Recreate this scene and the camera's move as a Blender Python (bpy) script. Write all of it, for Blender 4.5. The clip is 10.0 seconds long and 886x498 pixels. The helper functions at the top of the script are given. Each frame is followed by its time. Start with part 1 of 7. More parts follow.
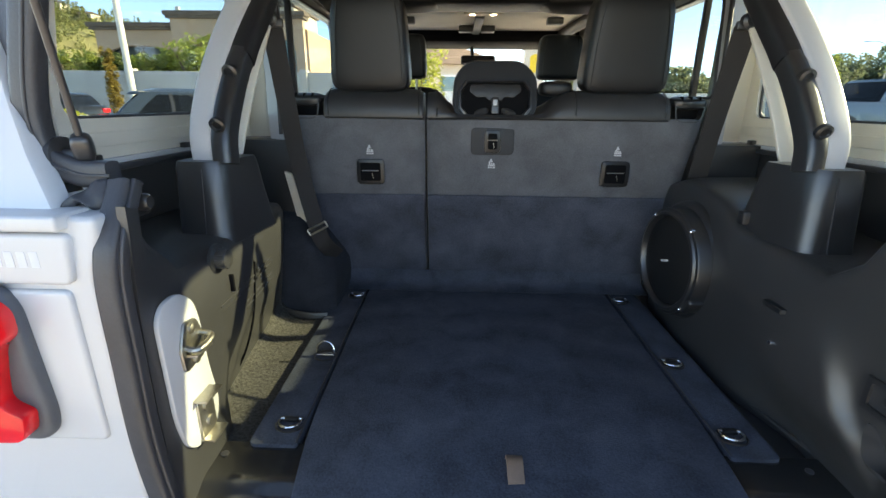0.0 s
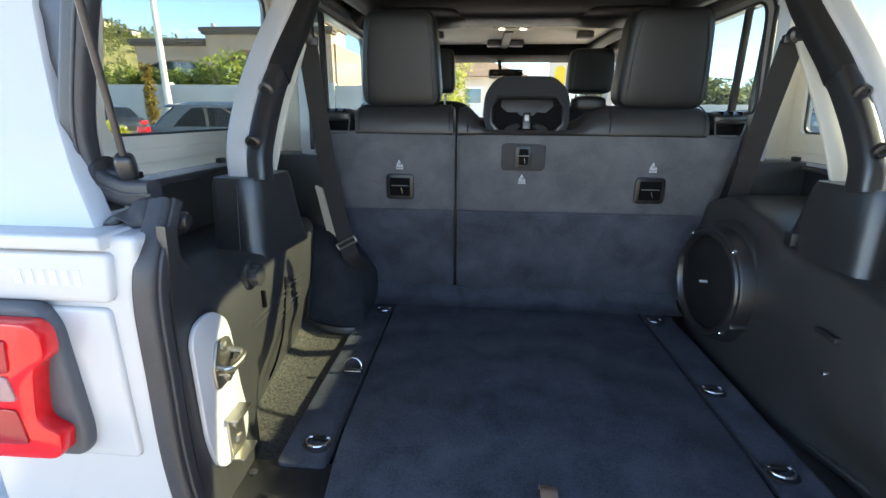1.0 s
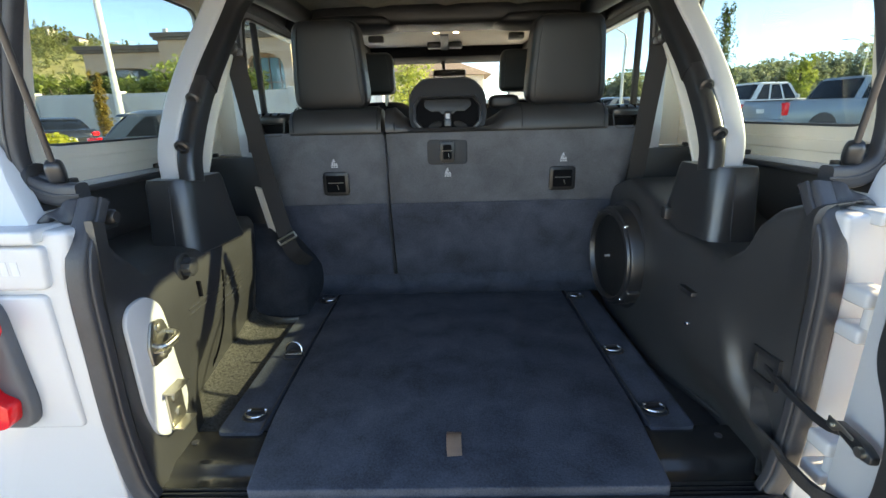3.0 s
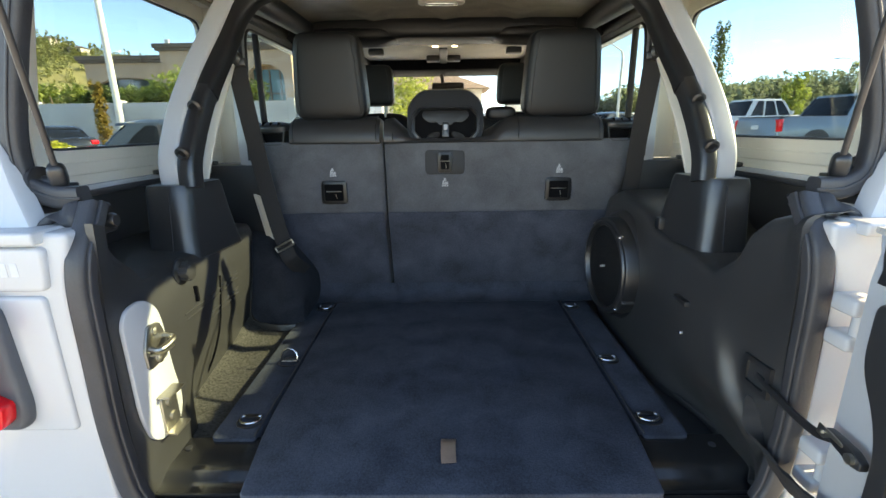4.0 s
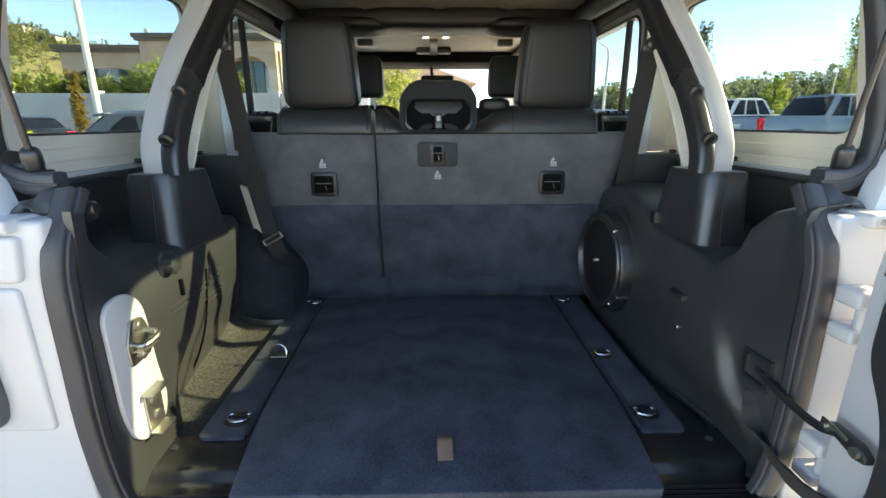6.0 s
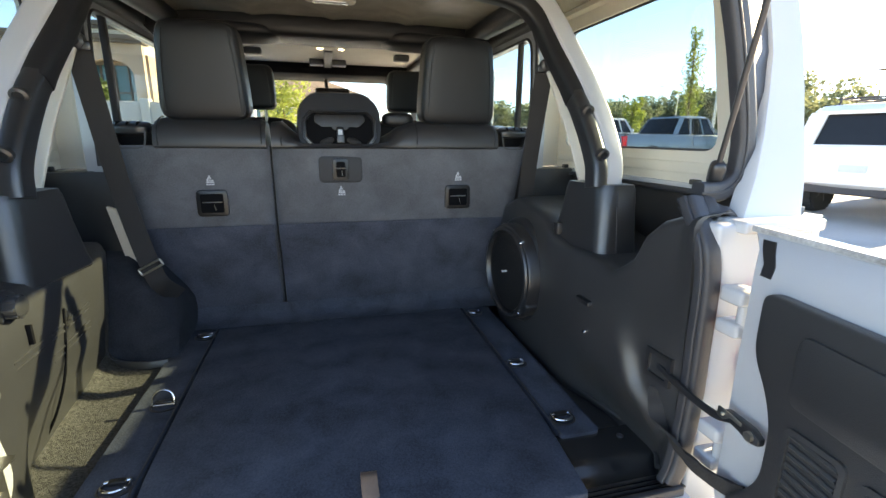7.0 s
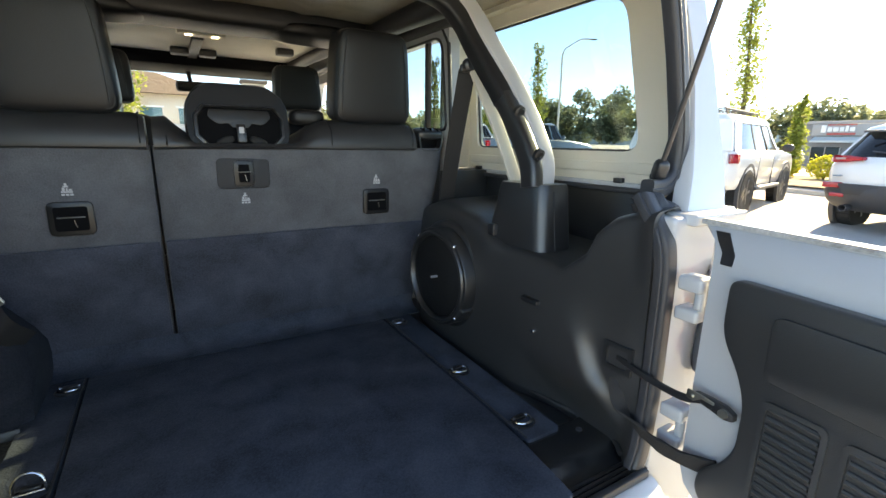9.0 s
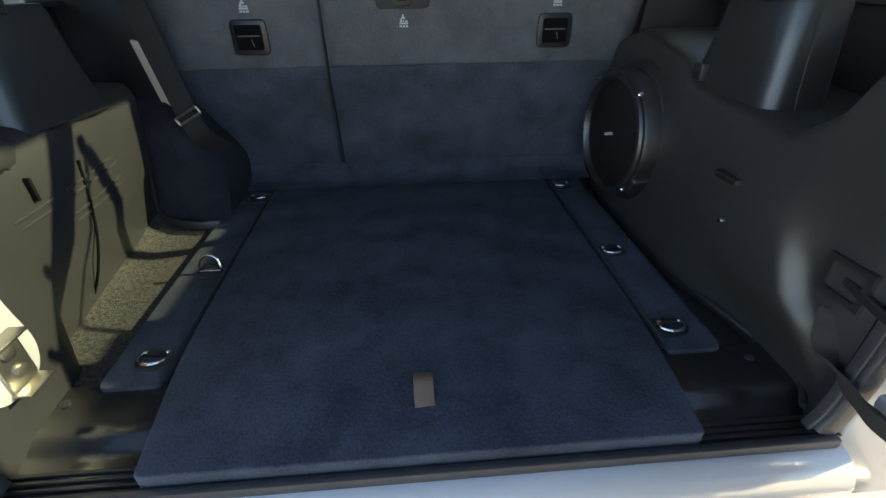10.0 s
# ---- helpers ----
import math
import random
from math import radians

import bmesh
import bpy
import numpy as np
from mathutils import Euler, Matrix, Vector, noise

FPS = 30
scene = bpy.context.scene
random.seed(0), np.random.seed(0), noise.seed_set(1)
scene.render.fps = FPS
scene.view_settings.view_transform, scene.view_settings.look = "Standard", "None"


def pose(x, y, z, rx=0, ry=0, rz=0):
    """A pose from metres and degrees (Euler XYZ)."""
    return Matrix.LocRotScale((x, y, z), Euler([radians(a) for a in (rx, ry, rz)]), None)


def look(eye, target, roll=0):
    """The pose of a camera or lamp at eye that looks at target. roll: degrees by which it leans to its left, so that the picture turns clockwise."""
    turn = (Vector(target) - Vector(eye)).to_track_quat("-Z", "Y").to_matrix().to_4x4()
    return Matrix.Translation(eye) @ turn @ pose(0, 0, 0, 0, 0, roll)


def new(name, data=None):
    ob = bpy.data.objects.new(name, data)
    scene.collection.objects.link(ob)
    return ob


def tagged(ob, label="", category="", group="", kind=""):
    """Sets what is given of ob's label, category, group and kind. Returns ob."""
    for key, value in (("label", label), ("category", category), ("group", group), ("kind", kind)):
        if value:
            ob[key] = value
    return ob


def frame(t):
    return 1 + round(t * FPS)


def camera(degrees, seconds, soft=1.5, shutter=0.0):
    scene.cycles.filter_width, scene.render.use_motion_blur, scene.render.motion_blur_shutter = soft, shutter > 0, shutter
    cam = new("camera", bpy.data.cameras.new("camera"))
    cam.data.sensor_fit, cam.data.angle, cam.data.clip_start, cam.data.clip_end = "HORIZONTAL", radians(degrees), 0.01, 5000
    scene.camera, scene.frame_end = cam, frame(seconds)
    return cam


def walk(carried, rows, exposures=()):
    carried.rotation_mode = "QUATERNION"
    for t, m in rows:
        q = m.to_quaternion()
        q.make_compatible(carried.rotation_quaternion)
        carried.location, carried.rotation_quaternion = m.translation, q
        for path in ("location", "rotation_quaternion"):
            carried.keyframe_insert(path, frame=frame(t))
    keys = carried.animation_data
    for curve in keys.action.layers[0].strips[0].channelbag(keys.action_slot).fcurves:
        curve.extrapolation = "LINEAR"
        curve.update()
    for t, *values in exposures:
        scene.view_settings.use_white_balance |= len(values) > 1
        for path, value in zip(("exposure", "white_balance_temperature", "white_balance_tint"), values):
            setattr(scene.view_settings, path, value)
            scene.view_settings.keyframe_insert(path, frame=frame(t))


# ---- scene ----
cam = camera(89.4, 10.0)
EXPOSURES = [(0.0, 2.24, 9700, 9), (1.5, 2.46, 8500, 8), (3.5, 2.28, 9700, 7), (6.6, 2.30, 9800, 7), (7.2, 2.48, 9500, 11), (9.1, 2.08, 9900, 7), (9.6, 1.1, 9500, 4), (10.0, 1.84, 9400, 7)]
PATH = [
    (0, (-0.124, -0.502, 1.505), (-0.176, 1.399, 0.886), 0.6),
    (0.5, (-0.148, -0.487, 1.512), (-0.297, 1.42, 0.93), -1.4),
    (1, (-0.147, -0.481, 1.517), (-0.299, 1.429, 0.942), 0.5),
    (1.5, (-0.131, -0.511, 1.497), (-0.153, 1.405, 0.924), 0.4),
    (2, (-0.052, -0.575, 1.508), (-0.079, 1.34, 0.929), 0.5),
    (2.2, (-0.021, -0.598, 1.515), (-0.056, 1.318, 0.943), -0.2),
    (3.3, (0.0, -0.619, 1.517), (-0.032, 1.295, 0.938), -1.5),
    (3.5, (0.0, -0.626, 1.517), (-0.034, 1.295, 0.963), -1.3),
    (4, (0.002, -0.625, 1.51), (-0.018, 1.304, 0.983), -0.8),
    (4.5, (-0.001, -0.629, 1.515), (-0.006, 1.298, 0.978), -0.9),
    (5, (-0.015, -0.628, 1.504), (-0.015, 1.297, 0.961), -1.1),
    (5.2, (-0.019, -0.62, 1.494), (-0.005, 1.305, 0.948), -1.0),
    (6.3, (-0.022, -0.601, 1.499), (0.031, 1.322, 0.954), 0.2),
    (6.5, (-0.017, -0.61, 1.501), (0.063, 1.316, 0.968), 0.4),
    (7, (-0.05, -0.556, 1.497), (0.434, 1.322, 1.011), 0.6),
    (7.2, (-0.095, -0.503, 1.501), (0.636, 1.295, 1.016), 0.4),
    (7.5, (-0.153, -0.453, 1.48), (0.835, 1.218, 1.0), 0.0),
    (8, (-0.19, -0.411, 1.483), (0.986, 1.142, 1.031), 0.0),
    (8.5, (-0.198, -0.404, 1.481), (0.976, 1.157, 1.05), 1.0),
    (9, (-0.189, -0.412, 1.484), (0.817, 1.253, 1.021), 1.0),
    (9.3, (-0.17, -0.41, 1.484), (0.612, 1.342, 0.919), 1.5),
    (9.5, (-0.124, -0.4, 1.47), (0.437, 1.392, 0.781), 0.8),
    (9.7, (-0.072, -0.36, 1.434), (0.28, 1.427, 0.61), 0.5),
    (10, (-0.004, -0.317, 1.408), (0.121, 1.39, 0.374), -0.7),
]
walk(cam, [(t, look(eye, target, roll)) for t, eye, target, roll in PATH], EXPOSURES)

# ---- world and sun ----
SUN = Vector((1.0, 0.175, 0.46)).normalized()
world = bpy.data.worlds.new("sky")
scene.world = world
world.use_nodes = True
wn = world.node_tree.nodes
sky = wn.new("ShaderNodeTexSky")
sky.sky_type, sky.sun_disc = "NISHITA", False
sky.sun_elevation, sky.sun_rotation = math.asin(SUN.z), math.atan2(SUN.x, SUN.y)
sky.altitude, sky.air_density, sky.dust_density, sky.ozone_density = 400, 0.55, 0.03, 3.0
world.node_tree.links.new(sky.outputs[0], wn["Background"].inputs[0])
wn["Background"].inputs[1].default_value = 0.185
sun_data = bpy.data.lights.new("sun", "SUN")
sun_data.energy, sun_data.angle, sun_data.color = 4.8, radians(0.53), (1.0, 0.9, 0.7)
sun = new("sun", sun_data)
sun.matrix_world = look(SUN * 60, (0, 0, 0))

# ---- materials ----
def material(name, colour, rough=0.6, metal=0.0, vary=0.12, scale=6.0, grain=120.0, bump=0.15, tint=None, rough_vary=0.12,
             bump_dist=0.002, coat=0.0, piece=0.0, spec=0.5, warp=0.0, sheen=0.0, nap=0.5, brush=0.0):
    """A surface with slow stains, fine grain, and uneven gloss."""
    mat = bpy.data.materials.new(name)
    mat.use_nodes = True
    n, link = mat.node_tree.nodes, mat.node_tree.links.new
    b = n["Principled BSDF"]
    co = n.new("ShaderNodeTexCoord")
    slow, fine = n.new("ShaderNodeTexNoise"), n.new("ShaderNodeTexNoise")
    slow.inputs["Scale"].default_value, slow.inputs["Detail"].default_value = scale, 5
    slow.inputs["Distortion"].default_value = warp
    fine.inputs["Scale"].default_value, fine.inputs["Detail"].default_value = grain, 3
    for t in (slow, fine):
        link(co.outputs["Object"], t.inputs["Vector"])
    both = n.new("ShaderNodeMath")
    both.operation = "MULTIPLY_ADD"
    link(fine.outputs[0], both.inputs[0])
    both.inputs[1].default_value = nap
    link(slow.outputs[0], both.inputs[2])
    ramp = n.new("ShaderNodeMapRange")
    ramp.inputs[1].default_value, ramp.inputs[2].default_value = 0.2 + 0.5 * nap, 0.8 + 0.5 * nap
    link(both.outputs[0], ramp.inputs[0])
    if brush:
        # sweeping strokes left in the pile
        wave, add = n.new("ShaderNodeTexWave"), n.new("ShaderNodeMath")
        wave.wave_type, wave.rings_direction = "RINGS", "SPHERICAL"
        wave.inputs["Scale"].default_value, wave.inputs["Distortion"].default_value = 2.6, 5.0
        wave.inputs["Detail"].default_value, wave.inputs["Detail Scale"].default_value = 3.0, 1.4
        link(co.outputs["Object"], wave.inputs["Vector"])
        add.operation = "MULTIPLY_ADD"
        link(wave.outputs["Fac"], add.inputs[0])
        add.inputs[1].default_value = brush
        link(both.outputs[0], add.inputs[2])
        link(add.outputs[0], ramp.inputs[0])
        ramp.inputs[1].default_value += .4 * brush
        ramp.inputs[2].default_value += .6 * brush
    mix = n.new("ShaderNodeMix")
    mix.data_type = "RGBA"
    dark = [c * (1 - vary) for c in colour]
    light = [min(1, c * (1 + vary)) for c in (tint or colour)]
    mix.inputs["A"].default_value, mix.inputs["B"].default_value = (*dark, 1), (*light, 1)
    link(ramp.outputs[0], mix.inputs["Factor"])
    out = mix.outputs["Result"]
    if piece:
        info, hsv = n.new("ShaderNodeObjectInfo"), n.new("ShaderNodeHueSaturation")
        val = n.new("ShaderNodeMapRange")
        val.inputs[3].default_value, val.inputs[4].default_value = 1 - piece, 1 + piece
        link(info.outputs["Random"], val.inputs[0])
        link(val.outputs[0], hsv.inputs["Value"])
        link(out, hsv.inputs["Color"])
        out = hsv.outputs[0]
    link(out, b.inputs["Base Color"])
    rr = n.new("ShaderNodeMapRange")
    rr.inputs[3].default_value, rr.inputs[4].default_value = max(0.02, rough - rough_vary * rough), min(1, rough + rough_vary * rough)
    link(slow.outputs[0], rr.inputs[0])
    link(rr.outputs[0], b.inputs["Roughness"])
    b.inputs["Metallic"].default_value = metal
    b.inputs["Coat Weight"].default_value = coat
    b.inputs["Sheen Weight"].default_value = sheen
    b.inputs["Sheen Roughness"].default_value = 0.4
    b.inputs["Sheen Tint"].default_value = (0.75, 0.85, 1.0, 1)
    b.inputs["Specular IOR Level"].default_value = spec
    if bump:
        bp = n.new("ShaderNodeBump")
        bp.inputs["Strength"].default_value, bp.inputs["Distance"].default_value = bump, bump_dist
        link(fine.outputs[0], bp.inputs["Height"])
        link(bp.outputs[0], b.inputs["Normal"])
    return mat


def glass(name, tint):
    """Flat tinted pane: each face lets through the root of the tint and mirrors a little."""
    mat = bpy.data.materials.new(name)
    mat.use_nodes = True
    nt = mat.node_tree
    nt.nodes.remove(nt.nodes["Principled BSDF"])
    clear = nt.nodes.new("ShaderNodeBsdfTransparent")
    clear.inputs["Color"].default_value = (*[c ** .5 for c in tint], 1)
    gloss = nt.nodes.new("ShaderNodeBsdfGlossy")
    gloss.inputs["Roughness"].default_value = .02
    mix = nt.nodes.new("ShaderNodeMixShader")
    mix.inputs[0].default_value = .03
    nt.links.new(clear.outputs[0], mix.inputs[1])
    nt.links.new(gloss.outputs[0], mix.inputs[2])
    nt.links.new(mix.outputs[0], nt.nodes["Material Output"].inputs["Surface"])
    return mat


def glow(name, colour, strength):
    mat = bpy.data.materials.new(name)
    mat.use_nodes = True
    b = mat.node_tree.nodes["Principled BSDF"]
    b.inputs["Base Color"].default_value = (*colour, 1)
    b.inputs["Emission Color"].default_value = (*colour, 1)
    b.inputs["Emission Strength"].default_value = strength
    return mat


BARPAINT = material("bar_paint", (0.60, 0.60, 0.61), 0.35, vary=0.03, scale=6, grain=400, bump=0.05)
WHITE = material("white_paint", (0.53, 0.54, 0.555), 0.22, vary=0.02, scale=3, grain=400, bump=0.02, coat=0.6)
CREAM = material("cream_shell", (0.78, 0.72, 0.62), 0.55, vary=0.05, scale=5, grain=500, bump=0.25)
# less than half as bright as the cream of the hardtop sides
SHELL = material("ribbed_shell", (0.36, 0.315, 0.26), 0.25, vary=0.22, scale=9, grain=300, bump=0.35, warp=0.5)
LINER = material("headliner", (0.82, 0.79, 0.70), 0.9, vary=0.06, scale=7, grain=700, bump=0.3)
PLASTIC = material("black_plastic", (0.021, 0.021, 0.0225), 0.32, spec=0.95, vary=0.15, scale=6, grain=900, bump=0.35, bump_dist=0.0006)
TREAD = material("tread_plastic", (0.021, 0.021, 0.022), 0.2, spec=0.95, vary=0.2, scale=8, grain=600, bump=0.12, bump_dist=0.0005)
TRIM = material("grained_trim", (0.035, 0.035, 0.036), 0.36, spec=1.0, vary=0.15, scale=5, grain=700, bump=0.5, bump_dist=0.0008)
PAD = material("bar_padding", (0.017, 0.017, 0.019), 0.42, spec=0.5, vary=0.12, scale=9, grain=600, bump=0.3, bump_dist=0.0006)
RUBBER = material("seal_rubber", (0.045, 0.045, 0.05), 0.42, vary=0.2, scale=14, grain=300, bump=0.2)
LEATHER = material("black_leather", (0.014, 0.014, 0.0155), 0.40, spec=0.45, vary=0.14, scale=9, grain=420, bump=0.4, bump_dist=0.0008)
# same black leather, lightened so the colour holds the light on the seat top
LITLEATHER = material("lit_top_leather", (0.034, 0.033, 0.034), 0.40, spec=0.7, vary=0.16, scale=12, grain=420, bump=0.4, bump_dist=0.0008)
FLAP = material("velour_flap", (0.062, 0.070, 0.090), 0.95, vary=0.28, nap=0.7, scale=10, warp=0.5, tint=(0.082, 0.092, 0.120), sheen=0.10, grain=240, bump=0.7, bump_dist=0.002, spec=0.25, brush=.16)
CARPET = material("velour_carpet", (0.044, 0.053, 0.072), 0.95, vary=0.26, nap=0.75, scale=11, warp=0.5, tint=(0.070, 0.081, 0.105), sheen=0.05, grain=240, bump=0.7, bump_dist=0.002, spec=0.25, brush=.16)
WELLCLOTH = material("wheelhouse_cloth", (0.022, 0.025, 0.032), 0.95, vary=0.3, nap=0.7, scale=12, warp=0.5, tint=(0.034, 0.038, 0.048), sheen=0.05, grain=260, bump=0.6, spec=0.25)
LOOP = material("loop_carpet", (0.072, 0.070, 0.063), 0.95, vary=0.75, scale=150, grain=420, bump=1.0, bump_dist=0.004, spec=0.2)
CLOTH = material("seatback_cloth", (0.135, 0.138, 0.148), 0.93, vary=0.28, nap=0.65, scale=11, warp=0.5, sheen=0.2, grain=260, bump=0.5, spec=0.25, brush=.1)
WEBBING = material("belt_webbing", (0.027, 0.025, 0.025), 0.75, vary=0.15, scale=20, grain=900, bump=0.6)
CHROME = material("chrome", (0.75, 0.75, 0.76), 0.14, 1.0, vary=0.05, grain=300, bump=0.03)
STEEL = material("zinc_steel", (0.45, 0.43, 0.38), 0.38, 1.0, vary=0.2, scale=30, grain=300, bump=0.1)
PLATEGREY = material("anchor_surround", (0.034, 0.035, 0.039), 0.6, vary=0.12, scale=20, grain=500, bump=0.3)
GLOSSBLACK = material("gloss_black", (0.018, 0.018, 0.019), 0.3, vary=0.1, scale=20, grain=300, bump=0.1)
# near-black that puts the shade of hollows into the colour; header rail too
SHADEBLACK = material("shade_black", (0.005, 0.005, 0.006), 0.7, spec=0.1, vary=0.1, bump=0.1)
TAB = material("nylon_tab", (0.21, 0.135, 0.095), 0.45, vary=0.2, scale=30, grain=500, bump=0.2)
MARK = material("pale_print", (0.62, 0.63, 0.65), 0.7, vary=0.05, bump=0)
REDLENS = material("red_lens", (0.86, 0.008, 0.016), 0.16, spec=0.4, vary=0.14, scale=14, grain=60, bump=0.05, coat=0.5)
DARKRED = material("dark_red_lens", (0.40, 0.012, 0.022), 0.15, vary=0.2, scale=30, grain=90, bump=0.2, coat=0.4)
CLEARLENS = material("clear_lens", (0.42, 0.24, 0.24), 0.15, vary=0.2, scale=30, grain=90, bump=0.2, coat=0.4)
GLASS = glass("window_glass", (0.385, 0.475, 0.49))
CLEARGLASS = glass("windscreen_glass", (0.93, 0.97, 0.96))
DARKGLASS = material("tinted_glass", (0.012, 0.014, 0.016), 0.1, vary=0.1, bump=0, spec=0.3)
LAMPGLOW = glow("lamp_glow", (1.0, 0.9, 0.7), 2.2)
WORN = material("chipped_edge_paint", (0.27, 0.25, 0.235), 0.5, vary=0.3, scale=14, warp=0.8, grain=200, bump=0.3, tint=(0.54, 0.53, 0.51))
MIRROR = material("mirror_glass", (0.8, 0.8, 0.8), 0.02, 1.0, vary=0.01, bump=0)


# ---- mesh helpers ----
def mesh_of(name, bm, sharp=38):
    bmesh.ops.remove_doubles(bm, verts=bm.verts, dist=0.00005)
    bmesh.ops.recalc_face_normals(bm, faces=bm.faces)
    me = bpy.data.meshes.new(name)
    bm.to_mesh(me)
    bm.free()
    me.polygons.foreach_set("use_smooth", [True] * len(me.polygons))
    me.set_sharp_from_angle(angle=radians(sharp))
    return me


def thing(name, base, label, category, group="", kind=""):
    ob = new(name)
    ob.location, ob.empty_display_size = base, 0.05
    return tagged(ob, label, category, group, kind)


def part(name, bm, mat, parent=None, label="", sharp=38):
    """Links a bmesh as one mesh object in world places, under a thing or a part."""
    me = mesh_of(name, bm, sharp)
    me.materials.append(mat)
    ob = new(name, me)
    if parent:
        ob.parent = parent
        if parent.type == "EMPTY":
            ob.matrix_parent_inverse = Matrix.Translation(parent.location).inverted()
    return tagged(ob, label)


def struct(name, bm, mat, label, category=""):
    return tagged(part(name, bm, mat), label, category or name.split("_")[0], kind="structure")


def B():
    return bmesh.new()


def join(bm, tmp, m=None):
    if m:
        bmesh.ops.transform(tmp, matrix=m, verts=tmp.verts)
    me = bpy.data.meshes.new("tmp")
    tmp.to_mesh(me)
    tmp.free()
    bm.from_mesh(me)
    bpy.data.meshes.remove(me)
    return bm


def box(bm, x0, x1, y0, y1, z0, z1, bevel=0.0, seg=2, m=None):
    t = B()
    vs = [t.verts.new((x, y, z)) for x in (x0, x1) for y in (y0, y1) for z in (z0, z1)]
    for f in ((0, 1, 3, 2), (4, 6, 7, 5), (0, 4, 5, 1), (2, 3, 7, 6), (0, 2, 6, 4), (1, 5, 7, 3)):
        t.faces.new([vs[i] for i in f])
    if bevel:
        bmesh.ops.bevel(t, geom=t.edges[:], offset=bevel, segments=seg, affect="EDGES", profile=0.5)
    return join(bm, t, m)


def put(axis, a, u, v):
    """A point at a along the axis; u and v along the other two, in order."""
    return {"x": (a, u, v), "y": (u, a, v), "z": (u, v, a)}[axis]


def roundpoly(pts, r, n=4):
    out = []
    k = len(pts)
    rs = r if isinstance(r, (list, tuple)) else [r] * k
    for i in range(k):
        p, q, s = Vector(pts[i - 1]), Vector(pts[i]), Vector(pts[(i + 1) % k])
        a, b = (p - q), (s - q)
        ri = min(rs[i], a.length * 0.48, b.length * 0.48)
        if ri <= 0:
            out.append(tuple(q))
            continue
        a.normalize(), b.normalize()
        for j in range(n + 1):
            w = j / n
            out.append(tuple(q + a * ri * (1 - w) ** 2 + b * ri * w ** 2))
    return out


def prism(bm, pts, axis, a, b, bevel=0.0, seg=2, m=None):
    """A polygon, in the plane across the axis, drawn out from a to b."""
    t = B()
    lo = [t.verts.new(put(axis, a, *p)) for p in pts]
    hi = [t.verts.new(put(axis, b, *p)) for p in pts]
    k = len(pts)
    f0, f1 = t.faces.new(lo), t.faces.new(hi[::-1])
    for i in range(k):
        t.faces.new((lo[i], hi[i], hi[(i + 1) % k], lo[(i + 1) % k]))
    if bevel:
        bmesh.ops.recalc_face_normals(t, faces=t.faces)
        bmesh.ops.bevel(t, geom=list(f0.edges) + list(f1.edges), offset=bevel, segments=seg, affect="EDGES", profile=0.5)
    return join(bm, t, m)


def holed(bm, outer, hole, r, axis, a, b, n=5, m=None):
    """A four-cornered panel with a rounded four-cornered opening, from a to b along the axis."""
    t = B()
    arcs = roundpoly(hole, r, n)
    rings = []
    for d in (a, b):
        o = [t.verts.new(put(axis, d, *p)) for p in outer]
        h = [t.verts.new(put(axis, d, *p)) for p in arcs]
        rings.append((o, h))
        for i in range(4):
            for j in range(n):
                t.faces.new((o[i], h[i * (n + 1) + j], h[i * (n + 1) + j + 1]))
            e, s = i * (n + 1) + n, ((i + 1) % 4) * (n + 1)
            t.faces.new((o[i], h[e], h[s], o[(i + 1) % 4]))
    (o0, h0), (o1, h1) = rings
    for l0, l1 in ((o0, o1), (h0, h1)):
        for i in range(len(l0)):
            t.faces.new((l0[i], l1[i], l1[(i + 1) % len(l0)], l0[(i + 1) % len(l0)]))
    return join(bm, t, m)


def loft(bm, rings, caps=True, closed=True, m=None):
    t = B()
    vs = [[t.verts.new(p) for p in ring] for ring in rings]
    k = len(rings[0])
    for r0, r1 in zip(vs, vs[1:]):
        for i in range(k if closed else k - 1):
            t.faces.new((r0[i], r0[(i + 1) % k], r1[(i + 1) % k], r1[i]))
    if caps and closed:
        t.faces.new(vs[0][::-1])
        t.faces.new(vs[-1])
    return join(bm, t, m)


def smooth_path(pts, n=5):
    """Points along a smooth line through pts."""
    pts = [Vector(p) for p in pts]
    ext = [pts[0] * 2 - pts[1]] + pts + [pts[-1] * 2 - pts[-2]]
    out = []
    for i in range(1, len(ext) - 2):
        p0, p1, p2, p3 = ext[i - 1:i + 3]
        for j in range(n):
            t = j / n
            out.append(0.5 * (2 * p1 + (p2 - p0) * t + (2 * p0 - 5 * p1 + 4 * p2 - p3) * t * t + (3 * p1 - p0 - 3 * p2 + p3) * t ** 3))
    return out + [pts[-1]]


def sweep(bm, path, profile, up=(0, 0, 1), close=False):
    """A profile (pairs: along side, along up) led along a path."""
    path = [Vector(p) for p in path]
    rings = []
    k = len(path)
    for i, p in enumerate(path):
        if close:
            d = path[(i + 1) % k] - path[i - 1]
        else:
            d = path[min(i + 1, k - 1)] - path[max(i - 1, 0)]
        d.normalize()
        side = d.cross(Vector(up)).normalized()
        u = side.cross(d).normalized()
        rings.append([p + side * a + u * b for a, b in profile])
    if close:
        rings.append(rings[0])
    return loft(bm, rings, caps=not close)


def circle(r, n=10, sx=1.0, sy=1.0):
    return [(r * sx * math.cos(2 * math.pi * i / n), r * sy * math.sin(2 * math.pi * i / n)) for i in range(n)]


def rrect(w, h, r, n=3):
    return roundpoly([(-w / 2, -h / 2), (w / 2, -h / 2), (w / 2, h / 2), (-w / 2, h / 2)], r, n)


def tube(bm, path, r, n=10, up=(0, 0, 1)):
    return sweep(bm, path, circle(r, n), up)


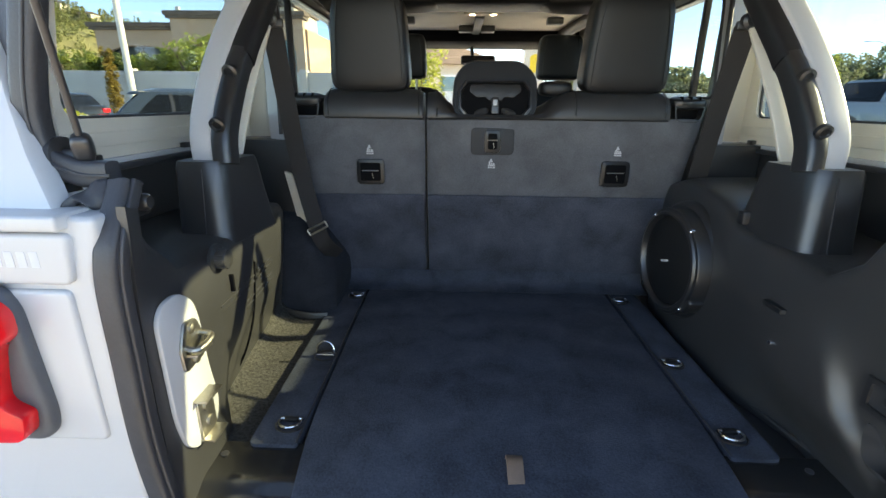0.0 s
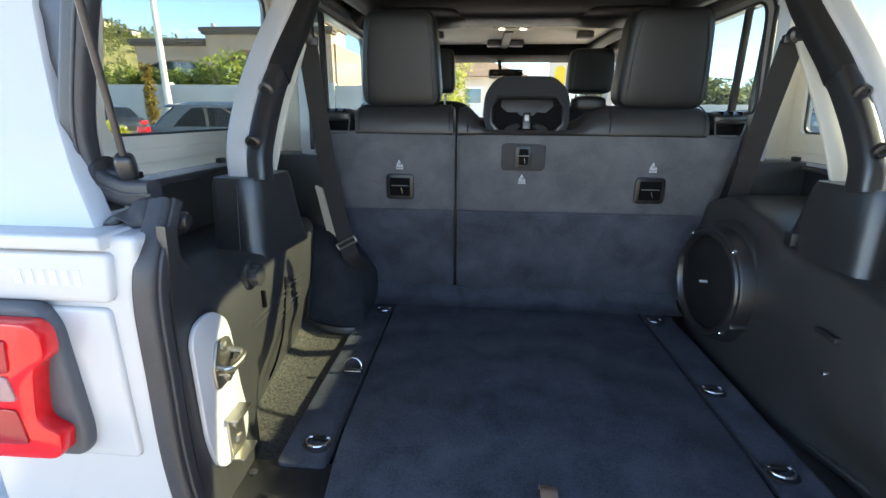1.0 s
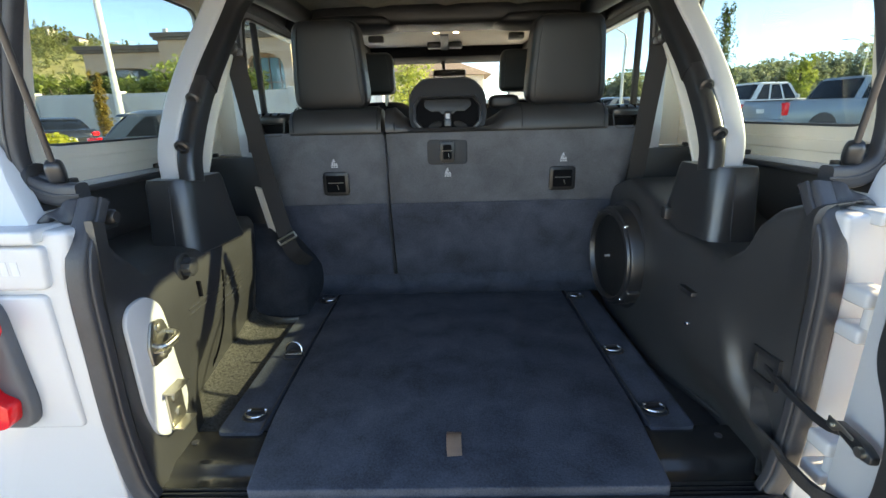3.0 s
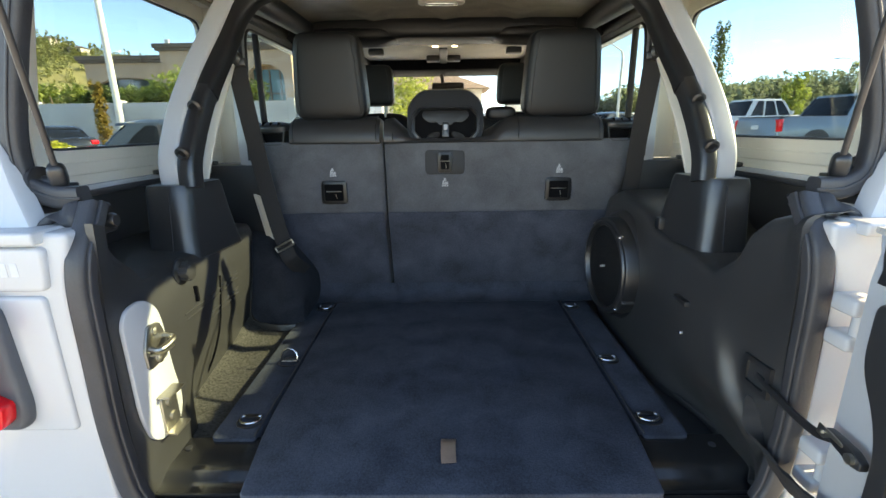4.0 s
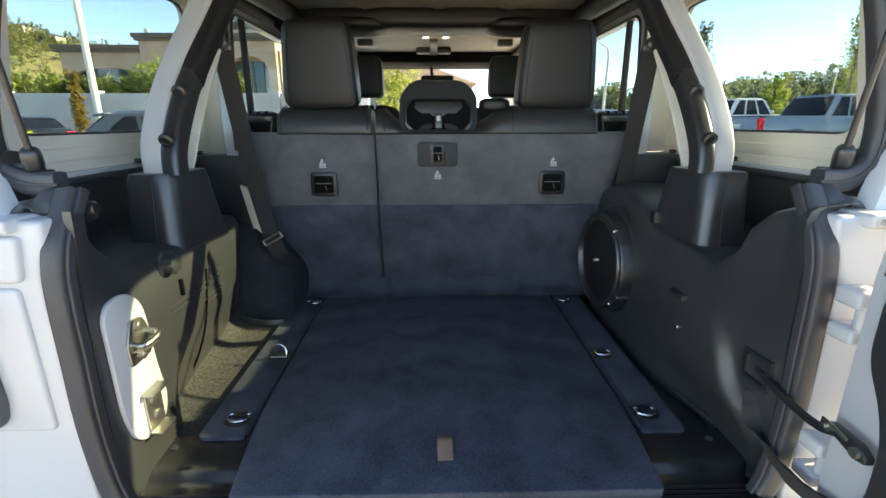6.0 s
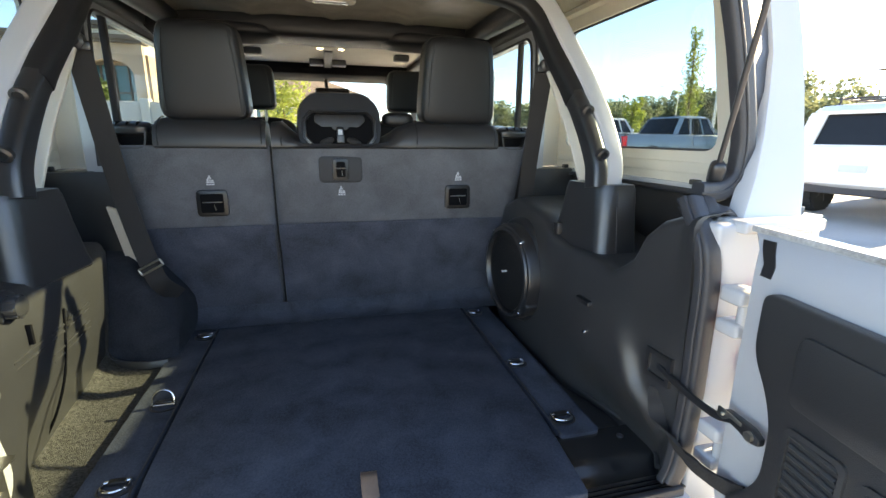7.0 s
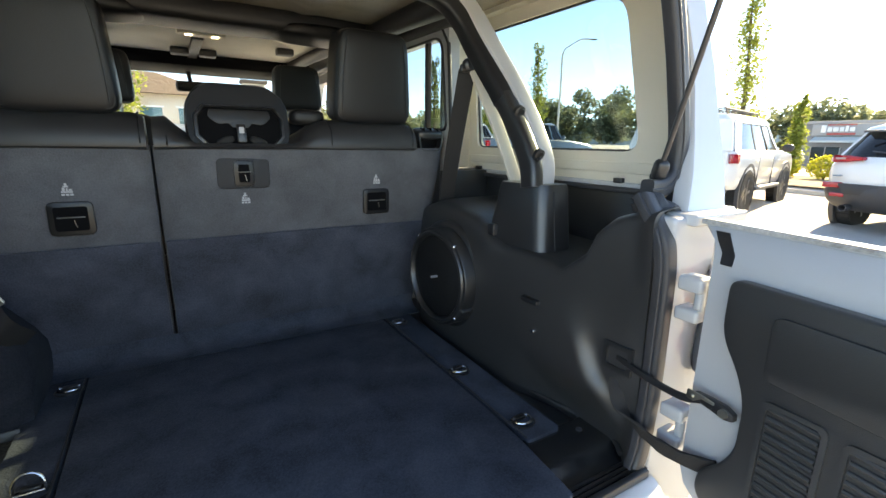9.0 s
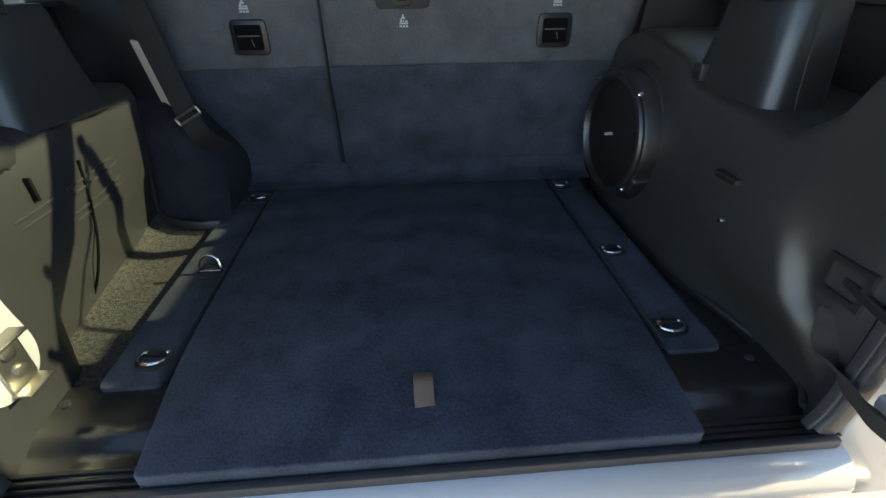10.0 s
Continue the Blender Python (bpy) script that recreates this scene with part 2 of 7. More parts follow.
def lathe(bm, prof, n=20, m=None):
    """Pairs (radius, height) turned round z."""
    rings = [[(r * math.cos(2 * math.pi * i / n), r * math.sin(2 * math.pi * i / n), z) for i in range(n)] for r, z in prof]
    return loft(bm, rings, caps=True, m=m)


def pillow(bm, w, d, h, e=0.35, puff=0.0, seg=14, m=None, taper=0.0):
    """A soft block w by d by h (a rounded box), its upper end narrower by taper."""
    t = B()
    bmesh.ops.create_cube(t, size=2)
    bmesh.ops.subdivide_edges(t, edges=t.edges[:], cuts=seg, use_grid_fill=True)
    for v in t.verts:
        c = v.co.copy()
        ln = (abs(c.x) ** (1 / e) + abs(c.y) ** (1 / e) + abs(c.z) ** (1 / e)) ** e
        c = c / max(ln, 1e-6)
        k = 1 - taper * (c.z * 0.5 + 0.5)
        v.co = (c.x * w / 2 * k, c.y * d / 2, c.z * h / 2)
    return join(bm, t, m)


def at(x, y, z, rx=0, ry=0, rz=0):
    return pose(x, y, z, rx, ry, rz)

# ---- the vehicle's shell ----


def mirror_pts(pts, s):
    return [(p[0] * s, *p[1:]) for p in pts]


for s, side in ((-1, "left"), (1, "right")):
    # lower body side, outer skin, with its rear corner
    bm = B()
    prism(bm, roundpoly([(0.25, 0.55), (0.35, 0.55), (0.42, 0.92), (1.1, 0.92), (1.2, 0.5), (3.15, 0.5), (3.15, 1.36), (0.25, 1.36)], [.02, .02, .1, .1, .02, .02, .03, .03]), "x", s * 0.895, s * 0.925, 0.006)
    ow = .95 if s < 0 else .84
    corner = roundpoly([(0.632, 0.62), (ow, 0.62), (ow, 1.352), (0.618, 1.352), (.622, 1.315), (.637, 1.27), (.642, 1.0)], [.01, .02, .012, .012, .02, .03, .1])
    prism(bm, mirror_pts(corner, s), "y", 0.076, 0.140, 0.008, 3)
    # raised field on the corner, ending in a soft step under the ledge
    if s < 0:
        prism(bm, mirror_pts(roundpoly([(0.672, 0.985), (ow - .005, 0.985), (ow - .005, 1.245), (0.672, 1.245)], .012), s), "y", 0.068, 0.085, 0.006, 3)
        prism(bm, mirror_pts(roundpoly([(0.662, 1.255), (ow - .005, 1.255), (ow - .005, 1.33), (0.652, 1.33)], .012), s), "y", 0.064, 0.085, 0.006, 3)
    box(bm, min(s * .655, s * ow), max(s * .655, s * ow), 0.056, 0.16, 1.335, 1.357, 0.005, 3)
    box(bm, min(s * .80, s * .92), max(s * .80, s * .92), 0.12, 0.30, 1.28, 1.352, 0.005, 3)
    struct("wall_" + side, bm, WHITE, "white painted body side and rear corner of the vehicle", "wall")
    # hardtop side with its quarter window
    bm = B()
    hole = [(.355, 1.468), (1.09, 1.468), (1.14, 1.886), (.452, 1.886)]
    holed(bm, [(0.24, 1.385), (1.15, 1.385), (1.18, 1.95), (0.30, 1.95)], hole, [.05, .03, .05, .09], "x", s * 0.872, s * 0.900)
    # raking rear pillar: white outer face
    k = .07 if s < 0 else 0
    rows = [(1.35, .100, .690, .84), (1.43, .122, .728, .858), (1.507, .150, .762, .872), (1.59, .176, .786, .885), (1.665, .200, .806, .895), (1.77, .235, .815, .90), (1.96, .29, .800, .91)]
    pillar_bm = B()
    loft(pillar_bm, [[(s * (xi + .004), y, z), (s * xi, y + .006, z), (s * xi, y + .034, z), (s * (xo + k), y + .05, z), (s * (xo + k), y + .008, z), (s * (xo + k - .008), y, z)] for z, y, xi, xo in rows])
    # cream inner face of the pillar, from the seal to the side panel
    cream = [(1.40, .728, .188, .26), (1.46, .734, .186, .27), (1.52, .728, .184, .28), (1.61, .704, .182, .29), (1.675, .684, .182, .30), (1.77, .648, .182, .31), (1.95, .575, .182, .32)]
    loft(bm, [[(s * x, y, z), (s * (x + .035), y + .012, z), (s * .862, y2 - .03, z), (s * .8735, y2, z), (s * .885, y2, z), (s * (x + .05), y - .004, z)] for z, x, y, y2 in cream])
    # dark gutter between seal and white pillar
    gut_bm = B()
    loft(gut_bm, [[(s * (x + .010), .172, z), (s * (xi + .016), y + .012, z), (s * (xi + .016), y + .024, z), (s * (x + .010), .181, z)] for z, x, y, xi in ((1.37, .70, .11, .70), (1.43, .735, .122, .728), (1.507, .735, .150, .762), (1.59, .715, .176, .786), (1.665, .69, .200, .806), (1.77, .65, .235, .815), (1.95, .58, .29, .800))])
    # return wall between quarter window and side door
    box(bm, min(s * .742, s * .90), max(s * .742, s * .90), 1.152, 1.172, 1.385, 1.95, .004)
    sweep(bm, [(s * .80, 1.149, 1.40), (s * .81, 1.149, 1.93)], rrect(.012, .004, .001), up=(0, 1, 0))
    # cove from wall to roof
    sweep(bm, [(s * 0.868, .2, 1.945), (s * 0.868, 1.17, 1.955)], [(-.03, -.022), (.03, -.022), (.03, .05), (-.03, .05)])
    hard = struct("hardtop_" + side, bm, CREAM, "cream inside of the white hardtop side and pillar", "wall")
    part("rear_pillar", pillar_bm, WHITE, hard, "white painted rear pillar face")
    part("gutter", gut_bm, RUBBER, hard, "black rubber gutter beside the pillar")
    # pressed rib below the window
    bm = B()
    sweep(bm, [(s * 0.872, .27, 1.425), (s * 0.872, 1.14, 1.425)], rrect(.008, .03, .003))
    tagged(part("rib", bm, CREAM, hard))
    bm = B()
    pane = roundpoly([(.351, 1.464), (1.094, 1.464), (1.144, 1.890), (.448, 1.890)], [.05, .03, .05, .09])
    prism(bm, pane, "x", s * 0.888, s * 0.892)
    w = struct("window_" + ("1" if s < 0 else "2"), bm, GLASS, "clear rear quarter window in the hardtop", "window")
    bm = B()
    ring = roundpoly(hole, [.05, .03, .05, .09], 5)
    sweep(bm, [(s * .885, y, z) for y, z in ring], rrect(.012, .008, .003), up=(1, 0, 0), close=True)
    part("gasket", bm, RUBBER, w)
    # belt rail with its black seat for the hardtop
    bm = B()
    box(bm, min(s * .862, s * .90), max(s * .862, s * .90), 0.24, 1.15, 1.372, 1.386, 0.003)
    rail = struct("trim_rail_" + side, bm, WHITE, "white belt rail under the hardtop", "trim")
    for y in (.40, .72, 1.06):
        bm = B()
        box(bm, s * .860 - .008, s * .860 + .008, y - .014, y + .014, 1.384, 1.398, 0.003)
        part("clip", bm, PLASTIC, rail, "black plastic clip")
    bm = B()
    box(bm, min(s * .850, s * .866), max(s * .850, s * .866), 0.24, 1.15, 1.360, 1.374, 0.003)
    part("seal", bm, RUBBER, rail)
    # side door with its divided window
    bm = B()
    holed(bm, [(1.030, 0.6), (2.0, 0.6), (2.0, 1.93), (1.070, 1.93)], [(1.072, 1.53), (1.9, 1.53), (1.9, 1.862), (1.115, 1.862)], [.03, .03, .05, .06], "x", s * 0.715, s * 0.76)
    d = struct("door_" + ("1" if s < 0 else "2"), bm, WHITE, "white rear side door with divided window", "door")
    bm = B()
    ring = roundpoly([(1.072, 1.53), (1.9, 1.53), (1.9, 1.862), (1.115, 1.862)], [.03, .03, .05, .06], 5)
    sweep(bm, [(s * .7135, y, z) for y, z in ring], rrect(.009, .010, .003), up=(1, 0, 0), close=True)
    box(bm, s * .73 - .01, s * .73 + .01, 1.236, 1.258, 1.52, 1.87, .003)
    part("window_frame", bm, RUBBER, d, "black rubber window frame and divider")
    bm = B()
    prism(bm, roundpoly([(1.068, 1.525), (1.905, 1.525), (1.905, 1.867), (1.110, 1.867)], .03), "x", s * .736, s * .740)
    g = part("pane", bm, GLASS, d)
    bm = B()
    sweep(bm, [(s * .716, 1.036, 1.40), (s * .716, 1.050, 1.6), (s * .716, 1.070, 1.83), (s * .716, 1.12, 1.895), (s * .716, 2.0, 1.9)], rrect(.012, .012, .004), up=(1, 0, 0))
    part("door_seal", bm, RUBBER, d)
    bm = B()
    prism(bm, roundpoly([(1.1, 0.85), (1.95, 0.85), (1.95, 1.5), (1.1, 1.5)], .05), "x", s * .66, s * .712, .015)
    part("inner_panel", bm, TRIM, d, "black inner door panel")
    # padded roof rail over the doors
    bm = B()
    sweep(bm, [(s * .725, 1.03, 1.925), (s * .725, 1.6, 1.935), (s * .72, 3.2, 1.945)], rrect(.085, .085, .02))
    struct("trim_roof_rail_" + side, bm, TRIM, "black roof rail over the side doors", "trim")
    # front door, far side of the B pillar
    bm = B()
    holed(bm, [(2.06, 0.6), (3.0, 0.6), (3.0, 1.9), (2.06, 1.9)], [(2.12, 1.5), (2.95, 1.5), (2.75, 1.84), (2.12, 1.84)], .04, "x", s * 0.715, s * 0.76)
    d = struct("door_" + ("3" if s < 0 else "4"), bm, WHITE, "white front side door with open view of the window", "door")
    bm = B()
    prism(bm, roundpoly([(2.1, .85), (2.95, .85), (2.95, 1.46), (2.1, 1.46)], .05), "x", s * .66, s * .712, .015)
    part("inner_panel", bm, TRIM, d)
    bm = B()
    box(bm, min(s * .68, s * .76), max(s * .68, s * .76), 1.99, 2.07, .6, 1.93, .01)
    struct("trim_pillar_" + side, bm, TRIM, "black padded B pillar between the doors", "trim")

# roof: rear shell and front panels
bm = B()
t = B()
NX, NY = 24, 40
for j in range(NY + 1):
    for i in range(NX + 1):
        x, y = -.90 + 1.80 * i / NX, .10 + 1.60 * j / NY
        rib = .018 * max(0, math.cos(x * 2 * math.pi / .3)) ** 3 if abs(x) < .62 and .25 < y < 1.5 else 0
        t.verts.new((x, y, 1.945 + .02 * (1 - (x / .9) ** 2) - rib))
t.verts.ensure_lookup_table()
for j in range(NY):
    for i in range(NX):
        a = j * (NX + 1) + i
        t.faces.new([t.verts[k] for k in (a, a + 1, a + NX + 2, a + NX + 1)])
g = bmesh.ops.extrude_face_region(t, geom=t.faces[:])
bmesh.ops.translate(t, verts=[v for v in g["geom"] if isinstance(v, bmesh.types.BMVert)], vec=(0, 0, .03))
join(bm, t)
box(bm, -.7, .7, .075, .15, 1.915, 1.95, .01)
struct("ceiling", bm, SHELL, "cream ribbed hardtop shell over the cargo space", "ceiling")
bm = B()
box(bm, -.70, .70, 1.70, 2.95, 1.972, 2.0, .008)
box(bm, -.002, .002, 1.72, 2.9, 1.966, 1.975)
struct("ceiling_front", bm, LINER, "pale fabric headliner of the front roof panels", "ceiling")

# floor of the cargo space, the sill and wheel wells
bm = B()
box(bm, -.86, .86, .10, 1.3, .74, .797, .004)
box(bm, -.75, .75, 1.3, 3.3, .55, .6, .004)
struct("floor", bm, TRIM, "black painted floor pan under the carpets", "floor")
bm = B()
# loop carpet of the left well: flat, then rising to the trim
loft(bm, [[(-.53, y, .812), (-.60, y, .814), (-.66, y, .822), (-.70, y, .845), (-.725, y, .88), (-.725, y, .795), (-.53, y, .795)] for y in (.26, .5, .75, .95)])
well = thing("well_carpet", (-.6, .6, .8), "grey-black loop pile carpet in the side well", "carpet")
part("carpet_sheet", bm, LOOP, well)
bm = B()
tube(bm, [(-.535, .27, .815), (-.537, .6, .815), (-.54, 1.0, .815)], .005, 6)
part("edge_binding", bm, RUBBER, well, "dark bound edge")

# rear sill, seal and bumper
bm = B()
prism(bm, roundpoly([(.02, .6), (.1, .6), (.1, .795), (.05, .795), (.02, .765)], [.0, .0, .004, .02, .02]), "x", -.632, .632, .003)
struct("sill", bm, WHITE, "white painted rear sill below the opening", "sill")
bm = B()
box(bm, -.62, .62, .058, .073, .792, .812, .004)
struct("trim_sill_seal", bm, RUBBER, "black rubber seal along the rear sill", "trim")
for s in (-1, 1):
    bm = B()
    prism(bm, roundpoly([(.075, .795), (.262, .795), (.262, .82), (.2, .8195), (.168, .8185), (.136, .8005), (.075, .7985)], [.0, .0, .004, .006, .012, .010, .0], 5), "x", s * .40, s * (.600 if s < 0 else .640), .002)
    tr = thing("sill_tread", (s * .51, .15, .797), "black plastic tread plate beside the load floor", "tread plate", "sill treads")
    part("plate", bm, TREAD, tr)
    for k in range(3):
        bm = B()
        box(bm, s * .51 - .10, s * .51 + .10, .083 + k * .012, .089 + k * .012, .7995, .8045, .0015)
        part("rib", bm, PLASTIC, tr)
    bm = B()
    lathe(bm, [(.008, 0), (.008, .004), (.004, .005)], 12, at(s * .585, .225, .818))
    part("plug", bm, RUBBER, tr)

# bumper and underbody
bm = B()
prism(bm, roundpoly([(-.85, .42), (.85, .42), (.85, .6), (.6, .64), (-.6, .64), (-.85, .6)], .03), "y", -.14, .06, .02)
bumper = thing("rear_bumper", (0, -.02, .42), "black moulded rear bumper under the opening", "bumper")
part("beam", bm, PLASTIC, bumper)
for s in (-1, 1):
    bm = B()
    box(bm, s * .45 - .07, s * .45 + .07, -.125, .03, .4, .43, .01)
    part("bracket", bm, STEEL, bumper)

# nose of the vehicle: bonnet, windscreen frame, wheels
bm = B()
prism(bm, roundpoly([(3.15, .6), (4.15, .6), (4.15, 1.2), (3.15, 1.34)], .05), "x", -.72, .72, .03)
nose = thing("bonnet", (0, 3.6, .6), "white painted bonnet ahead of the windscreen", "bonnet")
part("shell", bm, WHITE, nose)
bm = B()
holed(bm, [(-.74, 1.36), (.74, 1.36), (.70, 1.96), (-.70, 1.96)], [(-.66, 1.5), (.66, 1.5), (.62, 1.91), (-.62, 1.91)], .05, "y", 0, .05, m=Matrix.Translation((0, 3.22, 0)))
ws = struct("window_3", bm, TRIM, "black windscreen frame", "windscreen")
bm = B()
box(bm, -.665, .665, 3.243, 3.247, 1.495, 1.915)
g = part("pane", bm, CLEARGLASS, ws)
bm = B()
box(bm, -.72, .72, 2.80, 3.24, 1.900, 1.975, .02)
part("header", bm, SHADEBLACK, ws, "dark header rail over the windscreen")
wheel_tyre = material("tyre_rubber", (0.02, 0.02, 0.02), 0.8, vary=0.2, scale=12, grain=120, bump=0.5)
WHEEL_RIM = material("alloy_rim", (0.3, 0.3, 0.31), 0.35, 0.8, vary=0.15, scale=20, grain=200, bump=0.05)
BLACKRIM = material("black_rim", (0.02, 0.02, 0.02), 0.35, 0.3, vary=0.15, scale=20, grain=200, bump=0.05)


def wheel(parent, x, y, z, r, w, heading, rim_mat):
    """A tyre with tread blocks and a spoked rim, its axle across the heading."""
    m = Matrix.Translation((x, y, z)) @ Matrix.Rotation(heading, 4, "Z") @ Matrix.Rotation(radians(90), 4, "X")
    bm = B()
    lathe(bm, [(r * .62, -w * .42), (r * .8, -w * .5), (r * .95, -w * .46), (r, -w * .3), (r, w * .3), (r * .95, w * .46), (r * .8, w * .5), (r * .62, w * .42)], 28, m)
    for i in range(28):
        a = 2 * math.pi * i / 28
        box(bm, r * .97, r * 1.015, -r * .07, r * .07, -w * .44, w * .44, 0, m=m @ Matrix.Rotation(a, 4, "Z"))
    tyre = part("wheel", bm, wheel_tyre, parent)
    bm = B()
    lathe(bm, [(r * .63, -w * .4), (r * .63, w * .4), (r * .56, w * .42), (r * .54, w * .1), (r * .54, -w * .1), (r * .56, -w * .42)], 28, m)
    for i in range(5):
        box(bm, r * .1, r * .57, -r * .07, r * .07, -w * .43, w * .43, .01, m=m @ Matrix.Rotation(2 * math.pi * i / 5, 4, "Z"))
    lathe(bm, [(r * .16, -w * .45), (r * .16, w * .45)], 12, m)
    part("rim", bm, rim_mat, tyre)


wheels = thing("road_wheels", (0, .8, .0), "black off-road road wheels of the vehicle", "wheels")
for x, y in ((-.80, .75), (.80, .75), (-.80, 3.75), (.80, 3.75)):
    wheel(wheels, x, y, .41, .405, .25, radians(90), BLACKRIM)

# ---- opening seals ----
for s, side in ((-1, "left"), (1, "right")):
    bm = B()
    path = smooth_path([(s * .602, .080, .812), (s * .616, .080, .86), (s * .626, .080, .98), (s * .624, .080, 1.12), (s * .621, .080, 1.24), (s * .616, .086, 1.30), (s * .617, .105, 1.335), (s * .620, .128, 1.362), (s * .624, .150, 1.388)], 6)
    sweep(bm, path, rrect(.034, .022, .008), up=(0, 1, 0))
    k = .012 if s < 0 else 0
    upper = smooth_path([(s * .640, .160, 1.398), (s * .690, .162, 1.400), (s * (.726 + k), .164, 1.422), (s * (.736 + k), .165, 1.460), (s * (.730 + k), .165, 1.52), (s * (.706 + k), .165, 1.61), (s * (.686 + k), .165, 1.675), (s * (.650 + k), .165, 1.77), (s * .585, .165, 1.92)], 6)
    sweep(bm, upper, rrect(.040, .030, .009), up=(0, 1, 0))
    seal = struct("trim_seal_" + side, bm, RUBBER, "black rubber weatherstrip round the rear opening", "trim")
    bm = B()
    sweep(bm, [p + Vector((-s * .019, .008, 0)) for p in path], rrect(.007, .018, .003), up=(0, 1, 0))
    part("lip", bm, RUBBER, seal)
    bm = B()
    sweep(bm, [p + Vector((-s * .006, -.015, 0)) for p in upper], rrect(.005, .006, .002), up=(0, 1, 0))
    part("bead", bm, RUBBER, seal)
    # folded rubber apron where tub and hardtop meet
    bm = B()
    na, nb = 36, 16
    rows = []
    for side_k in (0, 1):
        grid = []
        for j in range(nb + 1):
            row = []
            for i in range(na + 1):
                a, b = i / na, j / nb
                fold = .005 * math.sin(8 * a + 3.5 * b) + .0035 * math.sin(21 * a - 5 * b) + .002 * math.sin(34 * a + 9 * b)
                bulge = .016 * math.sin(math.pi * min(1, a * 1.05)) * math.sin(math.pi * b)
                fold *= min(1, .25 + 2 * a)
                row.append(bm.verts.new((s * (.690 - .080 * a + .006 * math.sin(6 * b + 3 * a)), .112 + .05 * a - bulge + .55 * fold + .012 * b * b + .006 * side_k, 1.358 + .034 * math.sin(2.2 * a) - (.012 + .075 * math.exp(-((a - .62) / .24) ** 2)) * b + .003 * math.sin(13 * a))))
            grid.append(row)
        rows.append(grid)
    for g in rows:
        for j in range(nb):
            for i in range(na):
                bm.faces.new((g[j][i], g[j][i + 1], g[j + 1][i + 1], g[j + 1][i]))
    f, k = rows
    edge = lambda g: [g[0][i] for i in range(na)] + [g[j][na] for j in range(nb)] + [g[nb][i] for i in range(na, 0, -1)] + [g[j][0] for j in range(nb, 0, -1)]
    e0, e1 = edge(f), edge(k)
    for i in range(len(e0)):
        bm.faces.new((e0[i], e0[(i + 1) % len(e0)], e1[(i + 1) % len(e0)], e1[i]))
    part("boot", bm, RUBBER, seal, "crumpled rubber corner apron", 75)

# ---- inner side trims ----
def wall_loft(bm, s, cols):
    """cols: (y, [(x, z), ...]) from floor to belt; a skin with 12 mm of thickness outward."""
    rings = []
    for y, prof in cols:
        inner = [(s * x, y, z) for x, z in prof]
        outer = [(s * (x + .014), y, z) for x, z in prof[::-1]]
        rings.append(inner + outer)
    loft(bm, rings)


bm = B()
# the edge by the seal stands upright; further in, the panel turns over into a shelf
L = [
    (.100, [(.598, .80), (.604, .9), (.605, 1.0), (.604, 1.12), (.600, 1.2), (.594, 1.27), (.590, 1.32), (.588, 1.362)]),
    (.130, [(.597, .80), (.600, .9), (.602, 1.0), (.602, 1.12), (.602, 1.2), (.600, 1.26), (.594, 1.31), (.592, 1.352)]),
]
for y, z0, z1, x0, x1, x2, x3, z4, st, x4, x5, x6 in (
        (.2, .8, .9, .596, .599, .601, .603, 1.2, .05, .606, .612, .64),
        (.24, .8, .9, .598, .6, .602, .604, 1.19, .025, .61, .624, .66),
        (.3, .8, .9, .606, .606, .606, .606, 1.19, .02, .612, .626, .66),
        (.36, .815, .92, .668, .64, .616, .612, 1.19, .02, .616, .63, .66),
        (.55, .815, .93, .69, .662, .636, .626, 1.19, .02, .628, .638, .66),
        (.72, .815, .93, .705, .68, .65, .64, 1.19, .02, .64, .648, .67),
        (.875, .815, .93, .718, .705, .69, .676, 1.17, .02, .672, .68, .69),
):
    L.append((y, [(x0, z0), (x1, z1), (x2, 1.0), (x3, 1.12), (x4, z4), (x5, z4 + st), (x6, z4 + 1.5 * st), (.866, z4 + 1.5 * st + .01)]))
wall_loft(bm, -1, L)
trimL = struct("trim_panel_left", bm, TRIM, "black grained plastic side trim with sunlit ribs", "trim")
# pressed ribs and slots
for z, dx in ((1.094, .0025), (1.079, .0035), (1.046, .0065), (1.031, .008)):
    for y0, y1 in ((.335, .44), (.475, .66)):
        pts = [(-(.612 + dx + .0775 * (y - .36) + .0015) + .003, y, z + .004 * math.sin(9 * y)) for y in (y0, (y0 + y1) / 2, y1)]
        bm = B()
        sweep(bm, pts, rrect(.005, .006, .002))
        part("rib", bm, TRIM, trimL)
bm = B()
box(bm, -.622, -.606, .393, .400, 1.105, 1.145, .002)
part("slot", bm, SHADEBLACK, trimL)
# panel seam and the bound edge round the wheelhouse
bm = B()
tube(bm, smooth_path([(-.622, .535, 1.125), (-.6275, .53, 1.06), (-.634, .515, .98), (-.655, .50, .90), (-.685, .49, .835)], 5), .003, 6, up=(0, 1, 0))
part("seam", bm, SHADEBLACK, trimL, "dark panel gap")
bm = B()
sweep(bm, smooth_path([(-.690, .868, 1.15), (-.694, .862, 1.06), (-.702, .86, .96), (-.716, .862, .87), (-.706, .858, .838), (-.66, .842, .832), (-.60, .832, .828), (-.545, .84, .826)], 6), rrect(.022, .005, .002), up=(0, -1, .2))
part("flange", bm, TRIM, trimL, "moulded edge round the wheelhouse")
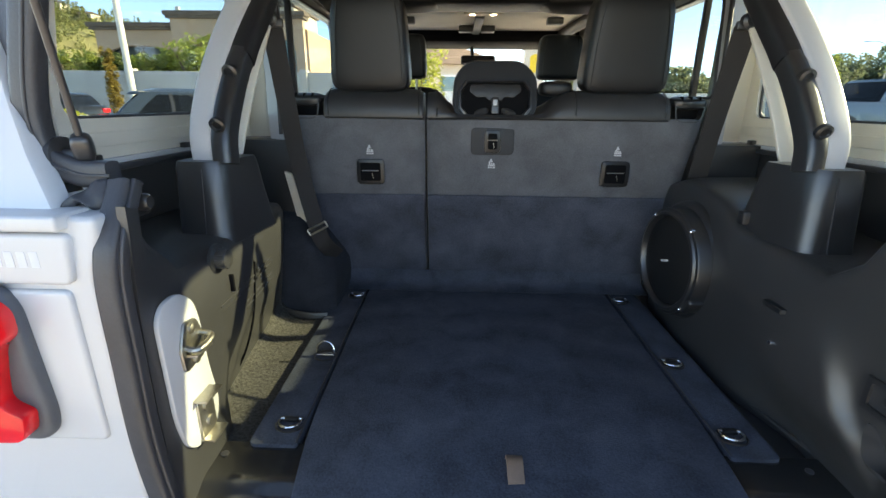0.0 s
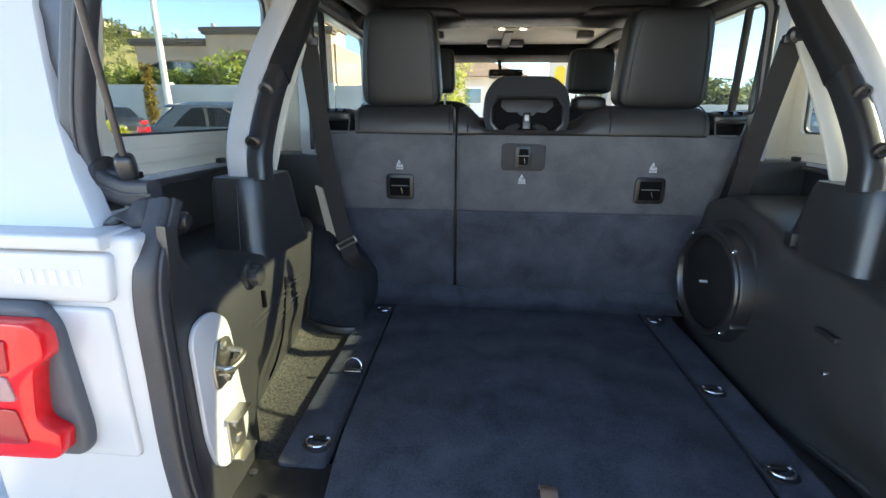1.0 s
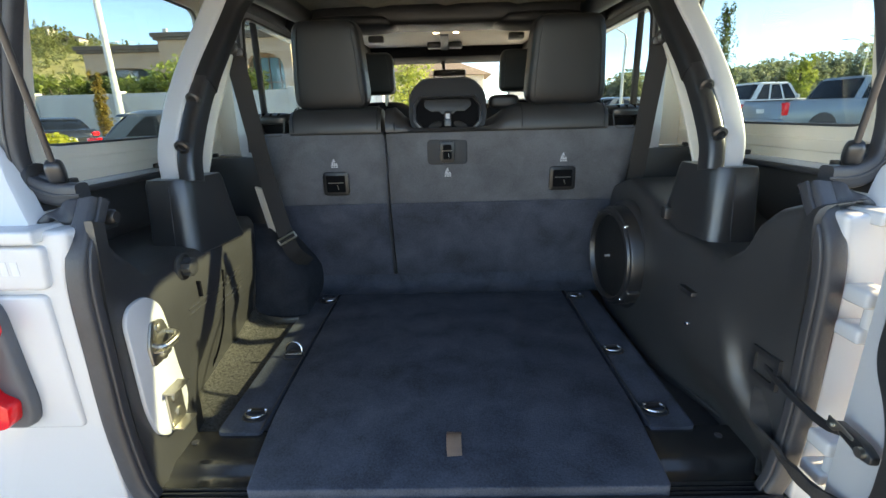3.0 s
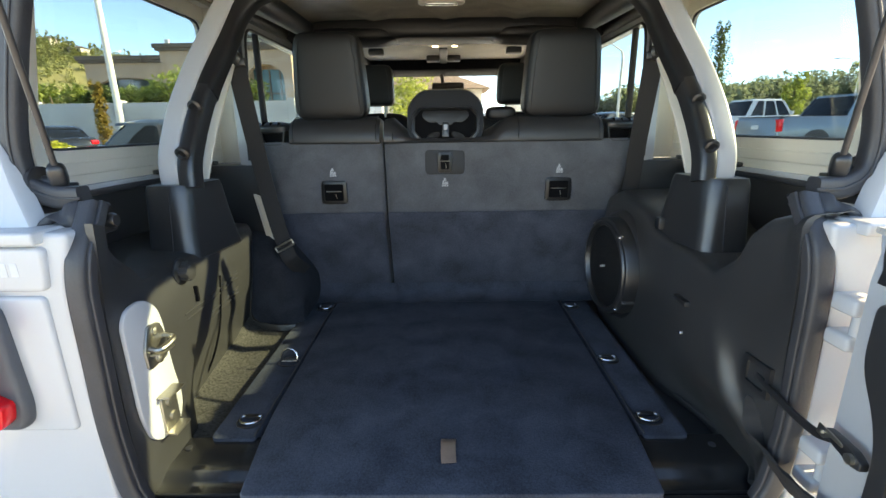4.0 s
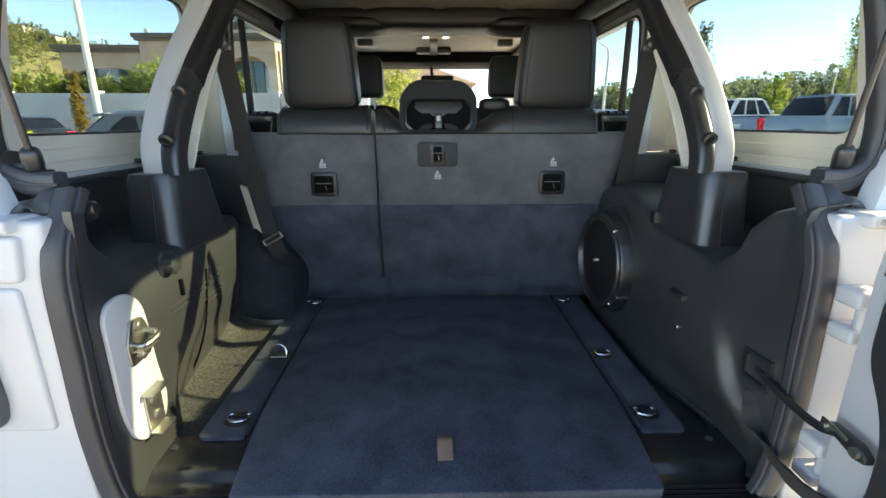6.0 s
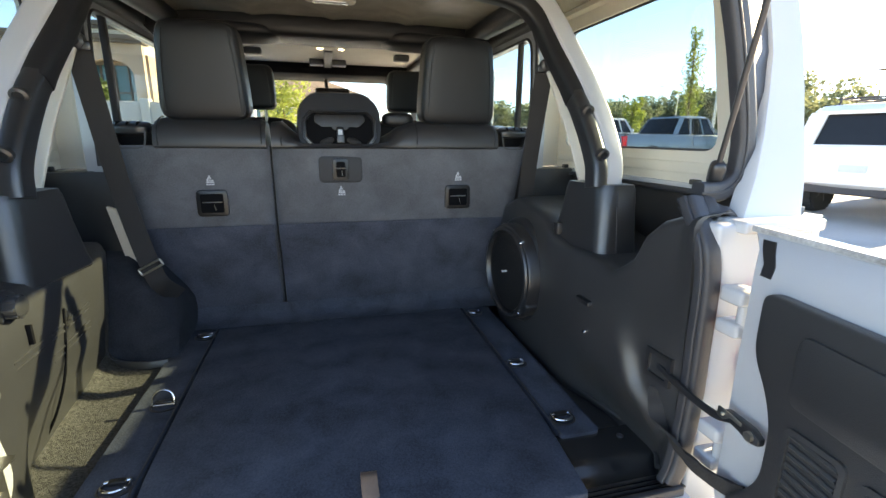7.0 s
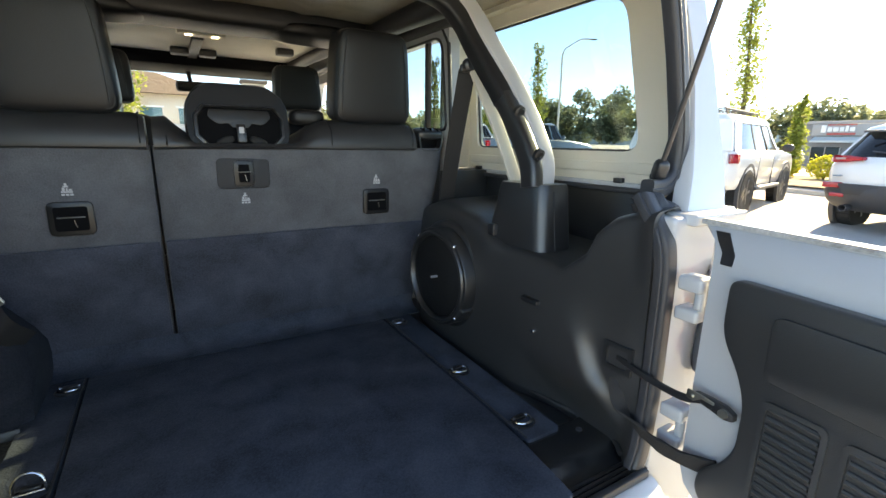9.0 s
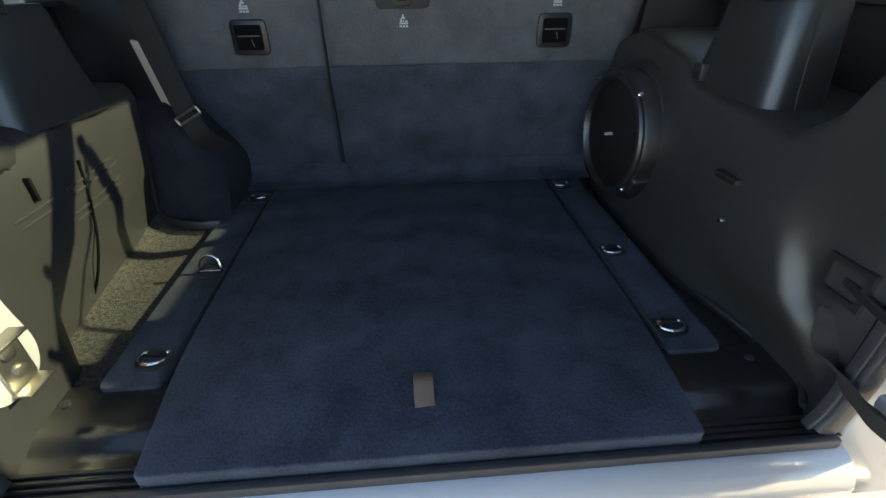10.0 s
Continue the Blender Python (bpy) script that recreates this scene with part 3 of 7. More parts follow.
# black dark wall behind, from trim to belt rail
for s, side in ((-1, "left"), (1, "right")):
    bm = B()
    box(bm, min(s * .868, s * .880), max(s * .868, s * .880), .13, 1.25, .78, 1.368, .003)
    box(bm, min(s * .64, s * .87), max(s * .64, s * .87), .128, .142, .8, 1.345, .003)
    box(bm, min(s * .66, s * .868), max(s * .66, s * .868), 1.012, 1.026, .78, 1.384, .003)
    box(bm, min(s * .742, s * .90), max(s * .742, s * .90), 1.026, 1.151, 1.372, 1.384, .002)
    struct("wall_inner_" + side, bm, PLASTIC, "black inner body wall behind the trim", "wall")
# cloth covered wheelhouse front, left
bm = B()
rings = []
for x, top, inset in ((-.528, .94, .0), (-.545, .98, -.01), (-.575, 1.03, -.02), (-.61, 1.09, -.02), (-.66, 1.14, -.01), (-.866, 1.16, .0)):
    h = top - .80
    rings.append([(x, y + inset, z) for y, z in roundpoly([(.875, .80), (.90, .80 + h * .45), (.945, .80 + h * .86), (1.0, .80 + h * .99), (1.2, top), (1.2, .80)], [.0, .1, .06, .04, 0, 0], 4)])
loft(bm, rings)
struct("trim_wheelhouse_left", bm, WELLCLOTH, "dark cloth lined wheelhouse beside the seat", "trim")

# knob on the trim
mk = Matrix.Translation((-.617, .355, 1.196)) @ Matrix.Rotation(radians(90), 4, "Y")
bm = B()
lathe(bm, [(.031, 0), (.031, .006), (.026, .009)], 24, mk)
knob = part("knob", bm, PLASTIC, trimL, "round black threaded fastener knob")
bm = B()
lathe(bm, [(.019, .006), (.021, .016), (.019, .028), (.012, .031)], 20, mk)
for i in range(8):
    box(bm, .017, .0225, -.003, .003, .008, .027, .001, m=mk @ Matrix.Rotation(i * math.pi / 4, 4, "Z"))
part("grip", bm, TRIM, knob)
bm = B()
lathe(bm, [(.014, -.05), (.014, .0), (.010, .006)], 14, Matrix.Translation((-.612, .18, 1.352)) @ Matrix.Rotation(radians(90), 4, "Y"))
box(bm, -.70, -.62, .16, .20, 1.33, 1.342, .004)
part("stud", bm, PLASTIC, trimL, "black plastic stud beside the seal")

# striker plate: white painted opening in the trim, with two brackets
plate = thing("striker_plate", (-.6, .19, .85), "white painted striker plate lit by the sun", "striker plate")
outline = roundpoly([(.165, .888), (.231, .890), (.252, .936), (.236, 1.03), (.232, 1.12), (.222, 1.165), (.182, 1.197), (.138, 1.190), (.121, 1.165), (.122, .975), (.137, .912)], .03, 4)
bm = B()
prism(bm, outline, "x", -.602, -.592, .003)
part("plate", bm, WHITE, plate)
bm = B()
prism(bm, roundpoly([(.160, 1.051), (.220, 1.056), (.226, 1.096), (.211, 1.136), (.176, 1.141), (.156, 1.096)], .01), "x", -.593, -.586, .002)
upper = part("striker_bracket", bm, STEEL, plate, "zinc striker bracket with a wire loop")
bm = B()
tube(bm, smooth_path([(-.588, .170, 1.096), (-.568, .168, 1.094), (-.562, .191, 1.096), (-.564, .212, 1.102), (-.588, .214, 1.105)], 5), .0055, 8)
box(bm, -.59, -.566, .166, .216, 1.079, 1.084, .001)
part("loop", bm, STEEL, upper)
for y, z in ((.191, 1.124), (.191, 1.064)):
    bm = B()
    lathe(bm, [(.009, 0), (.009, .004), (.005, .006)], 12, Matrix.Translation((-.586, y, z)) @ Matrix.Rotation(radians(90), 4, "Y"))
    part("screw", bm, STEEL, upper)
bm = B()
prism(bm, roundpoly([(.173, .896), (.223, .901), (.223, .986), (.173, .981)], .006), "x", -.593, -.587, .002)
box(bm, -.592, -.566, .168, .223, .982, .987, .001)
box(bm, -.592, -.566, .171, .223, .895, .900, .001)
lower = part("wedge_bracket", bm, STEEL, plate, "dull steel wedge bracket")
for y, z in ((.196, .961), (.200, .924)):
    bm = B()
    lathe(bm, [(.011, 0), (.011, .005), (.006, .006)], 12, Matrix.Translation((-.587, y, z)) @ Matrix.Rotation(radians(90), 4, "Y"))
    part("screw", bm, STEEL, lower)

# right trim: one large moulded panel
bm = B()


def ramp_at(pairs, v):
    """A straight-line value between the pairs."""
    for (a0, b0), (a1, b1) in zip(pairs, pairs[1:]):
        if v <= a1:
            return b0 + (b1 - b0) * max(0, (v - a0) / (a1 - a0))
    return pairs[-1][1]


def soft(v):
    v = max(0, min(1, v))
    return v * v * (3 - 2 * v)


def right_face(y, z):
    rear = ramp_at([(.80, .600), (.9, .607), (1.05, .607), (1.2, .600), (1.27, .594), (1.33, .588), (1.4, .585)], z)
    low = soft((.97 - z) / .15)
    dish = .602 + .040 * low
    swell = .578 + .024 * soft((z - 1.02) / .2)
    if y > .6:
        swell = .580 + .02 * soft((z - 1.15) / .15) + .022 * soft((y - .95) / .11)
    edge = ramp_at([(.80, .085), (.85, .107), (.94, .172), (.975, .212), (1.03, .236), (1.10, .244), (1.4, .246)], z)
    # the scooped edge is crisp low down and fades into a broad curve above
    wide = .05 + .13 * soft((z - 1.02) / .11)
    swell += .048 * low * soft((.52 - y) / .2)
    x = dish + (swell - dish) * soft((y - edge) / wide + .5)
    w = soft((y - .1) / .05)
    return rear * (1 - w) + x * w


cols = []
for y in (.100, .108, .116, .124, .132, .14, .148, .156, .164, .172, .18, .188, .196, .204, .212, .22, .228, .236, .244, .252, .26, .268, .276, .29, .31, .34, .40, .48, .56, .62, .66, .70, .8, .92, 1.0, 1.06):
    zt = ramp_at([(.1, 1.362), (.16, 1.352), (.205, 1.335), (.245, 1.30), (.272, 1.245), (.342, 1.19), (.42, 1.20), (.6, 1.205), (.68, 1.26), (.92, 1.29), (1.06, 1.25)], y)
    prof = [(right_face(y, .80 + (zt - .82) * k / 30), .80 + (zt - .82) * k / 30) for k in range(31)]
    x = prof[-1][0]
    far = .866 if y > .2 else x + .07
    prof += [(x + .005, zt - .007), (x + .016, zt), (x + .04, zt + .003), (far, zt + .006)]
    cols.append((y, prof))
wall_loft(bm, 1, cols)
trimR = struct("trim_panel_right", bm, TRIM, "black moulded plastic side trim panel", "trim")
for y, z, n in ((.415, 1.088, "clip"), (.397, 1.009, "pin")):
    bm = B()
    if n == "clip":
        box(bm, .572, .59, y - .03, y + .03, z - .006, z + .006, .002)
        part("clip", bm, PLASTIC, trimR)
    bm = B()
    lathe(bm, [(.006, 0), (.005, .004)], 10, Matrix.Translation((.578, y + (.0 if n == "pin" else -.022), z)) @ Matrix.Rotation(radians(-90), 4, "Y"))
    part("pin", bm, CHROME, trimR)

bm = B()
tube(bm, smooth_path([(.598, .50, .814), (.606, .421, .816), (.620, .337, .818), (.638, .245, .820), (.641, .200, .820), (.630, .157, .818), (.606, .122, .814)], 6), .0065, 8)
part("lip", bm, TRIM, trimR, "moulded lip along the foot of the panel")

# loudspeaker in its round housing
spk = thing("loudspeaker", (.56, .83, .9), "round black loudspeaker with grille in a plastic ring", "loudspeaker")
ms = Matrix.Translation((.548, .825, 1.05)) @ Matrix.Rotation(radians(4), 4, "Z") @ Matrix.Rotation(radians(-90), 4, "Y") @ Matrix.Diagonal((.92, .92, 1.0, 1))
bm = B()
lathe(bm, [(.205, -.07), (.200, -.035), (.188, -.022), (.178, -.02), (.160, -.02)], 52, ms)
part("housing", bm, PLASTIC, spk)
bm = B()
lathe(bm, [(.180, -.03), (.179, .012), (.176, .018), (.168, .020), (.164, .026), (.156, .028), (.150, .022), (.148, .004)], 52, ms)
part("ring", bm, PLASTIC, spk, "satin black trim ring")
bm = B()
lathe(bm, [(.150, .002), (.148, .012), (.12, .019), (.05, .023), (.0005, .023)], 44, ms)
part("grille", bm, material("speaker_mesh", (.008, .008, .009), .55, vary=.2, grain=1200, bump=.9), spk)
bm = B()
box(bm, -.004, .004, -.022, .022, .022, .0245, .001, m=ms @ Matrix.Rotation(radians(18), 4, "Z"))
part("badge", bm, MARK, spk, "small pale maker's badge")
for a in (40, 135, 225, 320):
    bm = B()
    lathe(bm, [(.007, .01), (.007, .022), (.004, .025)], 10, ms @ Matrix.Rotation(radians(a), 4, "Z") @ Matrix.Translation((.172, 0, 0)))
    part("screw", bm, CHROME, spk)
for a in (-50, 55):
    bm = B()
    box(bm, .15, .188, -.03, .03, -.03, .02, .008, 3, m=ms @ Matrix.Rotation(radians(a + 180), 4, "Z"))
    part("lug", bm, PLASTIC, spk)

# covers over the feet of the sport bar
for s, side in ((-1, "left"), (1, "right")):
    bm = B()
    base = roundpoly([(.628, .434), (.741, .434), (.741, .665), (.598, .665)], [.035, .02, .02, .03], 5)
    top = roundpoly([(.640, .458), (.741, .458), (.741, .628), (.616, .628)], [.04, .02, .02, .03], 5)
    rings = [[(s * (x + .010), y + .012, 1.188) for x, y in base], [(s * x, y, 1.196) for x, y in base], [(s * (x * .75 + u * .25), y * .75 + v * .25, 1.222) for (x, y), (u, v) in zip(base, top)], [(s * (x * .3 + u * .7), y * .3 + v * .7, 1.30) for (x, y), (u, v) in zip(base, top)],
             [(s * x, y, 1.365) for x, y in top], [(s * (.69 + (x - .69) * .94), .545 + (y - .545) * .94, 1.379) for x, y in top]]
    loft(bm, rings)
    c = thing("bar_foot_cover", (s * .68, .58, 1.19), "black plastic cover round the foot of the sport bar", "cover", "bar foot covers")
    part("cover", bm, PLASTIC, c)
    bm = B()
    loft(bm, [[(s * .677 + dx, y + dy, z) for dx, dy in ((-.0012, -.003), (.0012, -.003), (.0012, .004), (-.0012, .004))] for y, z in ((.436, 1.20), (.4405, 1.222), (.4505, 1.30), (.458, 1.363))])
    part("seam", bm, RUBBER, c)
    if s > 0:
        bm = B()
        box(bm, .594, .612, .605, .632, 1.222, 1.256, .004)
        part("catch", bm, PLASTIC, c, "grey plastic catch")

# ---- sport bar ----
sport = thing("sport_bar", (0, .8, 1.37), "white steel sport bar with black padding", "roll bar")
for s in (-1, 1):
    core = smooth_path([(s * .690, .512, 1.36), (s * .691, .518, 1.44), (s * .690, .575, 1.54), (s * .680, .645, 1.64), (s * .658, .715, 1.74), (s * .632, .770, 1.83), (s * .60, .81, 1.895), (s * .54, .83, 1.93)], 6)
    bm = B()
    sweep(bm, core, rrect(.052, .036, .009), up=(0, 1, 0))
    part("tube", bm, BARPAINT, sport)
    # the foot shell of the padding is slimmer than the wrap above it
    foot = smooth_path([(s * .644, .508, 1.37), (s * .646, .520, 1.43), (s * .646, .562, 1.50), (s * .644, .618, 1.575), (s * .640, .648, 1.61)], 6)
    bm = B()
    sweep(bm, foot, rrect(.042, .058, .014, 4), up=(0, 1, 0))
    pd = part("padding", bm, PLASTIC, sport, "black moulded shell over the bar foot")
    wrap = smooth_path([(s * .641, .642, 1.603), (s * .637, .670, 1.64), (s * .625, .715, 1.70), (s * .610, .760, 1.765), (s * .590, .795, 1.83), (s * .53, .82, 1.89), (s * .40, .83, 1.915), (s * .2, .83, 1.93), (0, .83, 1.932)], 6)
    bm = B()
    sweep(bm, wrap, rrect(.050, .056, .016, 4), up=(0, 1, 0))
    part("padding", bm, PAD, sport, "black vinyl padding")
    for x, y, z in ((.643, .490, 1.457), (.641, .574, 1.570)):
        bm = B()
        lathe(bm, [(.017, -.004), (.017, .006), (.011, .009), (.009, .004)], 16, Matrix.Translation((s * x, y, z)) @ Matrix.Rotation(radians(118), 4, "X"))
        part("fastener", bm, PLASTIC, pd, "round push fastener")
    # sunlit side of the white bar, put in as a strip of cream colour
    bm = B()
    sweep(bm, smooth_path([(s * .683, .62, 1.372), (s * .674, .655, 1.45), (s * .665, .70, 1.537), (s * .652, .745, 1.62), (s * .637, .79, 1.71)], 5), rrect(.044, .010, .003), up=(0, 1, 0))
    part("inner_flange", bm, CREAM, sport, "cream strip standing for the sunlit inner side of the white bar")
    bm = B()
    tube(bm, [(s * .60, .84, 1.905), (s * .61, 1.2, 1.925), (s * .61, 1.75, 1.945)], .042, 12)
    part("side_rail", bm, PAD, sport)
# B pillar cross bar, padded, with two overhead pods
bm = B()
pb = smooth_path([(-.68, 1.62, 1.88), (-.62, 1.62, 1.925), (-.4, 1.62, 1.935), (0, 1.62, 1.932), (.4, 1.62, 1.935), (.62, 1.62, 1.925), (.68, 1.62, 1.88)], 5)
sweep(bm, pb, rrect(.24, .085, .03), up=(0, 0, 1))
part("cross_bar", bm, PAD, sport, "black padded cross bar")
for s in (-1, 1):
    bm = B()
    pillow(bm, .42, .24, .06, .3, m=at(s * .42, 1.60, 1.905))
    part("overhead_pod", bm, PAD, sport, "black overhead speaker pod")
    bm = B()
    tube(bm, [(s * .60, 1.76, 1.945), (s * .58, 2.4, 1.955), (s * .56, 3.0, 1.95)], .035, 10)
    part("front_rail", bm, PAD, sport)

# seat belts
for s in (-1, 1):
    belt = thing("seat_belt", (s * .63, .81, 1.0), "black webbing seat belt hanging from the sport bar", "seat belt", "rear seat belts")
    path = [(s * .622, .800, 1.70), (s * .628, .89, 1.45), (s * .624, .94, 1.28), (s * .588, .93, 1.12), (s * .562, .925, 1.05), (s * .54, 1.0, .985)] if s < 0 else [(.616, .796, 1.70), (.636, .90, 1.45), (.655, .975, 1.25)]
    bm = B()
    sweep(bm, smooth_path(path, 5), rrect(.053, .003, .001), up=(s * -.35, -.9, .1))
    part("webbing", bm, WEBBING, belt)
    bm = B()
    ma = Matrix.Translation((s * .620, .790, 1.713)) @ Matrix.Rotation(radians(90), 4, "X")
    lathe(bm, [(.021, -.01), (.021, .008), (.014, .014)], 16, ma)
    box(bm, -.032, .032, -.022, .0, -.008, .006, .004, m=ma)
    part("anchor", bm, PLASTIC, belt)
    if s < 0:
        bm = B()
        mt = Matrix.Translation((-.579, .916, 1.107)) @ Matrix.Rotation(radians(-28), 4, "Y")
        for dz in (-.009, .009):
            tube(bm, [mt @ Vector((-.034, 0, dz)), mt @ Vector((.034, 0, dz))], .0035, 8)
        for dx in (-.034, .034):
            tube(bm, [mt @ Vector((dx, 0, -.009)), mt @ Vector((dx, 0, .009))], .0035, 8)
        part("tongue", bm, STEEL, belt)
bm = B()
prism(bm, roundpoly([(-.668, 1.118), (-.632, 1.106), (-.676, 1.275), (-.700, 1.285)], .006), "y", .985, .999, .002)
rv = thing("reveal_strip", (-.645, 1.01, 1.09), "cream metal strip showing beside the seat belt", "strip")
part("strip", bm, CREAM, rv)

# ---- load floor ----
board = thing("load_floor", (0, .6, .80), "dark navy velour load floor board", "load floor")
bm = B()
prism(bm, roundpoly([(-.405, .075), (.412, .075), (.436, .3), (.440, 1.20), (-.447, 1.20), (-.436, .3)], [.012, .012, .1, .0, .0, .1]), "z", .80, .831, .004, 3)
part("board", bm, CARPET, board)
bm = B()
sweep(bm, smooth_path([(0, .222, .832), (0, .216, .845), (-.001, .196, .853), (-.001, .172, .842), (0, .158, .833)], 5), rrect(.032, .0022, .0008), up=(0, 0, 1))
part("pull_tab", bm, TAB, board, "brown nylon pull tab")
bm = B()
cove = [(1.050, .8345), (1.085, .837), (1.108, .845), (1.122, .860), (1.130, .888)]
loft(bm, [[(x, y - .002 * math.sin(17 * x), z) for y, z in cove] + [(x, y + .006, z - .004) for y, z in cove[::-1]] for x in [-.61 + 1.205 * i / 24 for i in range(25)]])
part("hinge_carpet", bm, CARPET, board, "velour sheet turned up against the seat back")
for s in (-1, 1):
    rail = thing("floor_rail", (s * .49, .65, .80), "dark carpeted floor rail with tie-down rings", "floor rail", "floor rails")
    bm = B()
    prism(bm, roundpoly([(s * .444, .245), (s * .548, .245), (s * .556, 1.2), (s * .45, 1.2)], [.01, .02, .01, .01]), "z", .797, .828, .004)
    part("rail", bm, CARPET, rail)
    bm = B()
    tube(bm, [(s * .447, .252, .8285), (s * .453, 1.19, .8285)], .0028, 6)
    part("edge_binding", bm, RUBBER, rail, "dark bound edge")
    for k, y in enumerate((.305, .587, 1.0)):
        ring = thing("tie_down_ring", (s * .479, y, .828), "chrome tie-down ring raised in a black cup" if (s < 0 and k == 1) else "chrome tie-down ring folded flat in a black cup", "tie-down ring", "tie-down rings")
        bm = B()
        lathe(bm, [(.031, -.004), (.033, .002), (.029, .003), (.027, -.002), (.0005, -.003)], 24, Matrix.Translation((s * .479, y, .8285)) @ Matrix.Diagonal((1.0, .8, 1, 1)))
        part("cup", bm, PLASTIC, ring)
        lift = radians(78) if (s < 0 and k == 1) else radians(6)
        mr = Matrix.Translation((s * .479, y + (.0 if (s < 0 and k == 1) else .016), .833)) @ Matrix.Rotation(lift if (s < 0 and k == 1) else -lift, 4, "X")
        if s < 0 and k == 1:
            arc = [(.024 * math.cos(a), .012 + .026 * math.sin(a), 0) for a in [math.pi * i / 10 for i in range(11)]]
        else:
            arc = [(.024 * math.cos(a), -.012 - .022 * math.sin(a), 0) for a in [math.pi * i / 10 for i in range(11)]]
        arc = [(arc[0][0], 0, 0)] + arc + [(arc[-1][0], 0, 0)]
        bm = B()
        tube(bm, [mr @ Vector(p) for p in arc + [arc[0]]], .0033, 8, up=tuple(mr.to_3x3() @ Vector((0, 0, 1))))
        part("ring", bm, CHROME, ring)
        bm = B()
        box(bm, s * .479 - .016, s * .479 + .016, y + .006, y + .02, .829, .838, .003)
        part("hinge", bm, PLASTIC, ring)

# ---- rear seat ----
seat = thing("rear_bench", (0, 1.15, .8), "black split rear bench seat with cloth covered back", "rear seat")


def back_y(z):
    return 1.045 + max(0, 1.46 - z) * .09 + max(0, 1.2 - z) * .17


def seat_back(x0, x1, xt0, xt1):
    """A back half: cloth sheet from the floor to the leather top."""
    rings = []
    for k in range(15):
        z = .832 + (1.462 - .832) * k / 14
        w = k / 14
        a, b = x0 + (xt0 - x0) * w, x1 + (xt1 - x1) * w
        y = back_y(z)
        rings.append([(a + .014, y + .002, z), (a + .05, y - .004, z), ((a + b) / 2, y - .007 - .004 * math.sin(9 * z), z), (b - .05, y - .004, z), (b - .014, y + .002, z), (b, y + .016, z), (b, y + .10, z), (a, y + .10, z), (a, y + .016, z)])
    bm = B()
    loft(bm, rings)
    return bm


halves = []
for x0, x1, t0, t1 in ((-.625, -.2325, -.69, -.2335), (-.2245, .605, -.2255, .685)):
    hb = part("seat_back", seat_back(x0, x1, t0, t1), CLOTH, seat, "dark cloth covered seat back")
    halves.append(hb)
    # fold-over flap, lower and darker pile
    bm = B()
    rings = []
    for k in range(9):
        z = .833 + (1.197 - .833) * k / 8
        w = (z - .832) / .63
        a, b = x0 + (t0 - x0) * w + .004, x1 + (t1 - x1) * w - .004
        y = back_y(z) - .0145
        n = 9
        row = [(a + (b - a) * i / n, y - .004 * math.sin(11 * z + 3 * i) * .5, z) for i in range(n + 1)]
        rings.append(row + [(p[0], p[1] + .004, p[2]) for p in row[::-1]])
    loft(bm, rings)
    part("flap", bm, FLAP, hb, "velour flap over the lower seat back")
    # leather cap over the top
    a, b = (t0 + .128, t1 - .004) if t0 < -.5 else (t0 + .004, t1 - .123)
    bm = B()
    segs = []
    for i in range(25):
        x = a + (b - a) * i / 24
        dip = 0
        if t0 > -.5:
            dip = .062 * (1 - soft((abs(x) - .12) / (.13 if x > 0 else .085)))
        e = min(1, min(x - a, b - x) / .02)
        zt = 1.550 - dip - .01 * (1 - e)
        sag = .003 * noise.noise(Vector((x * 9, 2, 0)))
        segs.append([(x, 1.046, 1.452), (x, 1.024 + sag, 1.459), (x, 1.022 + sag, 1.468 - dip * .1), (x, 1.030 + sag, 1.502 - dip * .5), (x, 1.046, zt - .020), (x, 1.072, zt - .004), (x, 1.11, zt), (x, 1.16, zt - .008), (x, 1.19, 1.475), (x, 1.15, 1.452)])
    loft(bm, segs)
    # takes the lightened leather: light on the top is in its colour
    part("leather_top", bm, LITLEATHER, hb, "black leather top of the seat back")
    bm = B()
    tube(bm, [(a, 1.032, 1.459), ((a + b) / 2, 1.028, 1.459), (b, 1.032, 1.459)], .0032, 6)
    part("piping", bm, LEATHER, hb)
for x in (-.548, -.25, -.19, .26, .548):
    bm = B()
    tube(bm, smooth_path([(x, 1.024, 1.465), (x, 1.020, 1.486), (x, 1.028, 1.512), (x, 1.043, 1.529), (x, 1.072, 1.546), (x, 1.11, 1.5505)] if abs(x) > .2 else [(x, 1.024, 1.465), (x, 1.020, 1.478), (x, 1.034, 1.494)], 4), .0022, 6, up=(1, 0, 0))
    part("seam", bm, LEATHER, seat, "stitched leather seam")
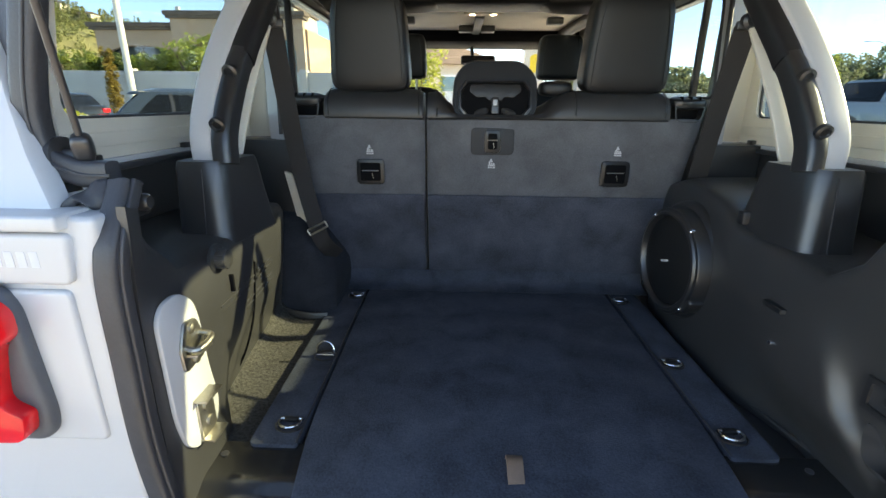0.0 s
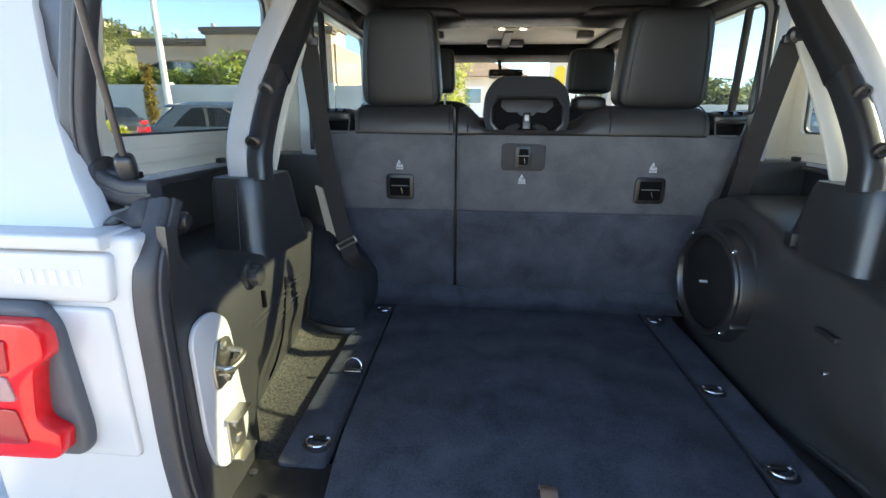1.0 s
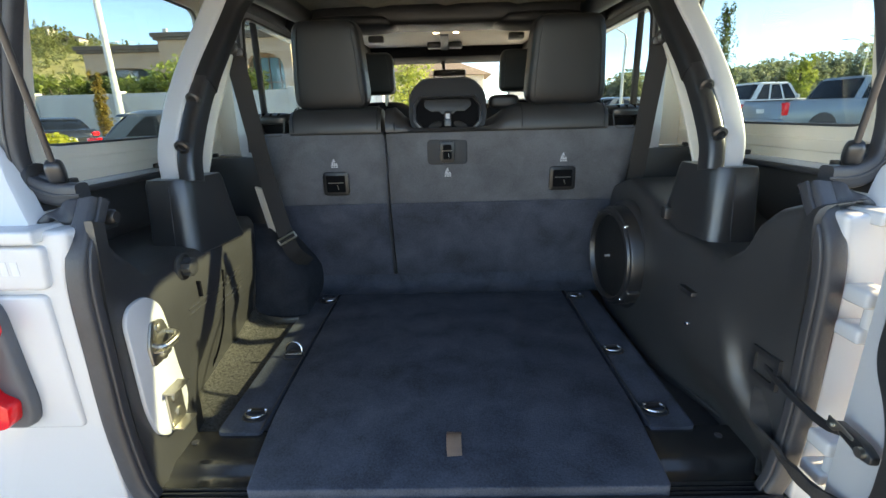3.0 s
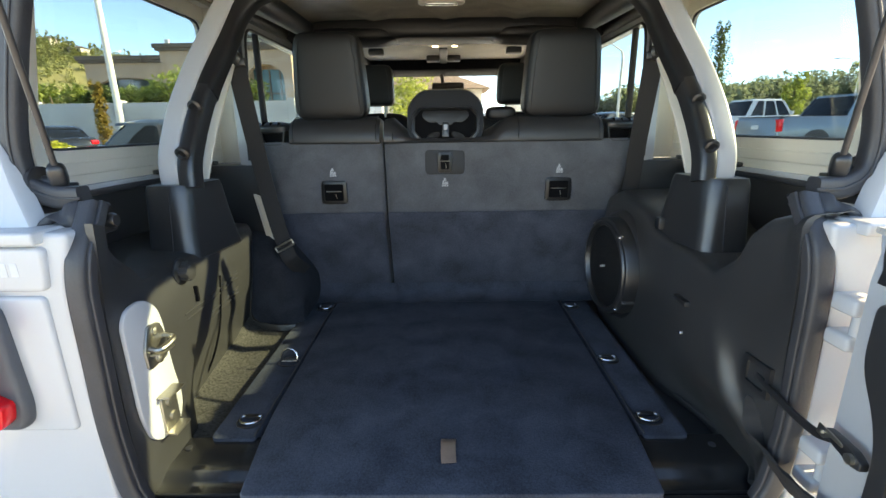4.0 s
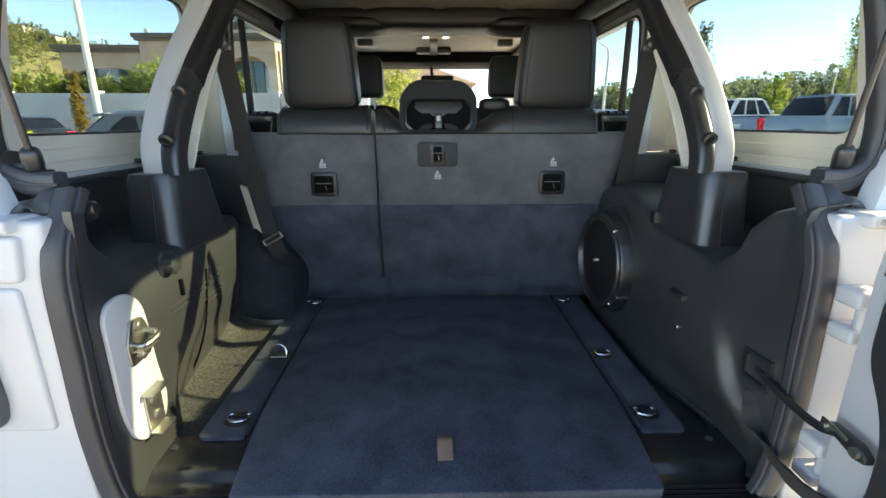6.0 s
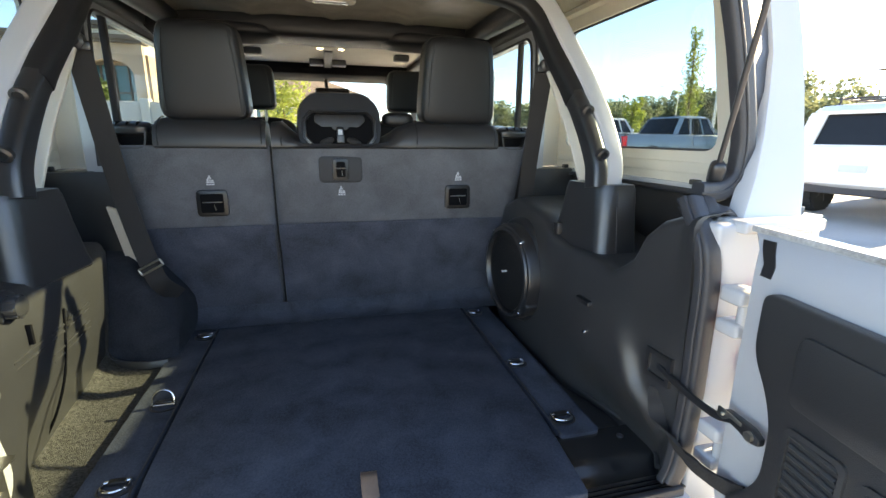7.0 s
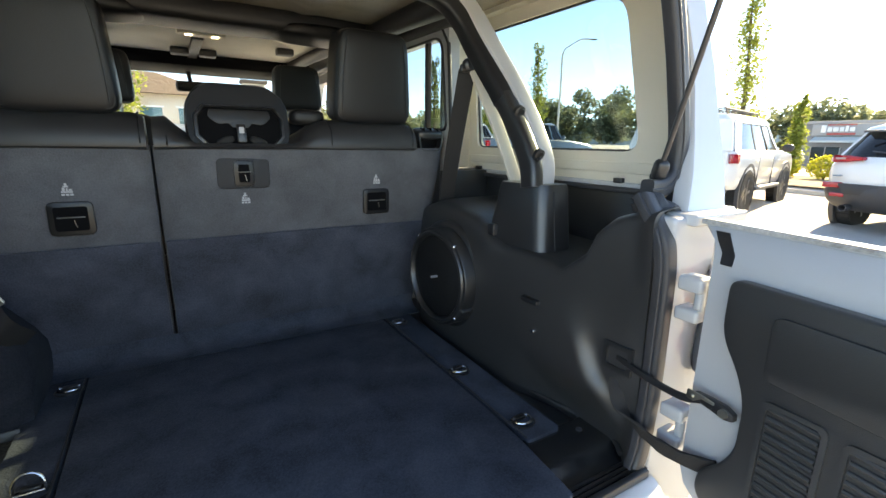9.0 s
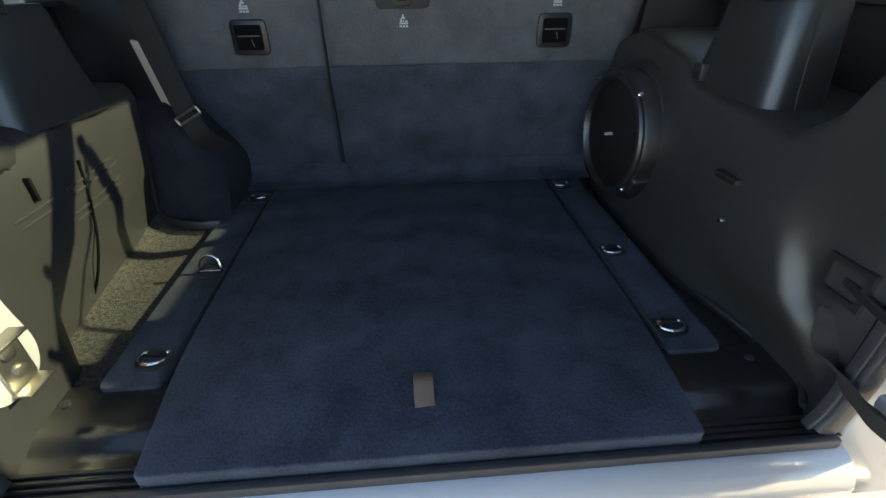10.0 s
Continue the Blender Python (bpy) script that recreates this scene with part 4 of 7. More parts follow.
# shoulder bezels with release handles
for s in (-1, 1):
    pocket = roundpoly([(.586, 1.500), (.592, 1.464), (.606, 1.456), (.654, 1.456), (.668, 1.464), (.674, 1.500)], [.004, .01, .012, .012, .01, .004], 4)
    bm = B()
    rim = [(.63 + (x - .63) * 1.13, 1.482 + (z - 1.482) * 1.16) for x, z in pocket]
    loft(bm, [[(s * x, y, z) for x, z in ring] for ring, y in ((rim, 1.15), (rim, 1.046), (rim, 1.040), (pocket, 1.040), (pocket, 1.075))])
    bz = part("shoulder_bezel", bm, PLASTIC, seat, "black plastic release bezel")
    # near-black sheet paints the shade at the back of the pocket
    bm = B()
    prism(bm, [(s * x, z) for x, z in pocket], "y", 1.070, 1.0735)
    part("recess_shade", bm, SHADEBLACK, bz)
    bm = B()
    pillow(bm, .112, .075, .036, .3, m=at(s * .632, 1.075, 1.514, 12))
    part("release_handle", bm, PLASTIC, bz)
    for k in (-1, 0, 1):
        bm = B()
        box(bm, s * .632 + k * .028 - .0012, s * .632 + k * .028 + .0012, 1.042, 1.10, 1.505, 1.5335, .0006)
        part("handle_rib", bm, SHADEBLACK, bz)
# tether anchors and their pale prints
for x, z, zp, wide in ((-.42, 1.277, 1.352, 0), (.418, 1.280, 1.356, 0), (-.004, 1.385, 1.310, 1)):
    y = back_y(z) - .006
    W, H = (.056, .078) if wide else (.096, .088)
    bm = B()
    prism(bm, [(x + u, z + v) for u, v in rrect(W, H, .016, 4)], "y", y - .008, y + .004, .003)
    hole = [(x + u, z + v) for u, v in rrect(W - .026, H - .026, .006, 3)]
    bez = part("anchor_bezel", bm, GLOSSBLACK, seat, "black plastic tether anchor bezel")
    if wide:
        bm = B()
        prism(bm, [(x + u, z + v) for u, v in rrect(.145, .09, .018, 5)], "y", y - .004, y + .01, .002)
        part("surround", bm, PLATEGREY, bez, "flat dark grey surround")
    # no hollow is cut; a near-black plate on the bezel stands for its shade
    bm = B()
    prism(bm, hole, "y", y - .0092, y - .006)
    part("recess_shade", bm, SHADEBLACK, bez)
    bm = B()
    tube(bm, [(x - W * .3, y - .0105, z + .004), (x + W * .3, y - .0105, z + .004)], .0018, 8)
    part("wire", bm, STEEL, bez)
    bm = B()
    tube(bm, [(x + W * .10, y - .0100, z - .022), (x + W * .05, y - .0100, z - .004)], .0009, 6, up=(0, 1, 0))
    part("catch", bm, STEEL, bez)
    yp = back_y(zp) - .0075
    bm = B()
    for u0, u1, v0, v1 in ((-.016, -.007, -.019, -.013), (-.004, .005, -.019, -.013), (.008, .017, -.019, -.013), (-.016, .017, -.010, -.005), (-.013, -.005, -.004, .006), (-.002, .003, -.004, .004), (.006, .015, -.004, .002), (-.009, .006, .007, .012), (-.005, .002, .012, .020)):
        box(bm, x + u0 * .72, x + u1 * .72, yp - .0012, yp + .001, zp + v0 * .8, zp + v1 * .8)
    part("tether_print", bm, MARK, bez, "small pale tether symbol")


def headrest(x, y, z, w, h, d, parent, taper=.06, lean=4):
    bm = B()
    pillow(bm, w, d, h, .14, m=at(x, y, z, lean), taper=taper)
    hr = part("headrest", bm, LEATHER, parent, "black leather headrest")
    for s in (-1, 1):
        bm = B()
        tube(bm, [(x + s * .06, y + .01, z - h / 2 - .07), (x + s * .06, y + .005, z - h / 2 + .03)], .007, 8)
        part("post", bm, STEEL, hr)
    # welt seam round the back face
    bm = B()
    m = at(x, y, z, lean)
    q = 1 - taper
    ring = roundpoly([(-w * .45, -h * .45), (w * .45, -h * .45), (w * .45 * q, h * .45), (-w * .45 * q, h * .45)], .025, 5)
    sweep(bm, [m @ Vector((u, -d * .42, v)) for u, v in ring], circle(.0028, 6), up=(0, 1, 0), close=True)
    part("welt", bm, LEATHER, hr)
    for side_ in (-1, 1):
        bm = B()
        tube(bm, smooth_path([m @ Vector((side_ * w * f, -d * e, h * v)) for f, e, v in ((.40, .492, -.40), (.39, .498, -.1), (.365, .498, .2), (.33, .485, .40))], 4), .0016, 6, up=(0, 1, 0))
        part("stitched_seam", bm, LEATHER, hr)
    return hr


headrest(-.412, 1.10, 1.688, .268, .292, .125, seat, .15)
headrest(.418, 1.10, 1.688, .282, .292, .125, seat, .15)
def lean(bm):
    """Tips the folded headrest forward."""
    for v in bm.verts:
        v.co.y += .24 * (v.co.z - 1.49)
    return bm


# folded centre headrest with its open plastic back
bm = B()
prof = roundpoly([(-.130, 1.455), (.130, 1.455), (.142, 1.50), (.138, 1.585), (.095, 1.642), (-.095, 1.642), (-.138, 1.585), (-.142, 1.50)], [.02, .02, .03, .06, .05, .05, .06, .03], 5)
loft(bm, [[(x * .97, 1.055, 1.545 + (z - 1.545) * .95) for x, z in prof], [(x, 1.075, z) for x, z in prof], [(x, 1.13, z + .004) for x, z in prof], [(x * .92, 1.16, 1.545 + (z - 1.545) * .9) for x, z in prof]])
centre = part("headrest", lean(bm), LEATHER, seat, "folded black centre headrest with hollow plastic back")
bm = B()
tube(bm, smooth_path([(-.136, 1.062, 1.535), (-.131, 1.060, 1.585), (-.095, 1.060, 1.622), (0, 1.060, 1.629), (.095, 1.060, 1.622), (.131, 1.060, 1.585), (.136, 1.062, 1.535)], 5), .0028, 6, up=(0, 1, 0))
part("welt", lean(bm), LEATHER, centre, "raised stitched welt")
oct_o = [(-.122, 1.49), (-.098, 1.462), (.098, 1.462), (.122, 1.49), (.122, 1.548), (.098, 1.578), (-.098, 1.578), (-.122, 1.548)]
oct_i = [(x * .9, 1.52 + (z - 1.52) * .86) for x, z in oct_o]
bm = B()
loft(bm, [[(x, 1.056, z) for x, z in oct_o], [(x * .98, 1.040, 1.52 + (z - 1.52) * .97) for x, z in oct_o], [(x * 1.02, 1.038, 1.52 + (z - 1.52) * 1.03) for x, z in oct_i], [(x, 1.050, z) for x, z in oct_i]], caps=False)
part("frame", lean(bm), PLASTIC, centre, "octagonal plastic frame")
# shade of the headrest hollow, painted as a near-black panel
bm = B()
prism(bm, oct_i, "y", 1.0535, 1.0545)
part("back_panel", lean(bm), SHADEBLACK, centre)
bm = B()
prism(bm, roundpoly([(-.085, 1.545), (-.06, 1.525), (-.03, 1.528), (-.022, 1.516), (.022, 1.516), (.03, 1.528), (.06, 1.525), (.085, 1.545), (.08, 1.566), (-.08, 1.566)], .006), "y", 1.049, 1.0535, .001)
part("moulding", lean(bm), material("grey_moulding", (.028, .026, .025), .4, vary=.2, bump=.2), centre)
bm = B()
box(bm, -.012, .012, 1.040, 1.053, 1.475, 1.525, .003)
lt = part("latch", lean(bm), PLASTIC, centre)
bm = B()
box(bm, -.007, .007, 1.0385, 1.041, 1.50, 1.518, .001)
part("button", lean(bm), MARK, lt)
for s in (-1, 1):
    bm = B()
    pillow(bm, .05, .012, .022, .4, m=at(s * .045, 1.05, 1.478, 0, s * 20))
    part("hinge_arm", lean(bm), WEBBING, centre)
# armrest bump beside the centre headrest
bm = B()
pillow(bm, .11, .09, .05, .3, m=at(.205, 1.12, 1.555))
part("armrest_edge", bm, LEATHER, seat)

# ---- front seats and cab ----
for s in (-1, 1):
    fs = thing("front_seat", (s * .37, 2.15, .6), "black leather front seat with tall headrest", "seat", "front seats")
    bm = B()
    pillow(bm, .48, .16, .66, .25, m=at(s * .37, 2.08, 1.26, -6), taper=.15)
    part("backrest", bm, LEATHER, fs)
    bm = B()
    pillow(bm, .5, .5, .2, .25, m=at(s * .37, 2.4, .86))
    part("cushion", bm, LEATHER, fs)
    headrest(s * .405, 2.05, 1.735, .235, .215, .11, fs, .08, -4)
    bm = B()
    box(bm, s * .37 - .2, s * .37 + .2, 2.2, 2.6, .6, .77, .02)
    part("seat_base", bm, TRIM, fs)
dash = thing("dashboard", (0, 3.05, .9), "black dashboard under the windscreen", "dashboard")
bm = B()
prism(bm, roundpoly([(2.9, .9), (3.2, .9), (3.2, 1.5), (2.98, 1.5), (2.88, 1.38)], .03), "x", -.7, .7, .01)
part("body", bm, TRIM, dash)
wheel_t = thing("steering_wheel", (-.37, 2.75, 1.3), "black steering wheel beyond the seats", "steering wheel")
bm = B()
tube(bm, [Vector((-.37, 2.78, 1.36)) + Vector((.18 * math.cos(a), .06 * math.sin(a), .17 * math.sin(a))) for a in [2 * math.pi * i / 24 for i in range(25)]], .014, 8, up=(0, 1, .3))
part("rim", bm, LEATHER, wheel_t)
bm = B()
box(bm, -.43, -.31, 2.78, 2.92, 1.3, 1.4, .02)
part("hub", bm, PLASTIC, wheel_t)

mir = thing("interior_mirror", (0.0, 3.05, 1.8), "black interior mirror hanging at the windscreen", "mirror")
bm = B()
prism(bm, [(.02 + u, 1.805 + v) for u, v in rrect(.25, .065, .02)], "y", 3.02, 3.05, .006)
part("housing", bm, PLASTIC, mir)
bm = B()
prism(bm, [(.02 + u, 1.805 + v) for u, v in rrect(.23, .05, .014)], "y", 3.016, 3.0195)
part("glass", bm, MIRROR, mir)
bm = B()
tube(bm, [(-.02, 3.06, 1.83), (-.03, 3.09, 1.93)], .014, 8)
part("stalk", bm, PLASTIC, mir)
dome = thing("dome_lamp", (0, 2.1, 1.95), "lit dome lamp in a chrome-edged housing", "lamp")
bm = B()
prism(bm, [(u, 2.1 + v) for u, v in rrect(.20, .09, .04, 5)], "z", 1.945, 1.973, .006)
part("housing", bm, CREAM, dome)
for s in (-1, 1):
    bm = B()
    prism(bm, [(s * .055 + u, 2.09 + v) for u, v in rrect(.030, .034, .014, 4)], "z", 1.942, 1.946)
    part("lens", bm, LAMPGLOW, dome, "glowing lens")
rear_dome = thing("dome_lamp", (0, 1.17, 1.95), "unlit oval dome lamp in the ribbed roof shell", "lamp")
bm = B()
prism(bm, [(u - .01, 1.17 + v) for u, v in rrect(.17, .06, .028, 5)], "z", 1.938, 1.962, .006)
part("housing", bm, CREAM, rear_dome)
bm = B()
prism(bm, [(u - .01, 1.17 + v) for u, v in rrect(.12, .04, .018, 5)], "z", 1.934, 1.940, .002)
part("lens", bm, CHROME, rear_dome, "bright oval lens")
con = thing("overhead_console", (-.01, 2.5, 1.93), "black centre rail with latches under the roof panels", "console")
bm = B()
box(bm, -.035, .015, 2.2, 2.93, 1.945, 1.972, .006)
part("rail", bm, TRIM, con)
for x in (-.08, .06, -.42, .42):
    bm = B()
    box(bm, x - .045, x + .045, 2.6 if abs(x) < .1 else 2.3, 2.68 if abs(x) < .1 else 2.36, 1.935, 1.972, .008)
    part("latch", bm, TRIM, con)

# ---- tail lamps ----
for s in (-1, 1):
    lamp = thing("tail_lamp", (s * .76, .04, 1.02), "red tail lamp in a dark grey housing", "tail lamp", "tail lamps")
    bm = B()
    prism(bm, mirror_pts(roundpoly([(.744, 1.0), (.93, 1.0), (.93, 1.256), (.764, 1.256), (.744, 1.225), (.734, 1.04)], [.02, .02, .02, .03, .03, .03]), s), "y", .046, .074, .010, 3)
    part("housing", bm, material("lamp_housing", (.085, .092, .105), .45, vary=.15, grain=600, bump=.3), lamp, "dark grey plastic housing")
    frame_o = mirror_pts(roundpoly([(.754, 1.018), (.94, 1.014), (.94, 1.242), (.752, 1.240), (.738, 1.224), (.738, 1.188), (.760, 1.170), (.770, 1.13), (.778, 1.080), (.746, 1.062)], [.02, .0, .0, .02, .015, .012, .012, .03, .015, .008]), s)
    bm = B()
    prism(bm, frame_o, "y", .020, .048, .004, 2)
    lens = part("lens", bm, REDLENS, lamp, "bright red frame lens")
    for z0, z1, mt, lb in ((1.164, 1.216, DARKRED, "dull red lens field"), (1.118, 1.158, CLEARLENS, "clear reversing lens"), (1.045, 1.104, DARKRED, "dull red lens field")):
        bm = B()
        prism(bm, mirror_pts(roundpoly([(.796, z0), (.938, z0 - .004), (.938, z1), (.788 if z1 > 1.2 else .802, z1)], .008), s), "y", .0165, .022, .002)
        part("lens_field", bm, mt, lens, lb)
# pale bars of mirrored writing on the corner panel
mark = thing("corner_lettering", (-.70, .05, 1.275), "faint grey lettering bars on the white corner panel", "lettering")
for i in range(6):
    bm = B()
    box(bm, -.80 + i * .018, -.788 + i * .018, .0634, .0646, 1.282, 1.305)
    part("bar", bm, material("faint_grey", (.58, .60, .635), .4, vary=.05, bump=0) if i == 0 else bpy.data.materials["faint_grey"], mark)

# ---- gas struts ----
for s in (-1, 1):
    st = thing("gas_strut", (s * .68, .16, 1.43), "grey gas strut of the raised rear glass", "gas strut", "gas struts")
    p0 = Vector((s * .682, .165, 1.432))
    up = Vector((-.214 * s, -.36, .908)).normalized()
    bm = B()
    tube(bm, [p0, p0 + up * .39], .0052, 10, up=(1, 0, 0))
    part("rod", bm, material("strut_steel", (.085, .08, .08), .4, .5, vary=.1, bump=.05), st)
    bm = B()
    tube(bm, [p0 + up * .38, p0 + up * .78], .011, 12, up=(1, 0, 0))
    part("cylinder", bm, PLASTIC, st, "black strut cylinder")
    bm = B()
    pillow(bm, .028, .03, .044, .3, m=Matrix.Translation(p0 + up * .005) @ up.to_track_quat("Z", "Y").to_matrix().to_4x4())
    part("socket", bm, PLASTIC, st)
    bm = B()
    lathe(bm, [(.03, 0), (.03, .01), (.014, .016), (.012, .05)], 16, Matrix.Translation(p0 + Vector((s * .05, .01, -.01))) @ Matrix.Rotation(radians(-90 * s), 4, "Y"))
    part("ball_stud", bm, PLASTIC, st)

# ---- swing gate ----
gate = thing("swing_gate", (.655, .02, .7), "open white swing gate with black inner panel", "tailgate")
# local frame: u along the gate from the hinge, w outward thickness, z up
GM = Matrix.Translation((.622, .0, 0)) @ Matrix(((-.17, .985, 0, 0), (-.985, -.17, 0, 0), (0, 0, 1, 0), (0, 0, 0, 1)))
bm = B()
outl = [(.002, .85), (.05, .80), (1.12, .80), (1.12, 1.345), (-.055, 1.345), (-.034, 1.333), (-.012, 1.316), (.002, 1.295)]
prism(bm, outl, "y", .04, .085, .004, 2, m=GM)
# inner skin, flared at the top corner
skin = ((.0, 1.285, .0), (.005, 1.304, -.003), (.014, 1.322, -.014), (.026, 1.336, -.034), (.037, 1.346, -.055))
rings = []
for f, u1, lo_ in ((0.0, .0, .86), (.4, .012, .83), (1.0, .05, .803), (1.0, .3, .80), (1.0, .7, .80), (1.0, 1.1, .80)):
    ring = [(u0 * (1 - f) + u1, w, z) for w, z, u0 in skin]
    ring += [(ring[-1][0], .05, 1.345), (u1, .05, 1.28), (u1, .05, lo_), (u1, .004, lo_), (u1, .0, lo_ + .004)]
    rings.append(ring)
loft(bm, rings, m=GM)
part("shell", bm, WHITE, gate, "white painted gate shell")
bm = B()
loft(bm, [[(u, w, z) for w, z in ((.033, 1.343), (.07, 1.343), (.07, 1.352), (.033, 1.3525))] for u in (-.06, .3, 1.12)], m=GM)
part("top_flange", bm, WHITE, gate, "white painted top flange")
bm = B()
loft(bm, [[(u, w, z) for w, z in ((.0300, 1.3455), (.0325, 1.3455), (.0340, 1.3535), (.0318, 1.3535))] for u in (-.058, .0, .1, .2, .3, .5, .8, 1.118)], m=GM)
part("flange_edge", bm, WORN, gate, "chipped edge of the top flange")
bm = B()
panel = roundpoly([(.052, 1.272), (1.06, 1.272), (1.06, .835), (.075, .835), (.048, .858), (.050, .900), (.090, .945), (.108, .985), (.108, 1.07), (.090, 1.118), (.052, 1.172)], [.02, .04, .04, .02, .015, .02, .03, .03, .03, .03, .03], 4)
prism(bm, panel, "y", -.024, .002, .006, 3, m=GM)
gp = part("inner_panel", bm, TRIM, gate, "black grained plastic inner panel")
bm = B()
prism(bm, roundpoly([(.132, 1.238), (1.0, 1.238), (1.0, 1.125), (.132, 1.13)], .02), "y", -.029, -.022, .004, m=GM)
part("raised_field", bm, TRIM, gp)
for k in range(8):
    u0 = .140 + k * .110
    # a sunk field: raised rim, dark floor, slats
    bm = B()
    rim_o = roundpoly([(u0, .862), (u0 + .092, .862), (u0 + .092, 1.104), (u0, 1.100)], .014, 4)
    rim_i = [(u0 + .046 + (u - u0 - .046) * .84, .982 + (z - .982) * .935) for u, z in rim_o]
    loft(bm, [[(u, -.022, z) for u, z in rim_o], [(u, -.028, z) for u, z in rim_o], [(u, -.0285, z) for u, z in rim_i], [(u, -.0245, z) for u, z in rim_i]], caps=False, m=GM)
    vent = part("vent", bm, TRIM, gp, "ribbed vent field")
    for j in range(15):
        z = .874 + j * .0150
        bm = B()
        loft(bm, [[(u, w, z + dz) for w, dz in ((-.0235, 0), (-.0265, .001), (-.0285, .0045), (-.0265, .008), (-.0235, .009))] for u in (u0 + .010, u0 + .082)], m=GM)
        part("slat", bm, TRIM, vent)
# dark slit of the gate corner, drawn as a black strip on the skin
bm = B()
loft(bm, [[(u0, w - .0015, z), (u1, w - .0015, z), (u1, w + .006, z), (u0, w + .006, z)] for u0, u1, w, z in ((.014, .036, .0, 1.285), (.012, .035, .005, 1.304), (-.006, .020, .014, 1.322), (-.022, .004, .026, 1.337))], m=GM)
part("slit_strip", bm, PLASTIC, gate, "black strip standing for the dark slit in the gate edge")
# hinges
for z in (1.203, .932):
    bm = B()
    box(bm, .622, .668, .012, .06, z - .045, z - .018, .007, 3)
    box(bm, .622, .668, .012, .06, z + .014, z + .044, .007, 3)
    lathe(bm, [(.010, -.04), (.010, .04)], 14, at(.642, .022, z))
    h = part("hinge", bm, WHITE, gate, "white painted hinge")
# check arm
arm = thing("check_arm", (.62, .17, 1.048), "black check arm and strap holding the gate", "check arm")
bm = B()
sweep(bm, smooth_path([(.606, .162, 1.036), (.599, .115, 1.030), (.596, .05, 1.024), (.593, .0, 1.026), (.590, -.03, 1.038)], 5), rrect(.007, .015, .003), up=(0, 0, 1))
part("arm", bm, PLASTIC, arm)
bm = B()
YM = at(.590, -.05, 1.041, 0, 0, -8)
prism(bm, roundpoly([(.036, -.006), (.030, .009), (.0, .011), (-.028, .011), (-.046, .003), (-.046, -.010), (-.030, -.014), (-.006, -.010)], .004), "x", -.006, .008, .003, 2, m=YM)
yoke = part("yoke", bm, PLASTIC, arm)
bm = B()
prism(bm, roundpoly([(.042, -.008), (.040, .010), (.012, .011), (-.012, .009), (-.012, .003), (.012, .003), (.026, -.009)], .002), "x", -.0085, -.0062, .0006, m=YM)
part("link_plate", bm, STEEL, yoke, "dull steel link plate")
bm = B()
lathe(bm, [(.0035, 0), (.0035, .004), (.002, .005)], 10, YM @ Matrix.Translation((-.008, .028, .001)) @ Matrix.Rotation(radians(-90), 4, "Y"))
part("rivet", bm, STEEL, yoke)
bm = B()
lathe(bm, [(.008, 0), (.008, .006)], 12, YM @ Matrix.Translation((-.006, -.030, -.001)) @ Matrix.Rotation(radians(-90), 4, "Y"))
part("bolt", bm, STEEL, yoke)
bm = B()
holed(bm, [(.118, 1.004), (.190, 1.004), (.190, 1.066), (.118, 1.068)], [(.128, 1.014), (.180, 1.014), (.180, 1.056), (.128, 1.058)], .005, "x", .597, .609)
part("escutcheon", bm, PLASTIC, arm)
bm = B()
pts = smooth_path([(.606, .152, .985), (.598, .146, .958), (.595, .118, .925), (.595, .070, .904), (.597, .02, .897), (.600, -.03, .902), (.604, -.075, .918)], 8)
rings = []
for i, p in enumerate(pts):
    f = i / (len(pts) - 1)
    hw = .0155 + .0015 * math.sin(31 * f)
    d = (pts[min(i + 1, len(pts) - 1)] - pts[max(i - 1, 0)]).normalized()
    across = Vector((-.25, 1 - .8 * f + .1 * math.sin(19 * f), .25 + f))
    across = (across - d * across.dot(d)).normalized()
    thick = d.cross(across) * (.0028 + .0008 * math.sin(43 * f))
    rings.append([p + across * hw - thick, p + across * hw + thick, p + across * hw * .3 + thick * 1.5, p - across * hw * .4 + thick * .9, p - across * hw + thick, p - across * hw - thick])
loft(bm, rings)
part("sleeve", bm, WEBBING, arm, "black woven cable sleeve")
# spare wheel on the gate
spare = thing("spare_wheel", (.78, -.55, .75), "black spare tyre carried on the gate", "spare wheel")
c = GM @ Vector((.55, .21, .98))
wheel(spare, c.x, c.y, c.z, .38, .24, math.atan2(-.985, -.17), BLACKRIM)

# brake lamp bracket above the spare wheel
bk = thing("brake_lamp_bracket", GM @ Vector((.42, .12, 1.345)), "grey brake lamp bracket bolted to the gate", "bracket")
bm = B()
prism(bm, [(.243, 1.346), (.60, 1.346), (.60, 1.49), (.365, 1.49), (.288, 1.412)], "y", .074, .082, .002, m=GM)
plate = part("plate", bm, TRIM, bk)
bm = B()
sweep(bm, [GM @ Vector((u, .076, z)) for u, z in ((.241, 1.347), (.287, 1.414), (.364, 1.492), (.60, 1.492))], rrect(.010, .0022, .0008), up=GM.to_3x3() @ Vector((0, 1, 0)))
part("rim", bm, WHITE, plate, "pale bent rim of the bracket")
for u, z in ((.278, 1.375), (.33, 1.42)):
    bm = B()
    lathe(bm, [(.008, 0), (.008, .006), (.004, .008)], 12, GM @ Matrix.Translation((u, .074, z)) @ Matrix.Rotation(radians(90), 4, "X"))
    part("bolt", bm, CHROME, plate)

# ---- outside ----
ASPHALT = material("pale_concrete", (.50, .48, .45), .9, vary=.2, scale=.7, grain=60, bump=.4, bump_dist=.004)
CONCRETE = material("grey_concrete", (.50, .49, .465), .85, vary=.14, scale=.6, grain=40, bump=.3)
